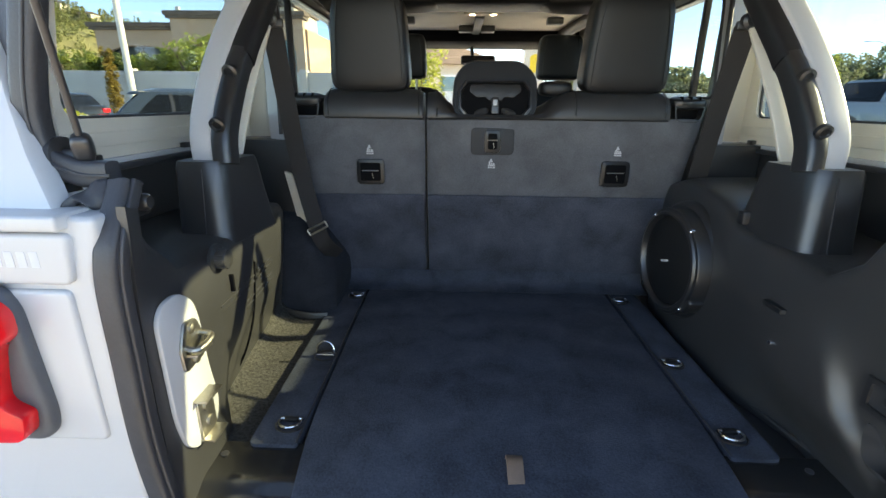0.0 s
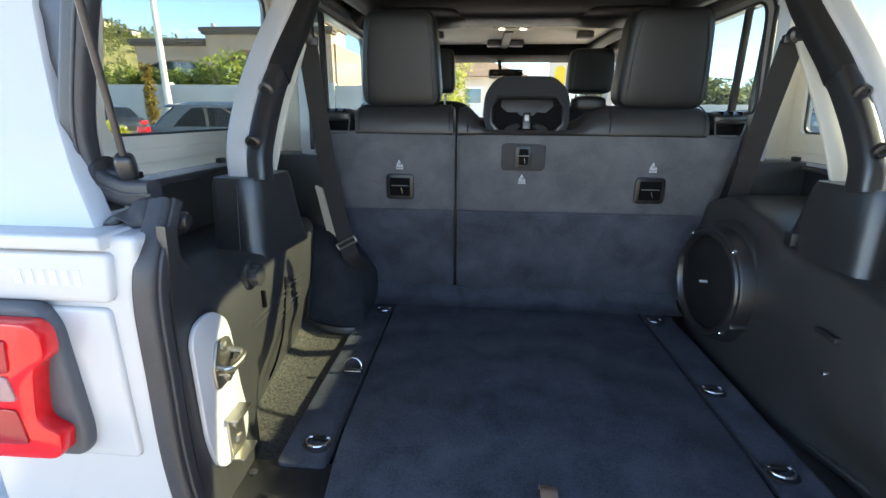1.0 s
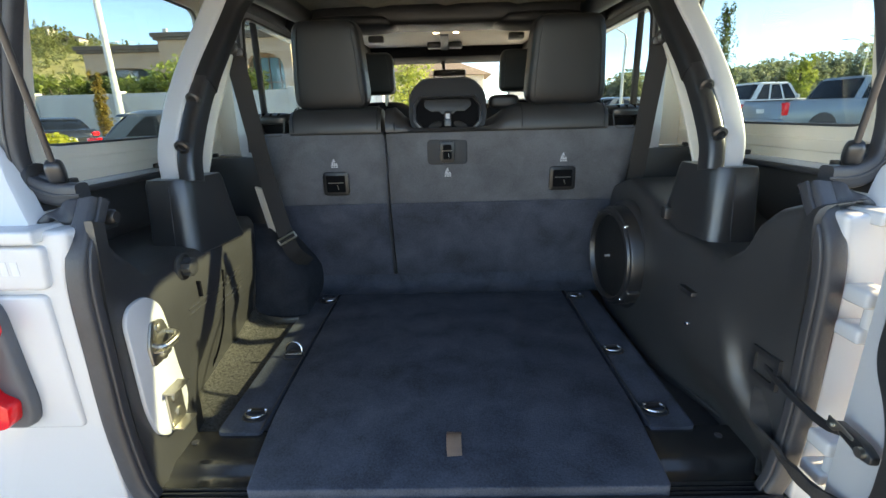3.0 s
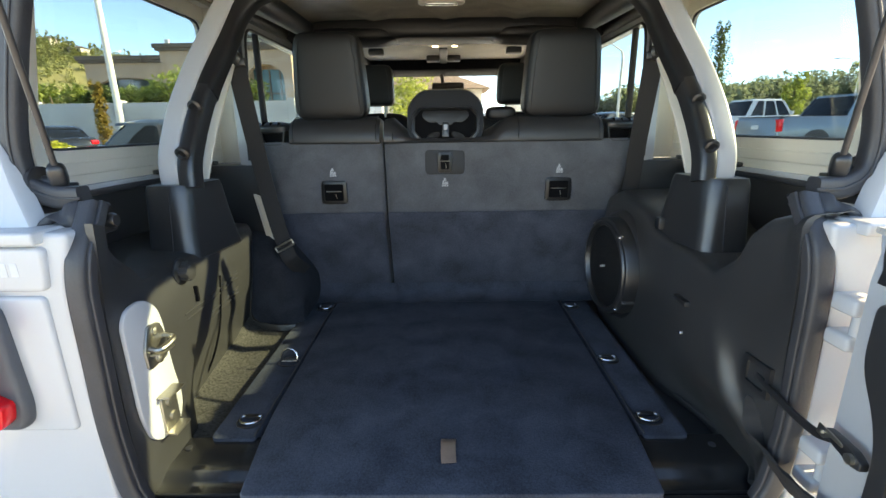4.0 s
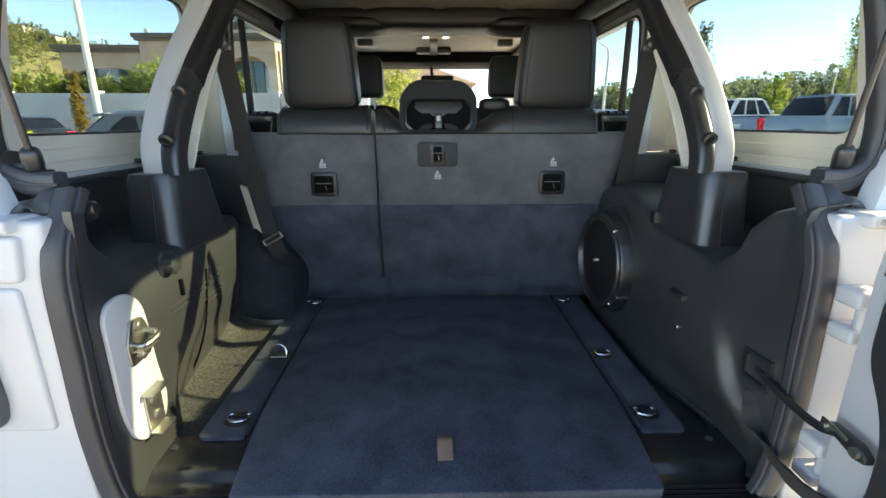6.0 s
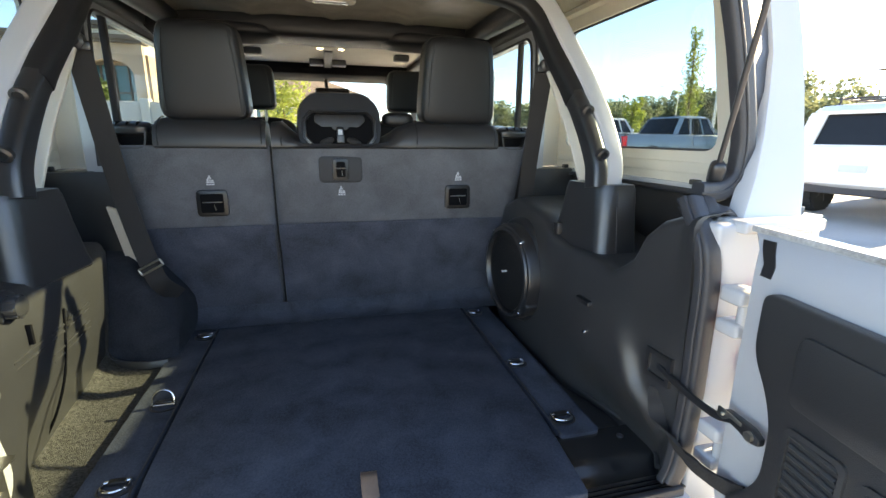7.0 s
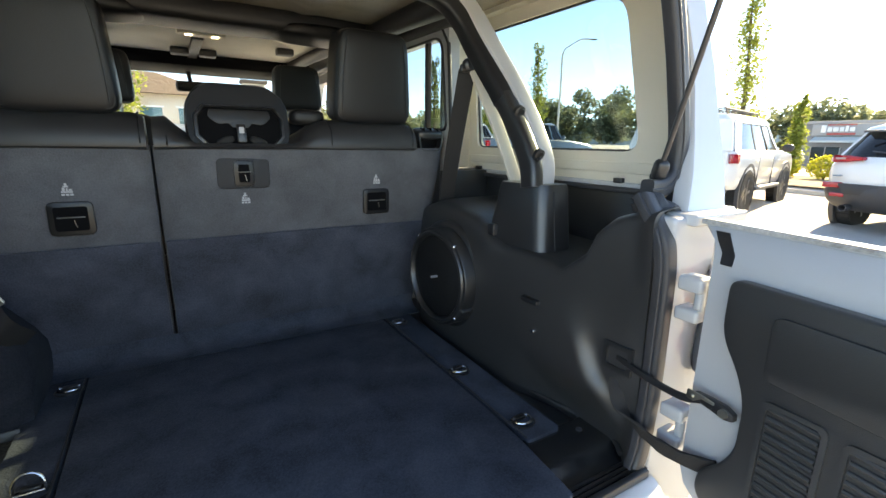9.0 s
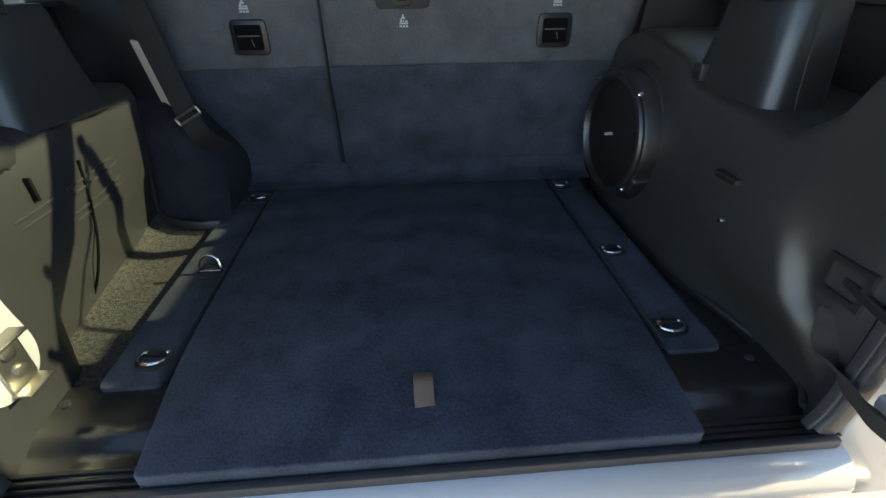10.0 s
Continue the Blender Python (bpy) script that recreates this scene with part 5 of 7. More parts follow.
STUCCO = material("tan_stucco", (.48, .345, .25), .9, vary=.12, scale=.5, grain=30, bump=.4)
STUCCO2 = material("pale_stucco", (.60, .53, .43), .9, vary=.1, scale=.5, grain=30, bump=.3)
ROOFING = material("brown_roofing", (.13, .10, .08), .85, vary=.25, scale=2, grain=30, bump=.5)
HOUSEGLASS = material("window_dark", (.03, .04, .04), .25, spec=.15, vary=.2, scale=.4, bump=0)
TEALGLASS = material("window_teal", (.05, .13, .15), .1, vary=.25, scale=.5, bump=0)
POLE = material("pole_paint", (.66, .64, .58), .5, vary=.06, scale=2, grain=60, bump=.05)
BARK = material("bark", (.12, .09, .06), .9, vary=.3, scale=8, grain=60, bump=.8, bump_dist=.01)
MULCH = material("mulch_bed", (.26, .20, .13), .95, vary=.4, scale=2, grain=25, bump=1.0, bump_dist=.03)
KERB = material("kerb_concrete", (.5, .48, .45), .85, vary=.12, scale=3, grain=60, bump=.3)
ROCK = material("boulder", (.36, .33, .30), .85, vary=.25, scale=4, grain=40, bump=.7, bump_dist=.02)
HILL = material("dry_hillside", (.36, .27, .13), .95, vary=.3, scale=.02, grain=.5, bump=.5, bump_dist=.5, tint=(.22, .23, .09))
FARHILL = material("hazy_ridge", (.26, .33, .38), 1.0, vary=.06, scale=.004, grain=.05, bump=0)


def leaf_material(name, colour, tint):
    """Leaf with light passing through it."""
    mat = material(name, colour, .55, vary=.35, scale=1.2, grain=14, bump=0, tint=tint)
    n, link = mat.node_tree.nodes, mat.node_tree.links.new
    b, out = n["Principled BSDF"], n["Material Output"]
    tr, mx = n.new("ShaderNodeBsdfTranslucent"), n.new("ShaderNodeMixShader")
    link(b.inputs["Base Color"].links[0].from_socket, tr.inputs["Color"])
    mx.inputs[0].default_value = .5
    link(b.outputs[0], mx.inputs[1])
    link(tr.outputs[0], mx.inputs[2])
    link(mx.outputs[0], out.inputs["Surface"])
    return mat


LEAF = leaf_material("green_leaf", (.16, .22, .045), (.32, .36, .08))
LEAF2 = leaf_material("dark_leaf", (.07, .1, .03), (.12, .16, .045))
LEAF3 = leaf_material("yellow_leaf", (.36, .38, .04), (.52, .50, .07))
LEAF4 = leaf_material("autumn_leaf", (.22, .14, .03), (.3, .22, .05))
# distance haze is mixed into this leaf colour: paler and greyer
HAZELEAF = leaf_material("hazed_leaf", (.15, .18, .11), (.25, .28, .16))
PINE = leaf_material("pine_needles", (.13, .155, .055), (.28, .28, .10))


def ground_z(x, y):
    a = max(0, min(60, x))
    near = .026 * min(a, 10) + .005 * min(max(a - 10, 0), 8) - .018 * min(max(a - 18, 0), 22)
    k = max(0, min(1, (y / (a + 1) - .6) / .4))
    return .02 * max(-20, min(40, y)) + (1 - k) * near + k * .013 * a


bm = B()
xs = [-900, -300, -120, -60, -40, -30, -20, -12, -6, -3] + list(range(0, 32, 1)) + [34, 37, 40, 45, 50, 55, 60, 75, 90, 150, 400, 900]
ys = [-900, -300, -80, -20, -10, -4] + list(range(0, 32, 1)) + [34, 37, 40, 50, 60, 75, 100, 200, 500, 1200]
vs = [[bm.verts.new((x, y, ground_z(x, y))) for x in xs] for y in ys]
for j in range(len(ys) - 1):
    for i in range(len(xs) - 1):
        bm.faces.new((vs[j][i], vs[j][i + 1], vs[j + 1][i + 1], vs[j + 1][i]))
struct("ground", bm, ASPHALT, "pale sunlit concrete of the car park", "ground")

rng = random.Random(7)


def leaves(bm, centre, radii, n, size, rnd=None, flat=.0):
    """n small two-faced leaf clusters in an uneven ellipsoid shell."""
    rnd = rnd or rng
    cx, cy, cz = centre
    for _ in range(n):
        d = Vector((rnd.gauss(0, 1), rnd.gauss(0, 1), rnd.gauss(0, 1))).normalized()
        r = rnd.uniform(.45, 1.0) ** .6 * rnd.uniform(.8, 1.12)
        p = Vector((cx + d.x * r * radii[0], cy + d.y * r * radii[1], cz + d.z * r * radii[2]))
        a = Vector((rnd.gauss(0, 1), rnd.gauss(0, 1), rnd.gauss(0, .6))).normalized() * size * rnd.uniform(.6, 1.3)
        b = a.cross(Vector((rnd.gauss(0, 1), rnd.gauss(0, 1), rnd.gauss(0, 1)))).normalized() * size * rnd.uniform(.35, .6)
        v = [bm.verts.new(p + q) for q in (-a, b * .9 - a * .1, a, -b)]
        bm.faces.new(v)


def leaf_part(name, bm, mat, parent, label=""):
    me = bpy.data.meshes.new(name)
    bm.to_mesh(me)
    bm.free()
    me.materials.append(mat)
    ob = new(name, me)
    ob.parent = parent
    ob.matrix_parent_inverse = Matrix.Translation(parent.location).inverted()
    return tagged(ob, label)


def tree(x, y, h, r, label, mat=LEAF, columnar=False, n=2200, size=.1, group="", low=.25):
    z = ground_z(x, y)
    tr = thing("tree", (x, y, z), label, "tree", group)
    bm = B()
    pts = [(x, y, z), (x + .02 * h * rng.uniform(-1, 1), y, z + h * .45), (x + .03 * h * rng.uniform(-1, 1), y + .02 * h, z + h * .95)]
    path = smooth_path(pts, 6)
    k = len(path)
    loft(bm, [[p + Vector((c * (1 - .85 * i / k), s * (1 - .85 * i / k), 0)) for c, s in circle(.018 * h + .02, 8)] for i, p in enumerate(path)])
    limbs = []
    for i in range(9 if not columnar else 14):
        w = low + (.93 - low) * (i + .5) / (9 if not columnar else 14)
        p = path[min(k - 1, int(w * k))]
        a = i * 2.4 + rng.uniform(-.4, .4)
        reach = (r * (.75 if not columnar else .5)) * rng.uniform(.6, 1.1) * (1 - .4 * w)
        e = p + Vector((math.cos(a) * reach, math.sin(a) * reach, reach * (.6 if not columnar else 1.6)))
        rr = .006 * h * (1.1 - w)
        loft(bm, [[p + Vector((c, 0, s)) for c, s in circle(rr + .008, 6)], [p.lerp(e, .6) + Vector((c, 0, s + .05 * reach)) for c, s in circle(rr * .7 + .005, 6)], [e + Vector((c, 0, s)) for c, s in circle(.004, 6)]])
        limbs.append((e, w))
    part("trunk", bm, BARK, tr)
    bm = B()
    for e, w in limbs:
        if columnar:
            rad = r * .55 * (1.2 - w)
            leaves(bm, e, (rad, rad, rad * 2.2), n // len(limbs) // 2, size)
            q = path[min(k - 1, int(w * k))]
            leaves(bm, q, (rad * 1.15, rad * 1.15, h * .09), n // len(limbs) // 2, size)
        else:
            rad = r * rng.uniform(.38, .62)
            leaves(bm, e, (rad, rad, rad * .8), n // len(limbs), size)
    leaf_part("crown", bm, mat, tr)
    return tr


# ---- vehicles in the car park ----
PAINT_WHITE = material("car_white", (.78, .78, .77), .25, vary=.02, scale=2, grain=300, bump=.01, coat=.6)
PAINT_BLACK = material("car_black", (.02, .022, .025), .2, vary=.1, scale=2, grain=300, bump=.01, coat=.7)
PAINT_BLUE = material("car_slate", (.055, .075, .095), .3, .2, vary=.08, scale=2, grain=300, bump=.01, coat=.6)
PAINT_SILVER = material("car_silver", (.20, .255, .30), .3, .3, vary=.05, scale=2, grain=300, bump=.01, coat=.6)
CLADDING = material("grey_cladding", (.05, .05, .055), .55, vary=.12, scale=5, grain=200, bump=.2)
PLATE = material("plate_white", (.6, .62, .62), .5, vary=.05, bump=0)


def car(name, label, x, y, heading, L, W, H, paint, belt, gh, roof, wheels_u, r=.35, clear=.24, rim=None, clad=0, bed=None, lamp=(.95, .16, .30), rack=False, category="car"):
    """A parked vehicle, its rear bumper at (x, y). gh: greenhouse from u0 to u1 at the belt; roof: from u0 to u1 at the top."""
    z = ground_z(x, y)
    th = math.radians(heading)
    v = thing(name, (x, y, z), label, category)
    M = Matrix.Translation((x, y, z)) @ Matrix.Rotation(th, 4, "Z")
    hw = W / 2

    def section(u, w, z0, z1, rr):
        return [(u, a, b) for a, b in roundpoly([(-w, z0), (w, z0), (w * .985, z0 + (z1 - z0) * .6), (w * .93, z1), (-w * .93, z1), (-w * .985, z0 + (z1 - z0) * .6)], [rr * .6, rr * .6, .06, rr, rr, .06], 3)]

    hood_u = gh[1]
    bm = B()
    st = [section(0.0, hw * .88, clear + .12, belt - .1, .08), section(.06, hw * .95, clear + .04, belt - .03, .08), section(.35, hw, clear, belt, .06),
          section(hood_u - .3, hw, clear, belt, .06), section(hood_u + .35, hw * .99, clear, belt + .0, .1), section(L - .35, hw * .96, clear, belt - .12, .14),
          section(L - .08, hw * .9, clear + .05, belt - .2, .14), section(L, hw * .8, clear + .12, belt - .34, .12)]
    loft(bm, st, m=M)
    part("body", bm, paint, v)
    # greenhouse
    top = hw * .76
    bm = B()
    lo = [(gh[0], -hw * .9), (gh[1], -hw * .9), (gh[1], hw * .9), (gh[0], hw * .9)]
    hi = [(roof[0], -top), (roof[1], -top), (roof[1], top), (roof[0], top)]
    rl, rh = roundpoly(lo, .12, 3), roundpoly(hi, .14, 3)
    loft(bm, [[(a, b, belt - .03) for a, b in rl], [(a, b, H - .07) for a, b in rh]], m=M)
    part("window_glass", bm, DARKGLASS, v, "dark tinted glass")
    bm = B()
    loft(bm, [[(a * 1.0, b * 1.02, H - .09) for a, b in rh], [(a, b * 1.03, H - .05) for a, b in rh], [((a - (roof[0] + roof[1]) / 2) * .94 + (roof[0] + roof[1]) / 2, b * .9, H) for a, b in rh]], m=M)
    part("roof", bm, paint, v)
    # pillars
    for s in (-1, 1):
        for fu, width in ((0.0, .2), (.38, .06), (.68, .06), (1.0, .1)):
            a0, a1 = gh[0] + (gh[1] - gh[0]) * fu, roof[0] + (roof[1] - roof[0]) * fu
            if fu == 0:
                a0, a1 = a0 + width / 2, a1 + width / 2
            if fu == 1:
                a0, a1 = a0 - width / 2, a1 - width / 2
            bm = B()
            loft(bm, [[(a0 + du, s * (hw * .905 + dv), belt - .04) for du, dv in ((-width / 2, -.02), (width / 2, -.02), (width / 2, .006), (-width / 2, .006))],
                      [(a1 + du, s * (top * 1.015 + dv), H - .06) for du, dv in ((-width / 2, -.02), (width / 2, -.02), (width / 2, .006), (-width / 2, .006))]], m=M)
            part("pillar", bm, paint, v)
        # mirror
        bm = B()
        pillow(bm, .1, .2, .16, .35, m=M @ at(gh[1] - .25, s * (hw + .08), belt + .08))
        part("side_mirror", bm, CLADDING if clad else paint, v)
        # tail lamp wrapping the corner
        bm = B()
        box(bm, -.01, .14, -lamp[2] / 2, lamp[2] / 2, -lamp[1] / 2, lamp[1] / 2, .03, 3, m=M @ at(.015, s * (hw * .94 - lamp[2] / 2 + .03), lamp[0]))
        part("tail_lamp", bm, REDLENS, v, "red tail lamp")
        # door seams and handles
        for fu in (.36, .66):
            u = gh[0] + (gh[1] - gh[0]) * fu
            bm = B()
            box(bm, u - .1, u + .08, s * (hw + .004) - .012, s * (hw + .004) + .012, belt - .16, belt - .13, .006, m=M)
            part("door_handle", bm, paint, v)
            bm = B()
            box(bm, u + .13, u + .138, s * hw * .995 - .004, s * hw * .995 + .004, clear + .1, belt - .03, m=M)
            part("door_seam", bm, CLADDING, v)
        if clad:
            bm = B()
            box(bm, .3, L - .3, s * hw - .02, s * hw + .012, clear - .02, clear + .16, .01, m=M)
            part("side_sill", bm, CLADDING, v)
    # rear bumper
    bm = B()
    prism(bm, roundpoly([(-hw * .93, clear + .06), (hw * .93, clear + .06), (hw * .95, clear + (.43 if clad else .3)), (-hw * .95, clear + (.43 if clad else .3))], .08), "x", -.08, .3, .04, 3, m=M)
    part("rear_bumper", bm, CLADDING if clad else paint, v)
    bm = B()
    box(bm, -.1, -.075, -.24, .24, clear + .33, clear + .45, .01, m=M) if clad else box(bm, -.012, .02, -.16, .16, lamp[0] - .12, lamp[0] + .01, .01, m=M)
    part("number_plate", bm, PLATE if not clad else CLADDING, v)
    if clad > 1:
        for s in (-1, 1):
            bm = B()
            box(bm, -.095, -.07, s * hw * .7 - .13, s * hw * .7 + .13, clear + .38, clear + .45, .01, m=M)
            part("reflector", bm, REDLENS, v, "red bumper reflector")
            bm = B()
            lathe(bm, [(.045, -.1), (.045, .08), (.035, .08), (.035, -.1)], 14, M @ at(-.05, s * hw * .66, clear + .06, 0, -90))
            part("exhaust", bm, CHROME, v)
        bm = B()
        box(bm, -.012, .01, -.09, .09, lamp[0] - .03, lamp[0] + .02, .004, m=M)
        part("badge", bm, CLADDING, v, "dark badge shape")
        bm = B()
        prism(bm, roundpoly([(-hw * .72, belt + .02), (hw * .72, belt + .02), (hw * .62, H - .12), (-hw * .62, H - .12)], .06), "x", .02, .06, .01, m=M @ at(.1, 0, 0))
        part("spoiler_glass", bm, DARKGLASS, v)
    for u in wheels_u:
        for s in (-1, 1):
            c = M @ Vector((u, s * (hw - .13), r))
            wheel(v, c.x, c.y, c.z, r, .24, th, rim or WHEEL_RIM)
            bm = B()
            lathe(bm, [(r * 1.16, -.01), (r * 1.16, .012), (r * 1.02, .014)], 24, M @ at(u, s * (hw - .006), r + .02, -90 * s))
            part("wheel_arch", bm, CLADDING, v)
    if bed:
        bm = B()
        box(bm, .08, bed, -hw + .1, hw - .1, belt - .5, belt + .004, m=M)
        part("bed_liner", bm, CLADDING, v)
    if rack:
        bm = B()
        for s in (-1, 1):
            tube(bm, [M @ Vector((roof[0] + .3, s * top * .8, H + .06)), M @ Vector((roof[1] - .3, s * top * .8, H + .06))], .022, 8)
        for i in range(5):
            u = roof[0] + .35 + (roof[1] - roof[0] - .7) * i / 4
            tube(bm, [M @ Vector((u, -top * .8, H + .06)), M @ Vector((u, top * .8, H + .06))], .016, 8)
            for s in (-1, 1):
                tube(bm, [M @ Vector((u, s * top * .8, H - .05)), M @ Vector((u, s * top * .8, H + .06))], .012, 6, up=(1, 0, 0))
        part("roof_rack", bm, CLADDING, v, "grey tubular roof rack")
    return v


def level_slices(M, rows):
    """A shell built up of level slices: (height, tail, nose, half width, bow of the tail)."""
    rings = []
    for h, u0, u1, hw, bow in rows:
        ring = []
        for i in range(9):
            w = -1 + i / 4
            ring.append((u0 + bow * w * w, w * hw * .86, h))
        ring += [(u0 + bow + .12, hw * .97, h), (u0 + bow + .35, hw, h), (u1 - .5, hw, h), (u1 - .12, hw * .9, h)]
        for i in range(5):
            w = 1 - i / 2
            ring.append((u1 - .1 * w * w, w * hw * .7, h))
        ring += [(u1 - .12, -hw * .9, h), (u1 - .5, -hw, h), (u0 + bow + .35, -hw, h), (u0 + bow + .12, -hw * .97, h)]
        rings.append(ring)
    bm = B()
    loft(bm, rings, m=M)
    return bm


SEDAN = dict(body=[(.28, .2, 4.6, .80, .1), (.36, .06, 4.7, .87, .1), (.55, -.02, 4.75, .91, .1), (.75, -.02, 4.7, .92, .1), (.88, .02, 4.5, .91, .11), (.95, .08, 4.2, .88, .12), (.98, .3, 3.6, .84, .12)],
             glass=[(.97, .75, 3.45, .80, .12), (1.15, 1.1, 3.1, .74, .12), (1.33, 1.5, 2.7, .66, .1)],
             roof=[(1.31, 1.42, 2.75, .67, .1), (1.36, 1.5, 2.7, .66, .1), (1.42, 1.75, 2.45, .5, .08)], lamp=(.80, .07, .22), wheels=(1.0, 3.75, .33), belt=.97)
HATCH = dict(body=[(.28, .2, 4.2, .80, .1), (.36, .06, 4.3, .87, .1), (.55, -.03, 4.35, .91, .1), (.75, -.02, 4.3, .92, .1), (.92, .0, 4.1, .91, .11), (1.0, .05, 3.6, .88, .12), (1.03, .1, 3.3, .85, .12)],
             glass=[(1.02, .2, 3.2, .82, .12), (1.25, .4, 2.9, .75, .12), (1.45, .65, 2.5, .68, .1)],
             roof=[(1.43, .45, 2.55, .69, .1), (1.48, .5, 2.5, .68, .1), (1.56, .95, 2.2, .52, .08)], lamp=(.94, .09, .26), wheels=(.85, 3.45, .34), belt=1.02)
TRAIL = dict(body=[(.50, .10, 4.7, .90, .06), (.58, -.02, 4.75, .93, .06), (.75, -.03, 4.78, .95, .06), (.95, .0, 4.7, .955, .06), (1.08, .02, 4.5, .95, .07), (1.14, .03, 3.7, .93, .07), (1.16, .05, 3.55, .90, .07)],
             glass=[(1.15, .07, 3.5, .885, .07), (1.4, .14, 3.15, .83, .07), (1.64, .21, 2.85, .78, .07)],
             roof=[(1.61, .14, 2.9, .80, .07), (1.66, .12, 2.9, .80, .07), (1.74, .22, 2.8, .74, .07), (1.79, .7, 2.4, .55, .06)], lamp=(1.02, .075, .05), wheels=(.98, 3.75, .42), belt=1.15)


def slice_car(name, label, x, y, heading, paint, kind, rim=None, rack=False):
    """A parked vehicle of soft form, its tail at (x, y)."""
    z = ground_z(x, y)
    th = radians(heading)
    v = thing(name, (x, y, z), label, "car")
    M = Matrix.Translation((x, y, z)) @ Matrix.Rotation(th, 4, "Z")
    part("body", level_slices(M, kind["body"]), paint, v)
    part("window_glass", level_slices(M, kind["glass"]), DARKGLASS, v, "dark tinted glass")
    part("roof", level_slices(M, kind["roof"]), paint, v)
    lz, lh, lw = kind["lamp"]
    w0, w1, r = kind["wheels"]
    side = max(row[3] for row in kind["body"])
    nose = max(row[2] for row in kind["body"])
    for s in (-1, 1):
        for f, a, b in ((0.0, -.08, .26), (.42, -.035, .035), (.74, -.035, .035), (1.0, -.05, .05)):
            rings = []
            for h, u0, u1, hw, bow in kind["glass"]:
                u = u0 + bow + .14 + (u1 - u0 - bow - .62) * f
                rings.append([(u + a, s * (hw + .006), h), (u + b, s * (hw + .006), h), (u + b, s * (hw - .03), h), (u + a, s * (hw - .03), h)])
            bm = B()
            loft(bm, rings, m=M)
            part("pillar", bm, paint if f in (0.0, 1.0) else CLADDING, v)
        # tail lamp set round the corner
        bm = B()
        loft(bm, [[(u, s * w, lz - lh), (u - .012, s * (w + .006), lz), (u, s * w, lz + lh), (u + .06, s * (w - .05), lz + lh), (u + .06, s * (w - .05), lz - lh)] for u, w in ((.03, side - .02 - lw), (.06, side - .08), (.14, side - .01), (.26, side + .005))], m=M)
        part("tail_lamp", bm, DARKRED if rack else REDLENS, v, "red tail lamp")
        bm = B()
        pillow(bm, .1, .2, .15, .35, m=M @ at(kind["glass"][0][2] - .35, s * (side + .08), kind["belt"] + .06))
        part("side_mirror", bm, CLADDING if rack else paint, v)
        for f in (.40, .70):
            u = kind["glass"][0][1] + (kind["glass"][0][2] - kind["glass"][0][1]) * f
            bm = B()
            box(bm, u - .16, u + .0, s * (side + .002) - .012, s * (side + .002) + .012, kind["belt"] - .20, kind["belt"] - .17, .006, m=M)
            part("door_handle", bm, paint, v)
            bm = B()
            box(bm, u + .06, u + .068, s * (side - .006) - .01, s * (side - .006) + .01, .5, kind["belt"] - .12, m=M)
            part("door_seam", bm, CLADDING, v)
        for u in (w0, w1):
            c = M @ Vector((u, s * (side - .11), r))
            wheel(v, c.x, c.y, c.z, r, .24, th, rim or WHEEL_RIM)
            bm = B()
            lathe(bm, [(r * 1.17, -.05), (r * 1.17, .008), (r * 1.04, .012), (r * 1.04, -.05)], 28, M @ at(u, s * (side - .006), r + .02, -90 * s))
            part("wheel_arch", bm, CLADDING, v)
        if rack:
            bm = B()
            tube(bm, [M @ Vector((w0 + .5, s * (side - .02), .46)), M @ Vector((w1 - .5, s * (side - .02), .46))], .045, 8)
            part("side_step", bm, CLADDING, v, "dark tubular side step")
    bm = B()
    prism(bm, roundpoly([(-side * .85, .34), (side * .85, .34), (side * .88, .5), (-side * .88, .5)], .04), "x", .0, .3, .03, m=M @ at(.02 if not rack else .06, 0, .08 if rack else 0))
    part("rear_valance", bm, CLADDING, v)
    bm = B()
    box(bm, -.03, .0, -.17, .17, lz - .26, lz - .15, .006, m=M)
    part("number_plate", bm, PLATE, v)
    if rack:
        for s in (-1, 1):
            bm = B()
            tube(bm, [M @ Vector((.5, s * .55, 1.86)), M @ Vector((2.5, s * .55, 1.86))], .022, 8)
            part("rack_rail", bm, CLADDING, v)
        for i in range(5):
            u = .55 + 1.9 * i / 4
            bm = B()
            tube(bm, [M @ Vector((u, -.6, 1.74)), M @ Vector((u, -.55, 1.86)), M @ Vector((u, .55, 1.86)), M @ Vector((u, .6, 1.74))], .016, 6)
            part("rack_bar", bm, CLADDING, v)
        for s in (-1, 1):
            bm = B()
            loft(bm, [[(u - .008, s * w0_, h), (u - .008, s * w1_, h), (u + .03, s * w1_, h), (u + .03, s * w0_, h)] for u, w0_, w1_, h in ((.09, .62, .875, 1.15), (.155, .58, .825, 1.4), (.22, .54, .775, 1.64))], m=M)
            part("tail_pillar", bm, paint, v)
    return v


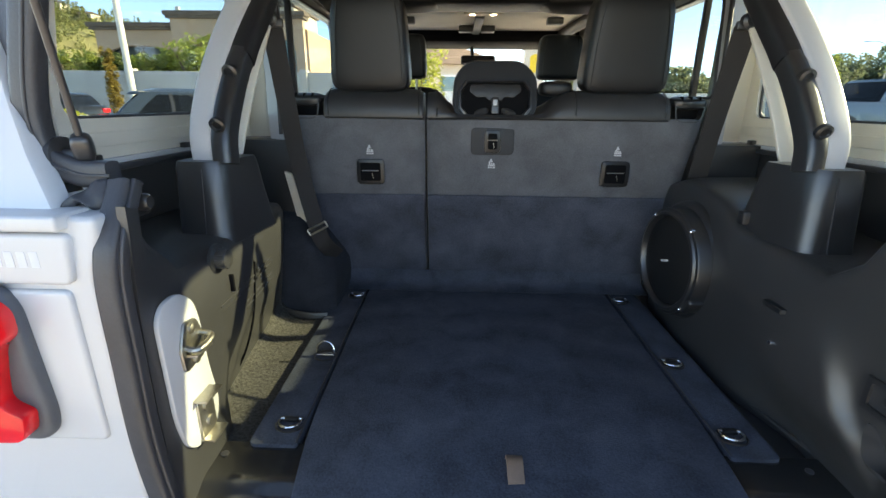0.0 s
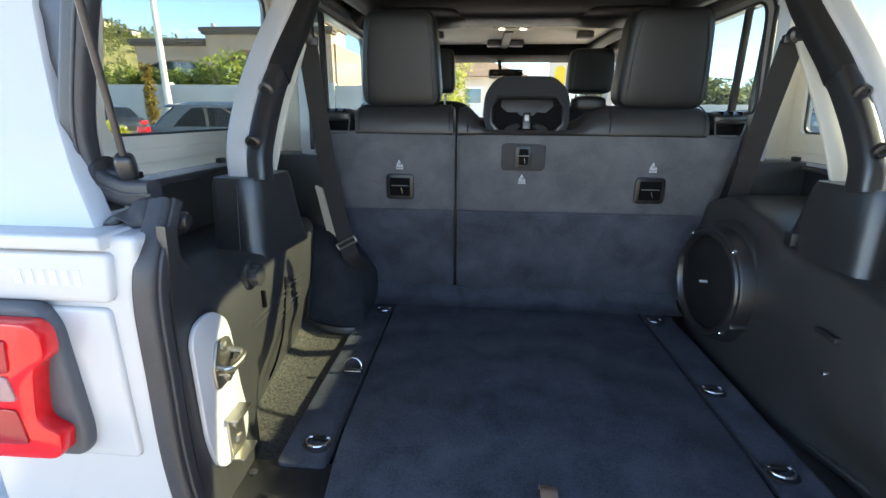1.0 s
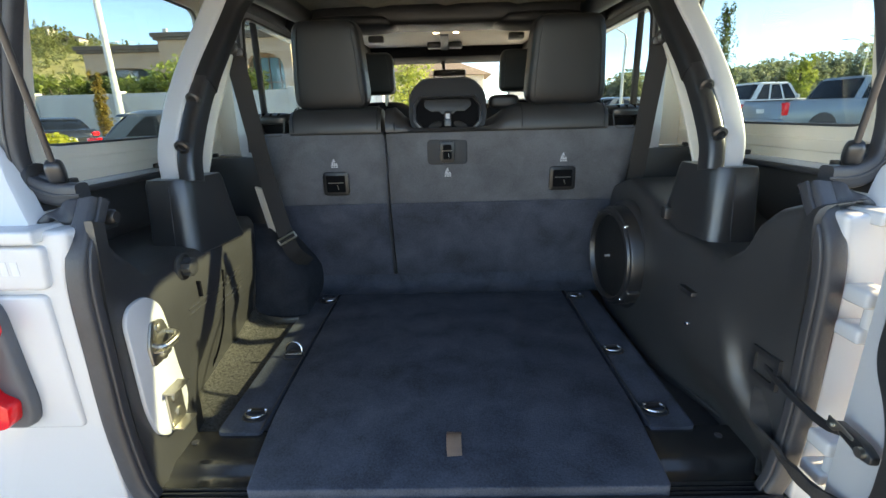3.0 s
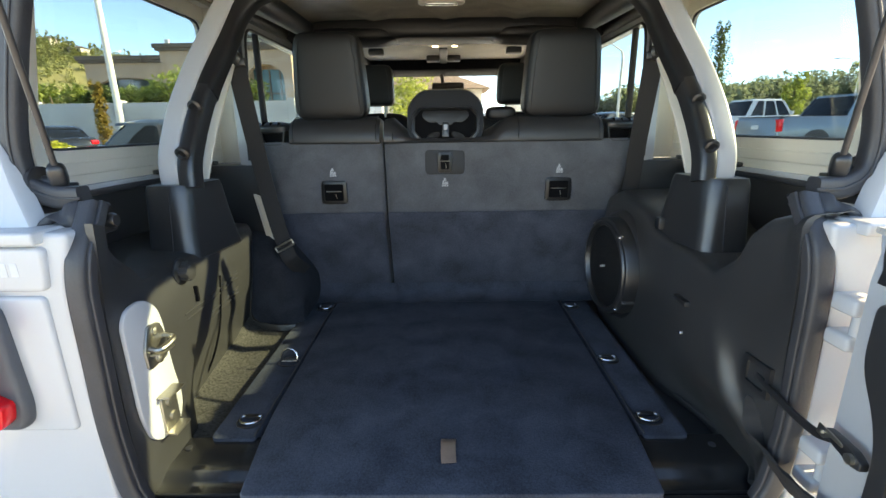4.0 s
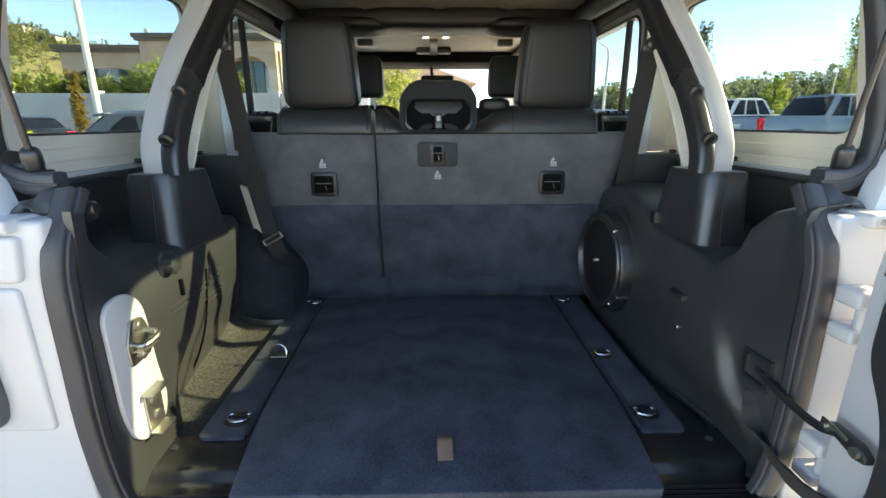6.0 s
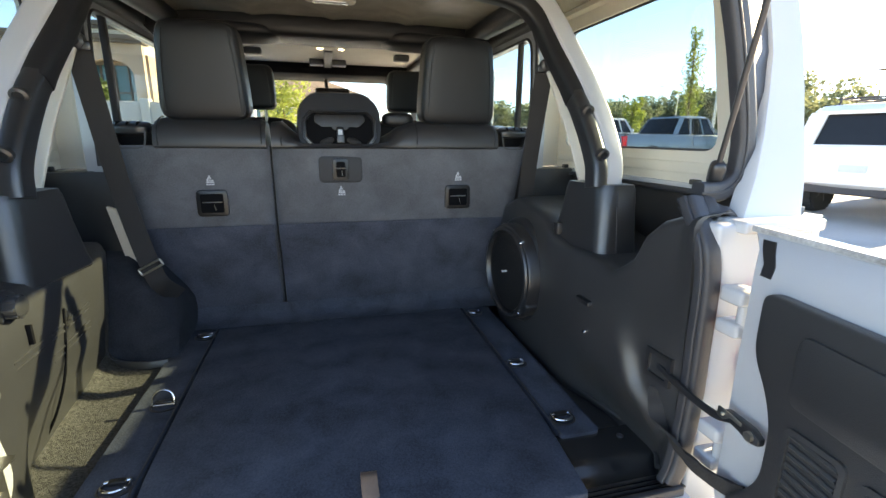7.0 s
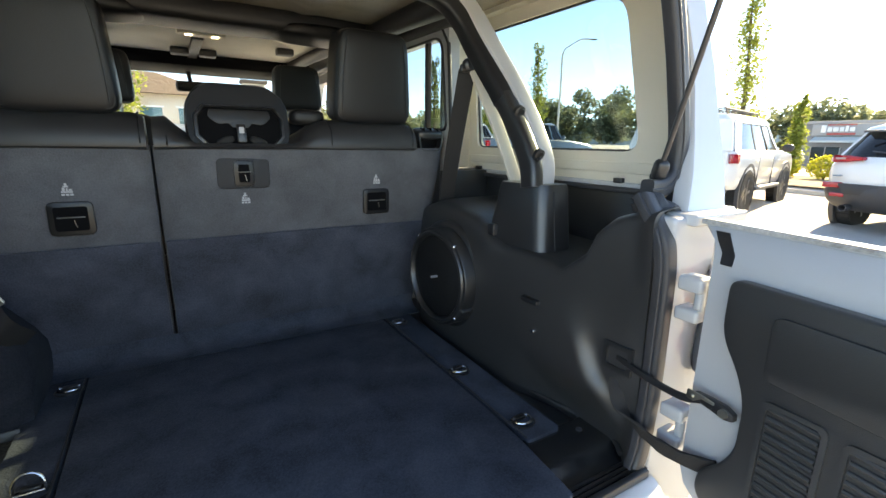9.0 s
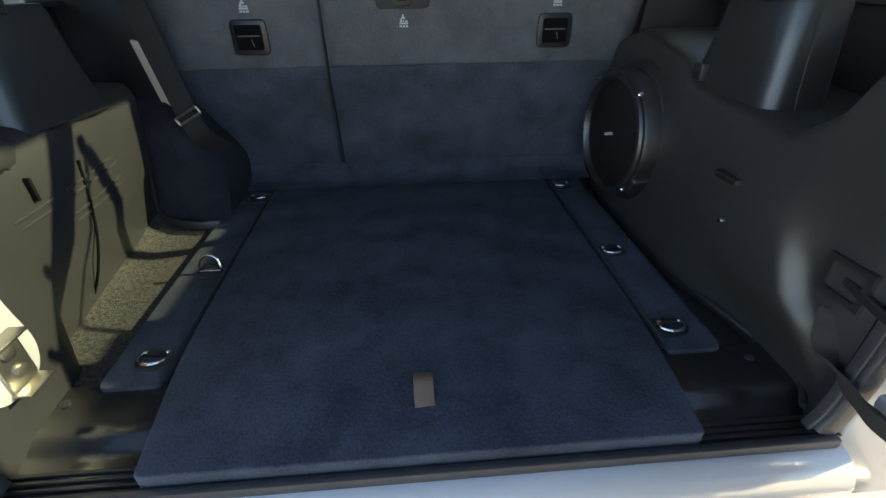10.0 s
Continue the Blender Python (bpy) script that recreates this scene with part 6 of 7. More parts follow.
def crossover(label, x, y, heading):
    """A white crossover built up of rounded level slices; its tail at (x, y)."""
    z = ground_z(x, y)
    th = radians(heading)
    v = thing("suv", (x, y, z), label, "car")
    M = Matrix.Translation((x, y, z)) @ Matrix.Rotation(th, 4, "Z")

    part("body", level_slices(M, [(.70, .0, 4.55, .90, .10), (.76, -.01, 4.55, .925, .10), (.90, -.012, 4.5, .935, .10), (.99, .0, 4.4, .93, .11), (1.045, .02, 4.2, .92, .12), (1.10, .05, 3.5, .89, .13), (1.125, .07, 3.3, .86, .14)]), PAINT_WHITE, v)
    part("lower_cladding", level_slices(M, [(.30, .25, 4.3, .82, .12), (.38, .08, 4.45, .88, .11), (.46, .0, 4.55, .915, .10), (.58, -.055, 4.58, .93, .10), (.66, -.05, 4.58, .935, .10), (.72, -.03, 4.56, .92, .10)]), CLADDING, v, "dark grey lower cladding")
    part("window_glass", level_slices(M, [(1.115, .09, 3.25, .845, .14), (1.25, .20, 3.05, .80, .14), (1.40, .33, 2.8, .75, .14), (1.53, .46, 2.6, .70, .13)]), DARKGLASS, v, "dark tinted glass")
    part("roof", level_slices(M, [(1.505, .30, 2.62, .715, .13), (1.53, .30, 2.62, .72, .13), (1.57, .34, 2.58, .70, .13), (1.63, .62, 2.4, .62, .12), (1.665, 1.0, 2.1, .48, .1)]), PAINT_WHITE, v)
    for s in (-1, 1):
        # rear corner pillar and side rail of the glass
        bm = B()
        loft(bm, [[(u + du, s * (hw + dv), h) for du, dv in ((-.11, .004), (.14, .006), (.14, -.03), (-.11, -.03))] for h, u, hw in ((1.11, .36, .85), (1.27, .50, .80), (1.40, .62, .755), (1.52, .74, .715))], m=M)
        part("pillar", bm, PAINT_WHITE, v)
        bm = B()
        loft(bm, [[(u + du, s * (hw + dv), h) for du, dv in ((-.03, .003), (.03, .003), (.03, -.03), (-.03, -.03))] for h, u, hw in ((1.11, 1.75, .85), (1.27, 1.75, .80), (1.40, 1.75, .755), (1.52, 1.75, .715))], m=M)
        part("pillar", bm, CLADDING, v)
        # slim lamp wrapping the corner
        bm = B()
        rows = [(u, s * w, zz) for u, w, zz in ((.035, .42, 1.098), (.06, .62, 1.098), (.10, .80, 1.092), (.20, .895, 1.086), (.42, .925, 1.080))]
        rings = []
        for i, (u, w, zz) in enumerate(rows):
            hh = (.022, .046, .052, .046, .012)[i]
            rings.append([(u - .022, w * 1.005, zz - hh), (u - .03, w * 1.008, zz), (u - .018, w * 1.005, zz + hh), (u + .05, w * .97, zz + hh), (u + .05, w * .97, zz - hh)])
        loft(bm, rings, m=M)
        lp = part("tail_lamp", bm, DARKRED, v, "slim red tail lamp")
        bm = B()
        box(bm, -.006, .004, -.10, .10, -.014, .014, .003, m=M @ at(.038, s * .67, 1.098, 0, 0, s * 9))
        part("lens_field", bm, CLEARLENS, lp)
        bm = B()
        box(bm, -.012, .03, -.12, .12, -.042, .042, .012, m=M @ at(-.012, s * .73, .70, 0, 0, s * 12))
        part("reflector", bm, DARKRED, v, "red bumper reflector")
        bm = B()
        box(bm, -.012, .02, -.09, .09, -.03, .03, .01, m=M @ at(-.005, s * .65, .555, 0, 0, s * 12))
        part("bumper_lamp", bm, DARKRED, v)
        bm = B()
        lathe(bm, [(.05, -.08), (.055, .10), (.045, .10), (.04, -.08)], 14, M @ at(.04, s * .52, .37, 0, -90))
        part("exhaust", bm, CLADDING, v)
        bm = B()
        pillow(bm, .1, .2, .16, .35, m=M @ at(3.0, s * 1.0, 1.15))
        part("side_mirror", bm, PAINT_WHITE, v)
        bm = B()
        tube(bm, [M @ Vector((u, s * w, h)) for u, w, h in ((.8, .55, 1.655), (1.0, .56, 1.70), (2.0, .55, 1.71), (2.3, .53, 1.66))], .018, 6)
        part("roof_rail", bm, CLADDING, v)
        for u in (.86, 3.5):
            c = M @ Vector((u, s * .79, .36))
            wheel(v, c.x, c.y, c.z, .365, .24, th, WHEEL_RIM)
            bm = B()
            lathe(bm, [(.44, -.06), (.44, .012), (.385, .016), (.385, -.06)], 28, M @ at(u, s * .925, .38, -90 * s))
            part("wheel_arch", bm, CLADDING, v)
    bm = B()
    prism(bm, roundpoly([(-.56, .57), (.56, .57), (.66, .73), (-.66, .73)], .03), "x", -.035, .02, .008, m=M)
    part("plate_recess", bm, material("recess_grey", (.03, .03, .033), .5, vary=.1, bump=.1), v)
    bm = B()
    box(bm, -.05, -.033, -.15, .15, .62, .73, .006, m=M)
    part("number_plate", bm, CLADDING, v)
    bm = B()
    box(bm, -.018, .02, -.09, .09, 1.045, 1.078, .008, m=M)
    part("badge", bm, CLADDING, v, "dark badge shape")
    for yy, w in ((.70, .10), (-.66, .16)):
        bm = B()
        box(bm, -.005, .06, yy - w / 2, yy + w / 2, .83, .85, .003, m=M)
        part("lettering_bar", bm, PAINT_SILVER, v)
    bm = B()
    tube(bm, [M @ Vector((.10, 0, 1.15)), M @ Vector((.135, .22, 1.19)), M @ Vector((.17, .40, 1.21))], .012, 6)
    part("rear_wiper", bm, CLADDING, v)
    bm = B()
    box(bm, .27, .31, -.62, .62, 1.485, 1.515, .01, m=M @ at(.02, 0, 0))
    part("spoiler_lip", bm, CLADDING, v)
    return v


crossover("white SUV with dark lower cladding and red lamps", 8.45, 1.74, -8)
slice_car("suv", "white off-road SUV with roof rack and black wheels", 7.45, 4.42, 11.5, PAINT_WHITE, TRAIL, BLACKRIM, True)
car("pickup_truck", "silver-blue pickup truck with a red tail lamp", 9.75, 14.1, 3, 6.1, 2.0, 1.90, PAINT_SILVER, 1.26, (2.1, 4.15), (2.45, 3.75), (1.2, 4.75), .4, .42, bed=2.0, lamp=(1.0, .36, .28))
car("pickup_truck", "white pickup truck parked behind another truck", 10.2, 19.5, 3, 5.8, 2.0, 1.92, PAINT_WHITE, 1.26, (2.1, 4.15), (2.45, 3.75), (1.2, 4.75), .4, .42, bed=2.0, lamp=(1.0, .36, .28))
slice_car("sedan", "black sedan with red tail lamps by the wall", -13.85, 16.2, 138, PAINT_BLACK, SEDAN)
slice_car("hatchback", "slate blue hatchback with dark windows", -7.75, 9.5, 22, PAINT_BLUE, HATCH)
slice_car("sedan", "dark sedan standing near the concrete wall", -18.5, 16.8, 120, PAINT_BLUE, SEDAN)
slice_car("hatchback", "grey car parked ahead of the vehicle", 7.5, 24.0, 20, PAINT_BLUE, HATCH)
# planted strip with kerb, shrubs, boulders
bm = B()
loft(bm, [[(x, y, ground_z(x, y) + h) for x, h in ((13.4, -.05), (13.4, .10), (13.52, .13), (17.9, .13), (18.0, .10), (18.0, -.05))] for y in (-14, -8, -4, 0, 4, 6, 8, 10, 12, 14, 16, 18, 20, 24, 28, 34)])
strip = struct("planting_strip", bm, KERB, "concrete kerb round the planting strip", "kerb")
bm = B()
N = 40
for j in range(N + 1):
    for i in range(6):
        x, y = 13.6 + 4.15 * i / 5, -13.8 + 47 * j / N
        bm.verts.new((x, y, ground_z(x, y) + .16 + rng.uniform(0, .06)))
bm.verts.ensure_lookup_table()
for j in range(N):
    for i in range(5):
        a = j * 6 + i
        bm.faces.new([bm.verts[k] for k in (a, a + 1, a + 7, a + 6)])
part("mulch", bm, MULCH, strip, "brown mulch bed")
for x, y, r in ((16.9, 6.5, .42), (17.0, 5.5, .5), (15.7, 9.3, .35), (16.8, 3.9, .45), (16.1, 11.5, .5), (16.3, 1.0, .5), (16.4, -2.0, .5)):
    z = ground_z(x, y) + .16
    sh = thing("shrub", (x, y, z), "yellow-green rounded shrub in the planting strip", "shrub", "strip shrubs")
    bm = B()
    for a in range(7):
        tube(bm, [(x, y, z), (x + r * .5 * math.cos(a), y + r * .5 * math.sin(a), z + r * .8)], .012, 5)
    part("stem", bm, BARK, sh)
    bm = B()
    leaves(bm, (x, y, z + r * .75), (r, r, r * .75), 900, .06)
    leaf_part("foliage", bm, LEAF3, sh)
for i in range(12):
    x, y = 13.9 + rng.uniform(0, 1.6), rng.uniform(2, 12)
    z = ground_z(x, y) + .15
    bk = thing("boulder", (x, y, z), "grey rounded landscape boulder", "boulder", "strip boulders")
    bm = B()
    t = B()
    bmesh.ops.create_icosphere(t, subdivisions=3, radius=1)
    s = rng.uniform(.12, .28)
    off = Vector((i * 3.1, i * 1.7, 0))
    for vv in t.verts:
        vv.co *= s * (1 + .3 * noise.noise(vv.co * 1.5 + off))
        vv.co.z *= .7
    join(bm, t, at(x, y, z + s * .4))
    part("stone", bm, ROCK, bk)

tree(19.0, 9.2, 6.6, 1.15, "tall slender columnar tree in the planting strip", LEAF, True, 2400, .085)
tree(17.4, 6.55, 2.65, .46, "small slender young tree in the planting strip", LEAF, True, 1500, .075)
tree(30.5, 33.5, 9.6, 1.5, "tall slender columnar tree by the street", LEAF, True, 2200, .12)
tree(38.0, 66.0, 13.6, 2.3, "tall columnar poplar beyond the car park", LEAF2, True, 2200, .2)
tree(18.8, 25.0, 3.2, .8, "young rounded tree beyond the parked cars", LEAF, False, 1500, .1)
tree(-2.6, 31, 4.2, 1.8, "bright green rounded tree ahead of the windscreen", LEAF, False, 2400, .13)

# street lamps and a utility pole
def street_lamp(x, y, h, reach, az, label, r=.07):
    z = ground_z(x, y)
    lp = thing("street_lamp", (x, y, z), label, "street lamp")
    d = Vector((math.cos(az), math.sin(az), 0))
    bm = B()
    p = [Vector((x, y, z)), Vector((x, y, z + h * .6)), Vector((x, y, z + h * .88))]
    if reach:
        p += [Vector((x, y, z + h * .95)) + d * reach * .25, Vector((x, y, z + h)) + d * reach * .6, Vector((x, y, z + h)) + d * reach]
    path = smooth_path(p, 5)
    loft(bm, [[q + Vector((c * (1 - .5 * i / len(path)), s * (1 - .5 * i / len(path)), 0)) if (not reach or i < len(path) * .5) else q + Vector((0, 0, s * .6)) + Vector((-d.y, d.x, 0)) * c * .6 for c, s in circle(r, 10)] for i, q in enumerate(path)])
    part("pole", bm, POLE, lp)
    if reach:
        bm = B()
        e = path[-1]
        pillow(bm, .55, .22, .09, .35, m=Matrix.Translation(e) @ Matrix.Rotation(az, 4, "Z"))
        part("lamp_head", bm, CLADDING, lp)
    else:
        bm = B()
        box(bm, x - .2, x + .2, y - .2, y + .2, z, z + .35, .04)
        part("base", bm, KERB, lp, "concrete base")
        bm = B()
        pillow(bm, .6, .3, .1, .35, m=at(x + .3, y, z + h))
        part("lamp_head", bm, CLADDING, lp)
    return lp


street_lamp(-8.16, 11.0, 7.5, 0, 0, "tall pale square-topped car park lamp post", .085)
street_lamp(26.5, 26.5, 8.4, 2.2, radians(-35), "slender grey street lamp with a curved arm", .09)
street_lamp(44, 50.5, 6.6, 2.2, radians(160), "far street lamp with a curved arm", .08)
street_lamp(7.0, 18.5, 4.2, 1.2, radians(180), "grey street lamp seen through the side window", .06)
up = thing("utility_pole", (45, 28, ground_z(45, 28)), "wooden utility pole beyond the trees", "utility pole")
bm = B()
tube(bm, [(45, 28, .9), (45, 28, 8.0)], .16, 8, up=(1, 0, 0))
part("pole", bm, BARK, up)
bm = B()
box(bm, 44.9, 45.1, 26.9, 29.1, 7.2, 7.35, .02)
part("cross_arm", bm, BARK, up)

# concrete wall with piers on the left
bm = B()
for i in range(14):
    x0 = -62 + i * 4.2
    box(bm, x0, x0 + 4.17, 22.0, 22.3, .2, 2.83, .03)
cw = struct("concrete_wall", bm, CONCRETE, "long grey concrete boundary wall", "wall")
for i in range(15):
    bm = B()
    box(bm, -62.2 + i * 4.2, -61.85 + i * 4.2, 21.9, 22.4, .2, 2.95, .03)
    part("pier", bm, CONCRETE, cw)
bm = B()
box(bm, -3, 24, 40, 40.3, .5, 2.5, .03)
struct("boundary_wall", bm, material("white_wall", (.6, .6, .58), .8, vary=.06, scale=.4, grain=20, bump=.2), "white boundary wall ahead of the car", "wall")

# shrubs above the wall
k = 0
for x, y, r, mt in ((-34, 25, 2.2, LEAF2), (-30, 24.6, 1.8, LEAF), (-26.5, 25, 2.1, LEAF), (-23.2, 24.5, 1.7, LEAF), (-20.6, 24.6, 1.5, LEAF), (-18.3, 25, 1.35, LEAF2), (-16.2, 24.6, 1.3, LEAF), (-13.7, 24.8, 2.1, LEAF), (-11.2, 25, 1.6, LEAF2), (-42, 26, 3, LEAF2)):
    b = thing("bush", (x, y, .5), "dense sunlit green bush behind the wall", "bush", "bushes behind the wall")
    bm = B()
    for a in range(9):
        ex = (x + r * .6 * math.cos(a * 2.4), y + r * .6 * math.sin(a * 2.4), .5 + 1.8 + r * .7 * rng.uniform(.5, 1.2))
        tube(bm, [(x, y, .5), ((x + ex[0]) / 2, (y + ex[1]) / 2, 1.8), ex], .05, 6)
    part("stem", bm, BARK, b)
    bm = B()
    for a in range(10):
        q = (x + r * .7 * rng.uniform(-1, 1), y + r * .6 * rng.uniform(-1, 1), .5 + 2.2 + r * rng.uniform(-.75, .62))
        leaves(bm, q, (r * .5, r * .5, r * .42), 260, .15)
    leaf_part("foliage", bm, mt, b)
tree(-15.6, 20.4, 3.3, .5, "small yellowing ornamental tree before the wall", LEAF4, True, 1300, .09)
sh = thing("shrub", (-12.2, 13.6, ground_z(-12.2, 13.6)), "yellow-green ornamental grass by the cars", "shrub")
bm = B()
leaves(bm, (-12.2, 13.4, .75), (.75, .75, .5), 1200, .1)
leaf_part("foliage", bm, LEAF3, sh)

# tan building with arches
def arched_wall(bm, x0, x1, z0, z1, y0, y1, arches):
    """A wall along x with arched openings: (centre, half width, foot, spring height, rise)."""
    pts_top = []
    t = B()
    xs = [x0]
    for c, hwid, foot, spring, rise in arches:
        n = 10
        if foot > z0 + .01:
            box(bm, c - hwid, c + hwid, y0, y1, z0, foot)
        prev = x0 if not pts_top else pts_top[-1]
        box(bm, prev, c - hwid, y0, y1, z0, z1)
        for i in range(n):
            a0, a1 = math.pi * i / n, math.pi * (i + 1) / n
            xa, xb = c - hwid * math.cos(a0), c - hwid * math.cos(a1)
            za, zb2 = spring + rise * math.sin(a0), spring + rise * math.sin(a1)
            q = B()
            vv = [q.verts.new(p) for p in ((xa, y0, za), (xb, y0, zb2), (xb, y0, z1), (xa, y0, z1), (xa, y1, za), (xb, y1, zb2), (xb, y1, z1), (xa, y1, z1))]
            for f in ((0, 1, 2, 3), (5, 4, 7, 6), (0, 4, 5, 1), (3, 2, 6, 7)):
                q.faces.new([vv[j] for j in f])
            join(bm, q)
        pts_top.append(c + hwid)
    box(bm, pts_top[-1], x1, y0, y1, z0, z1)
    t.free()


bld = thing("commercial_building", (-21, 40, .8), "tan stucco building with wide arches and dark cornice", "building")
bm = B()
arched_wall(bm, -29.2, -22.6, .8, 7.0, 38, 38.4, ((-25.8, 2.9, .8, 4.75, .95),))
part("wall", bm, STUCCO, bld)
bm = B()
arched_wall(bm, -22.6, -12.2, .8, 7.75, 37.4, 37.9, ((-19.2, 1.9, .8, 5.2, 1.2), (-14.4, 1.5, .8, 5.4, 1.1)))
part("wall", bm, STUCCO, bld)
bm = B()
box(bm, -29.2, -12.2, 38.5, 48, .8, 7.0)
part("hall", bm, STUCCO, bld)
bm = B()
box(bm, -16.9, -13.0, 38.0, 44, 6.9, 8.7)
part("tower", bm, STUCCO2, bld)
for x0, x1, y0, y1, z in ((-29.6, -22.4, 37.6, 38.9, 7.0), (-22.9, -11.9, 37.0, 38.4, 7.75), (-17.2, -12.7, 37.7, 44.3, 8.7)):
    bm = B()
    box(bm, x0, x1, y0, y1, z, z + .32, .05)
    box(bm, x0 + .12, x1 - .12, y0 + .12, y1, z - .2, z, .03)
    part("cornice", bm, ROOFING, bld, "dark moulded cornice")
for x0, x1, z0, z1, mt in ((-28.6, -23.0, .9, 5.6, HOUSEGLASS), (-20.9, -17.5, .9, 5.9, TEALGLASS), (-15.7, -13.1, .9, 6.2, TEALGLASS)):
    bm = B()
    box(bm, x0, x1, 38.42, 38.48, z0, z1)
    wn_ = part("window", bm, mt, bld, "dark glazed arch window")
    for i in range(3):
        xm = x0 + (x1 - x0) * (i + .5) / 3
        bm = B()
        box(bm, xm - .05, xm + .05, 38.34, 38.44, z0, z1)
        part("mullion", bm, ROOFING, wn_)
    bm = B()
    box(bm, x0, x1, 38.33, 38.43, z0 + 3.4, z0 + 3.5)
    part("transom", bm, ROOFING, wn_)
bm = B()
box(bm, -22.35, -22.0, 37.9, 38.1, 8.07, 8.5, .05)
part("floodlight", bm, POLE, bld, "small roof-edge floodlight")

# pale building with hipped roof and a sign column, ahead
fb = thing("house", (7, 60, 1.2), "pale stucco house with brown hipped roof and teal windows", "house")
bm = B()
box(bm, -14, 4.5, 58, 66, 1.0, 6.0, .02)
part("wall", bm, STUCCO2, fb)
bm = B()
loft(bm, [[(-15, 57, 6.0), (5.5, 57, 6.0), (5.5, 67, 6.0), (-15, 67, 6.0)], [(-9, 62, 8.6), (-.5, 62, 8.6), (-.5, 62.2, 8.6), (-9, 62.2, 8.6)]])
part("roof", bm, ROOFING, fb)
for i in range(5):
    bm = B()
    box(bm, -12.8 + i * 3.5, -10.8 + i * 3.5, 57.93, 58.05, 2.6, 4.6, .02)
    wq = part("window", bm, TEALGLASS, fb)
    bm = B()
    box(bm, -13.0 + i * 3.5, -10.6 + i * 3.5, 57.85, 57.98, 4.6, 4.8, .02)
    part("frame", bm, PAINT_WHITE, wq)
sc_ = thing("sign_column", (5.9, 38, 1.0), "beige sign column with a yellow panel", "sign")
bm = B()
box(bm, 5.15, 6.75, 38, 38.8, .8, 5.6, .04)
part("column", bm, STUCCO2, sc_)
bm = B()
box(bm, 5.0, 6.9, 37.85, 38.95, 5.6, 5.85, .04)
part("cap", bm, ROOFING, sc_)
bm = B()
prism(bm, roundpoly([(5.55, 3.9), (6.35, 3.9), (6.35, 5.1), (5.95, 5.3), (5.55, 5.1)], .1), "y", 37.95, 38.0, .01)
part("panel", bm, material("yellow_sign", (.75, .5, .03), .5, vary=.05, bump=0), sc_, "plain yellow shield panel")

# flat-roofed shop with a sign across the road
gs = ground_z(40, 12)
shop = thing("shop_building", (46, 1, gs), "low grey flat-roofed shop with a white sign", "building")
SHOPGREY = material("shop_grey", (.20, .20, .205), .7, vary=.08, scale=.4, grain=10, bump=.1)
SHOPBAND = material("shop_band", (.34, .335, .33), .7, vary=.06, scale=.4, grain=10, bump=.1)
SIGNRED = material("sign_red", (.45, .06, .05), .5, vary=.05, bump=0)
bm = B()
box(bm, 40.0, 54, -16, 15.5, gs - .3, 3.22, .04)
part("wall", bm, SHOPGREY, shop)
bm = B()
box(bm, 39.9, 54.1, -16.1, 15.6, 3.22, 3.42, .03)
part("coping", bm, SHOPBAND, shop, "pale coping along the roof edge")
bm = B()
box(bm, 39.86, 39.99, 3.5, 14.6, 2.42, 3.20, .02)
fascia = part("sign_band", bm, SHOPBAND, shop, "grey fascia panel")
for y0, y1, z0, z1 in ((13.75, 14.05, 2.62, 3.12), (13.42, 13.68, 2.68, 2.98), (13.05, 13.36, 2.68, 2.98), (12.74, 12.99, 2.68, 2.98), (12.50, 12.68, 2.68, 3.08), (12.16, 12.44, 2.68, 2.98)):
    bm = B()
    box(bm, 39.78, 39.855, y0, y1, z0, z1, .02)
    part("lettering_bar", bm, PAINT_WHITE, fascia, "white lettering bar")
for z0, z1 in ((3.10, 3.17), (2.46, 2.58)):
    bm = B()
    box(bm, 39.82, 39.857, 12.1, 13.7, z0, z1, .01)
    part("stripe", bm, SIGNRED, fascia, "red stripe beside the lettering")
bm = B()
loft(bm, [[(x, y, z) for x, z in ((39.99, 2.36), (39.2, 2.06), (39.2, 1.94), (39.99, 1.94))] for y in (2.0, 14.4)])
part("awning", bm, material("awning_pale", (.50, .56, .56), .7, vary=.08, scale=2, grain=30, bump=.1), shop, "pale sloping awning")
for i in range(5):
    y1 = 14.5 - 2.3 * i
    bm = B()
    box(bm, 39.93, 39.996, y1 - 1.75, y1, gs + .45, 1.62, .02)
    w_ = part("window", bm, HOUSEGLASS, shop)
    for y in (y1 - 1.75, y1 - .9, y1 - .05):
        bm = B()
        box(bm, 39.88, 39.925, y, y + .06, gs + .45, 1.62, .01)
        part("mullion", bm, SHOPBAND, w_)
    bm = B()
    box(bm, 39.86, 39.925, y1 - 1.78, y1 + .03, gs + .36, gs + .445, .01)
    part("sill", bm, SHOPBAND, w_)

# woods along the far side: stuff
bm = B()
r2 = random.Random(11)
for i in range(210):
    t = i / 210
    x = 104 + r2.uniform(-8, 14)
    y = -60 + 260 * t + r2.uniform(-3, 3)
    h = r2.uniform(6.0, 9.6) * (1.9 if y > 75 else 1.0)
    for k in range(5):
        leaves(bm, (x + r2.uniform(-2.5, 2.5), y + r2.uniform(-2.5, 2.5), 1.2 + h * r2.uniform(.15, .8)), (r2.uniform(1.8, 3), r2.uniform(1.8, 3), r2.uniform(1.6, 2.6)), 130, .55, r2)
woods = new("woodland", bpy.data.meshes.new("woodland"))
bm.to_mesh(woods.data)
bm.free()
woods.data.materials.append(HAZELEAF)
tagged(woods, "dark green belt of trees along the road", "woodland", kind="stuff")
bm = B()
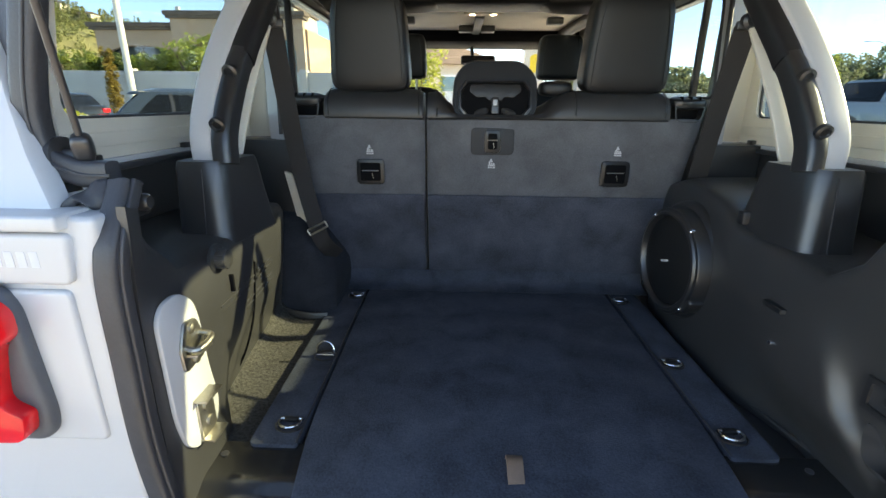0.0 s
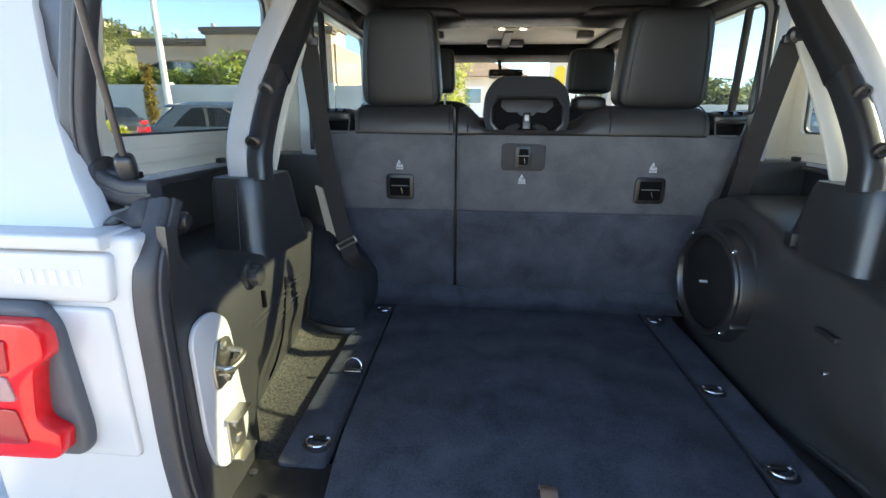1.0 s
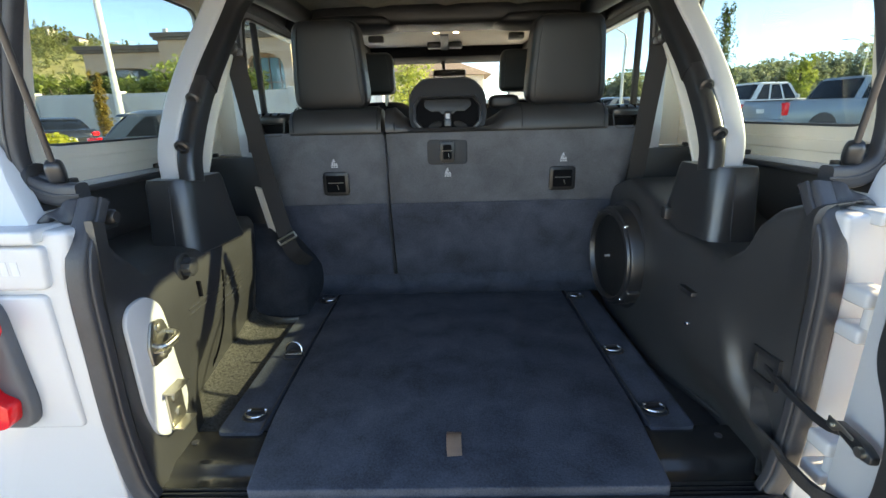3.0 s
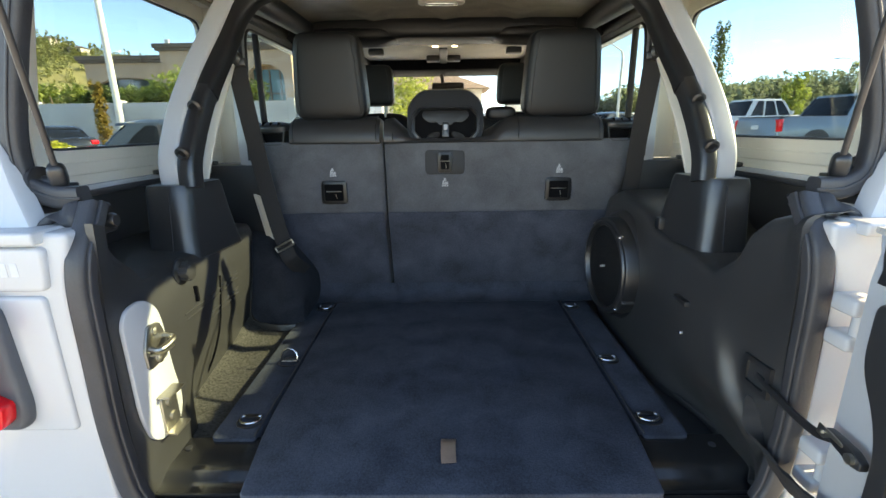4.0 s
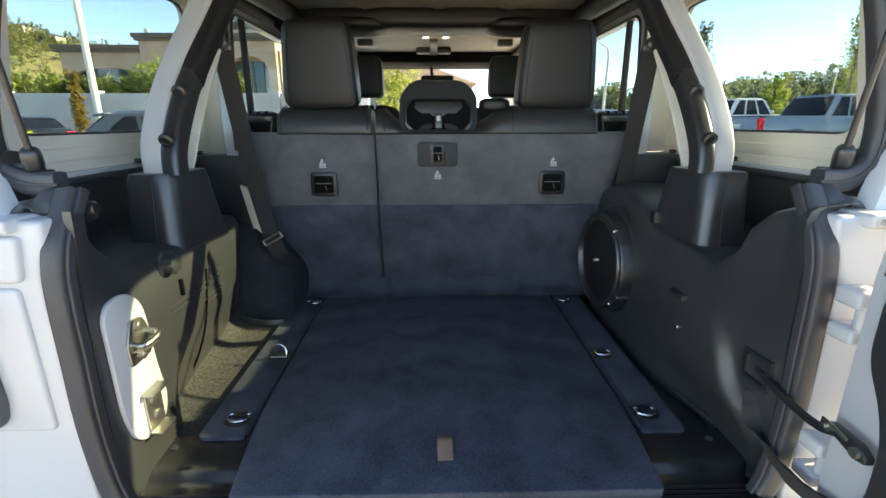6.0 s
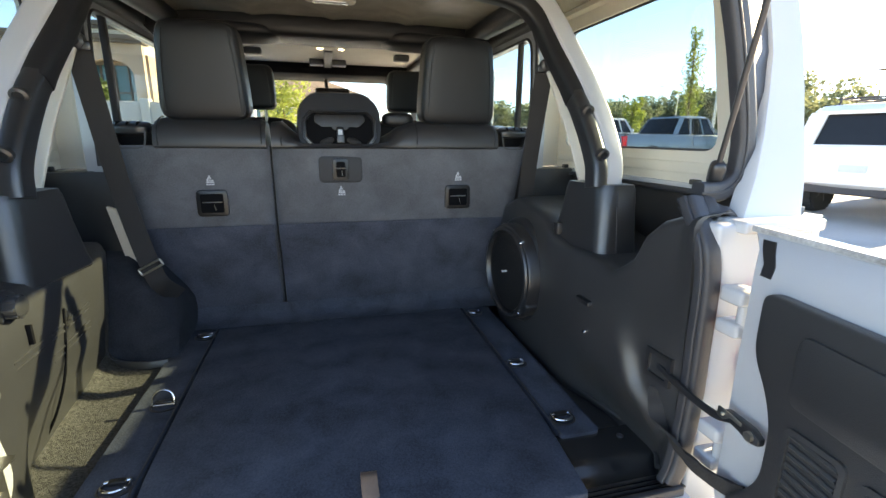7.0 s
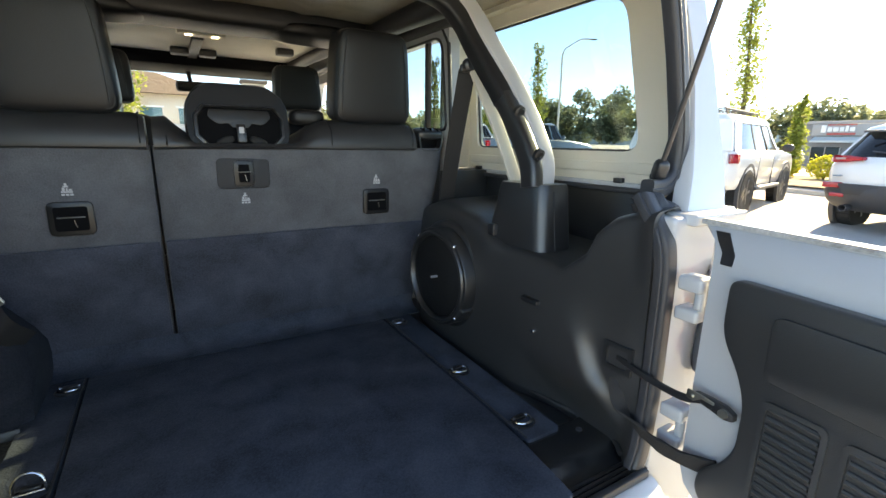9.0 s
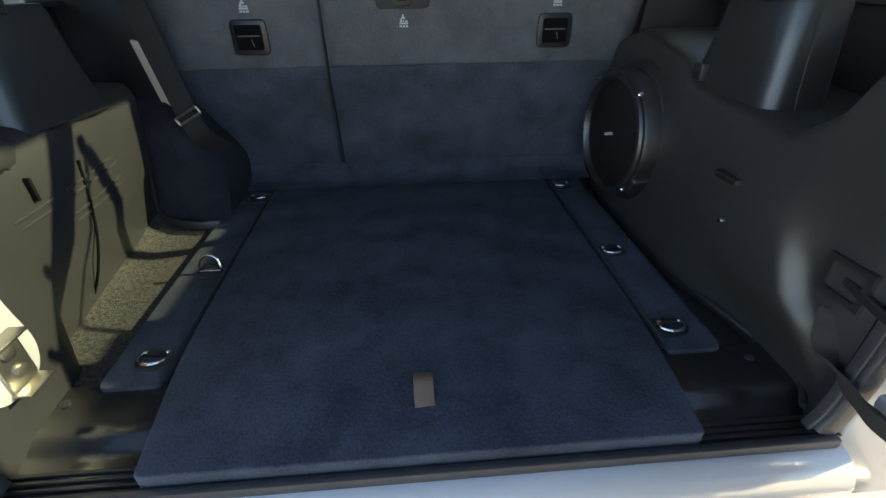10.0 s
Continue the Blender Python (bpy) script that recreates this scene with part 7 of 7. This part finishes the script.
for i in range(60):
    x, y = r2.uniform(20, 70), r2.uniform(88, 110)
    h = r2.uniform(5, 9)
    for k in range(4):
        leaves(bm, (x + r2.uniform(-2, 2), y + r2.uniform(-2, 2), 1.5 + h * r2.uniform(.15, .8)), (2.2, 2.2, 1.9), 120, .5, r2)
woods2 = new("woodland", bpy.data.meshes.new("woodland"))
bm.to_mesh(woods2.data)
bm.free()
woods2.data.materials.append(HAZELEAF)
tagged(woods2, "green trees at the far end of the car park", "woodland", kind="stuff")

# hillside with houses on the left
def hill_z(x, y):
    u = (x + 355) / 150
    v = (y - 420) / 170
    return 4 + 74 * math.exp(-u * u - v * v) + 12 * math.exp(-((x + 120) / 130) ** 2 - v * v) + 5 * noise.noise(Vector((x * .02, y * .02, 0)))


bm = B()
nx, ny = 60, 40
grid = [[bm.verts.new((x, y, hill_z(x, y) - 6)) for x in [-760 + 800 * i / nx for i in range(nx + 1)]] for y in [180 + 520 * j / ny for j in range(ny + 1)]]
for j in range(ny):
    for i in range(nx):
        bm.faces.new((grid[j][i], grid[j][i + 1], grid[j + 1][i + 1], grid[j + 1][i]))
struct("hillside", bm, HILL, "dry grass hillside above the town", "hill")
bm = B()
for i in range(3600):
    x, y = r2.uniform(-560, -60), r2.uniform(225, 430)
    if noise.noise(Vector((x * .014, y * .014, 3))) < -.2 and r2.random() < .7:
        continue
    z = hill_z(x, y) - 6
    h = r2.uniform(5, 10)
    if r2.random() < .35:
        h *= 1.5
        for k in range(5):
            w = k / 5
            leaves(bm, (x, y, z + h * (.15 + .8 * w)), (h * .24 * (1 - .8 * w), h * .24 * (1 - .8 * w), h * .14), 12, 1.1, r2)
    else:
        leaves(bm, (x, y, z + h * .35), (h * .42, h * .42, h * .42), 30, .95, r2)
woods3 = new("hill_woods", bpy.data.meshes.new("hill_woods"))
bm.to_mesh(woods3.data)
bm.free()
woods3.data.materials.append(PINE)
tagged(woods3, "scattered pines and scrub on the hillside", "woodland", kind="stuff")
for i in range(10):
    x, y = -352 + i * 25 + r2.uniform(-9, 9), 392 + r2.uniform(-14, 14)
    z = hill_z(x, y) - 5 - r2.uniform(0, 2.5)
    hz = thing("hill_house", (x, y, z), "pale hillside house with a dark roof", "house", "hillside houses")
    bm = B()
    wd = r2.uniform(5, 8.5)
    box(bm, x - wd, x + wd, y - 5, y + 5, z, z + 5)
    part("wall", bm, STUCCO2, hz)
    bm = B()
    loft(bm, [[(x - wd - 1, y - 6, z + 5), (x + wd + 1, y - 6, z + 5), (x + wd + 1, y + 6, z + 5), (x - wd - 1, y + 6, z + 5)], [(x - wd * .6, y, z + 7), (x + wd * .6, y, z + 7), (x + wd * .6, y + .2, z + 7), (x - wd * .6, y + .2, z + 7)]])
    part("roof", bm, ROOFING, hz)
    for k2 in (-1, 0, 1):
        bm = B()
        box(bm, x + k2 * wd * .6 - .9, x + k2 * wd * .6 + .9, y - 5.2, y - 4.9, z + 2.2, z + 4)
        part("window", bm, HOUSEGLASS, hz)
# hazy far ridge
bm = B()
pts = []
for i in range(61):
    a = radians(-10 + 100 * i / 60)
    pts.append((1500 * math.sin(a), 1500 * math.cos(a), 40 + 70 * abs(noise.noise(Vector((i * .11, 0, 5)))) + 10 * noise.noise(Vector((i * .5, 0, 1)))))
lo = [bm.verts.new((x, y, -5)) for x, y, z in pts]
hi = [bm.verts.new((x, y, z)) for x, y, z in pts]
bk = [bm.verts.new((x * 1.2, y * 1.2, -5)) for x, y, z in pts]
for i in range(60):
    bm.faces.new((lo[i], lo[i + 1], hi[i + 1], hi[i]))
    bm.faces.new((hi[i], hi[i + 1], bk[i + 1], bk[i]))
struct("backdrop", bm, FARHILL, "hazy blue mountain ridge far off", "backdrop")
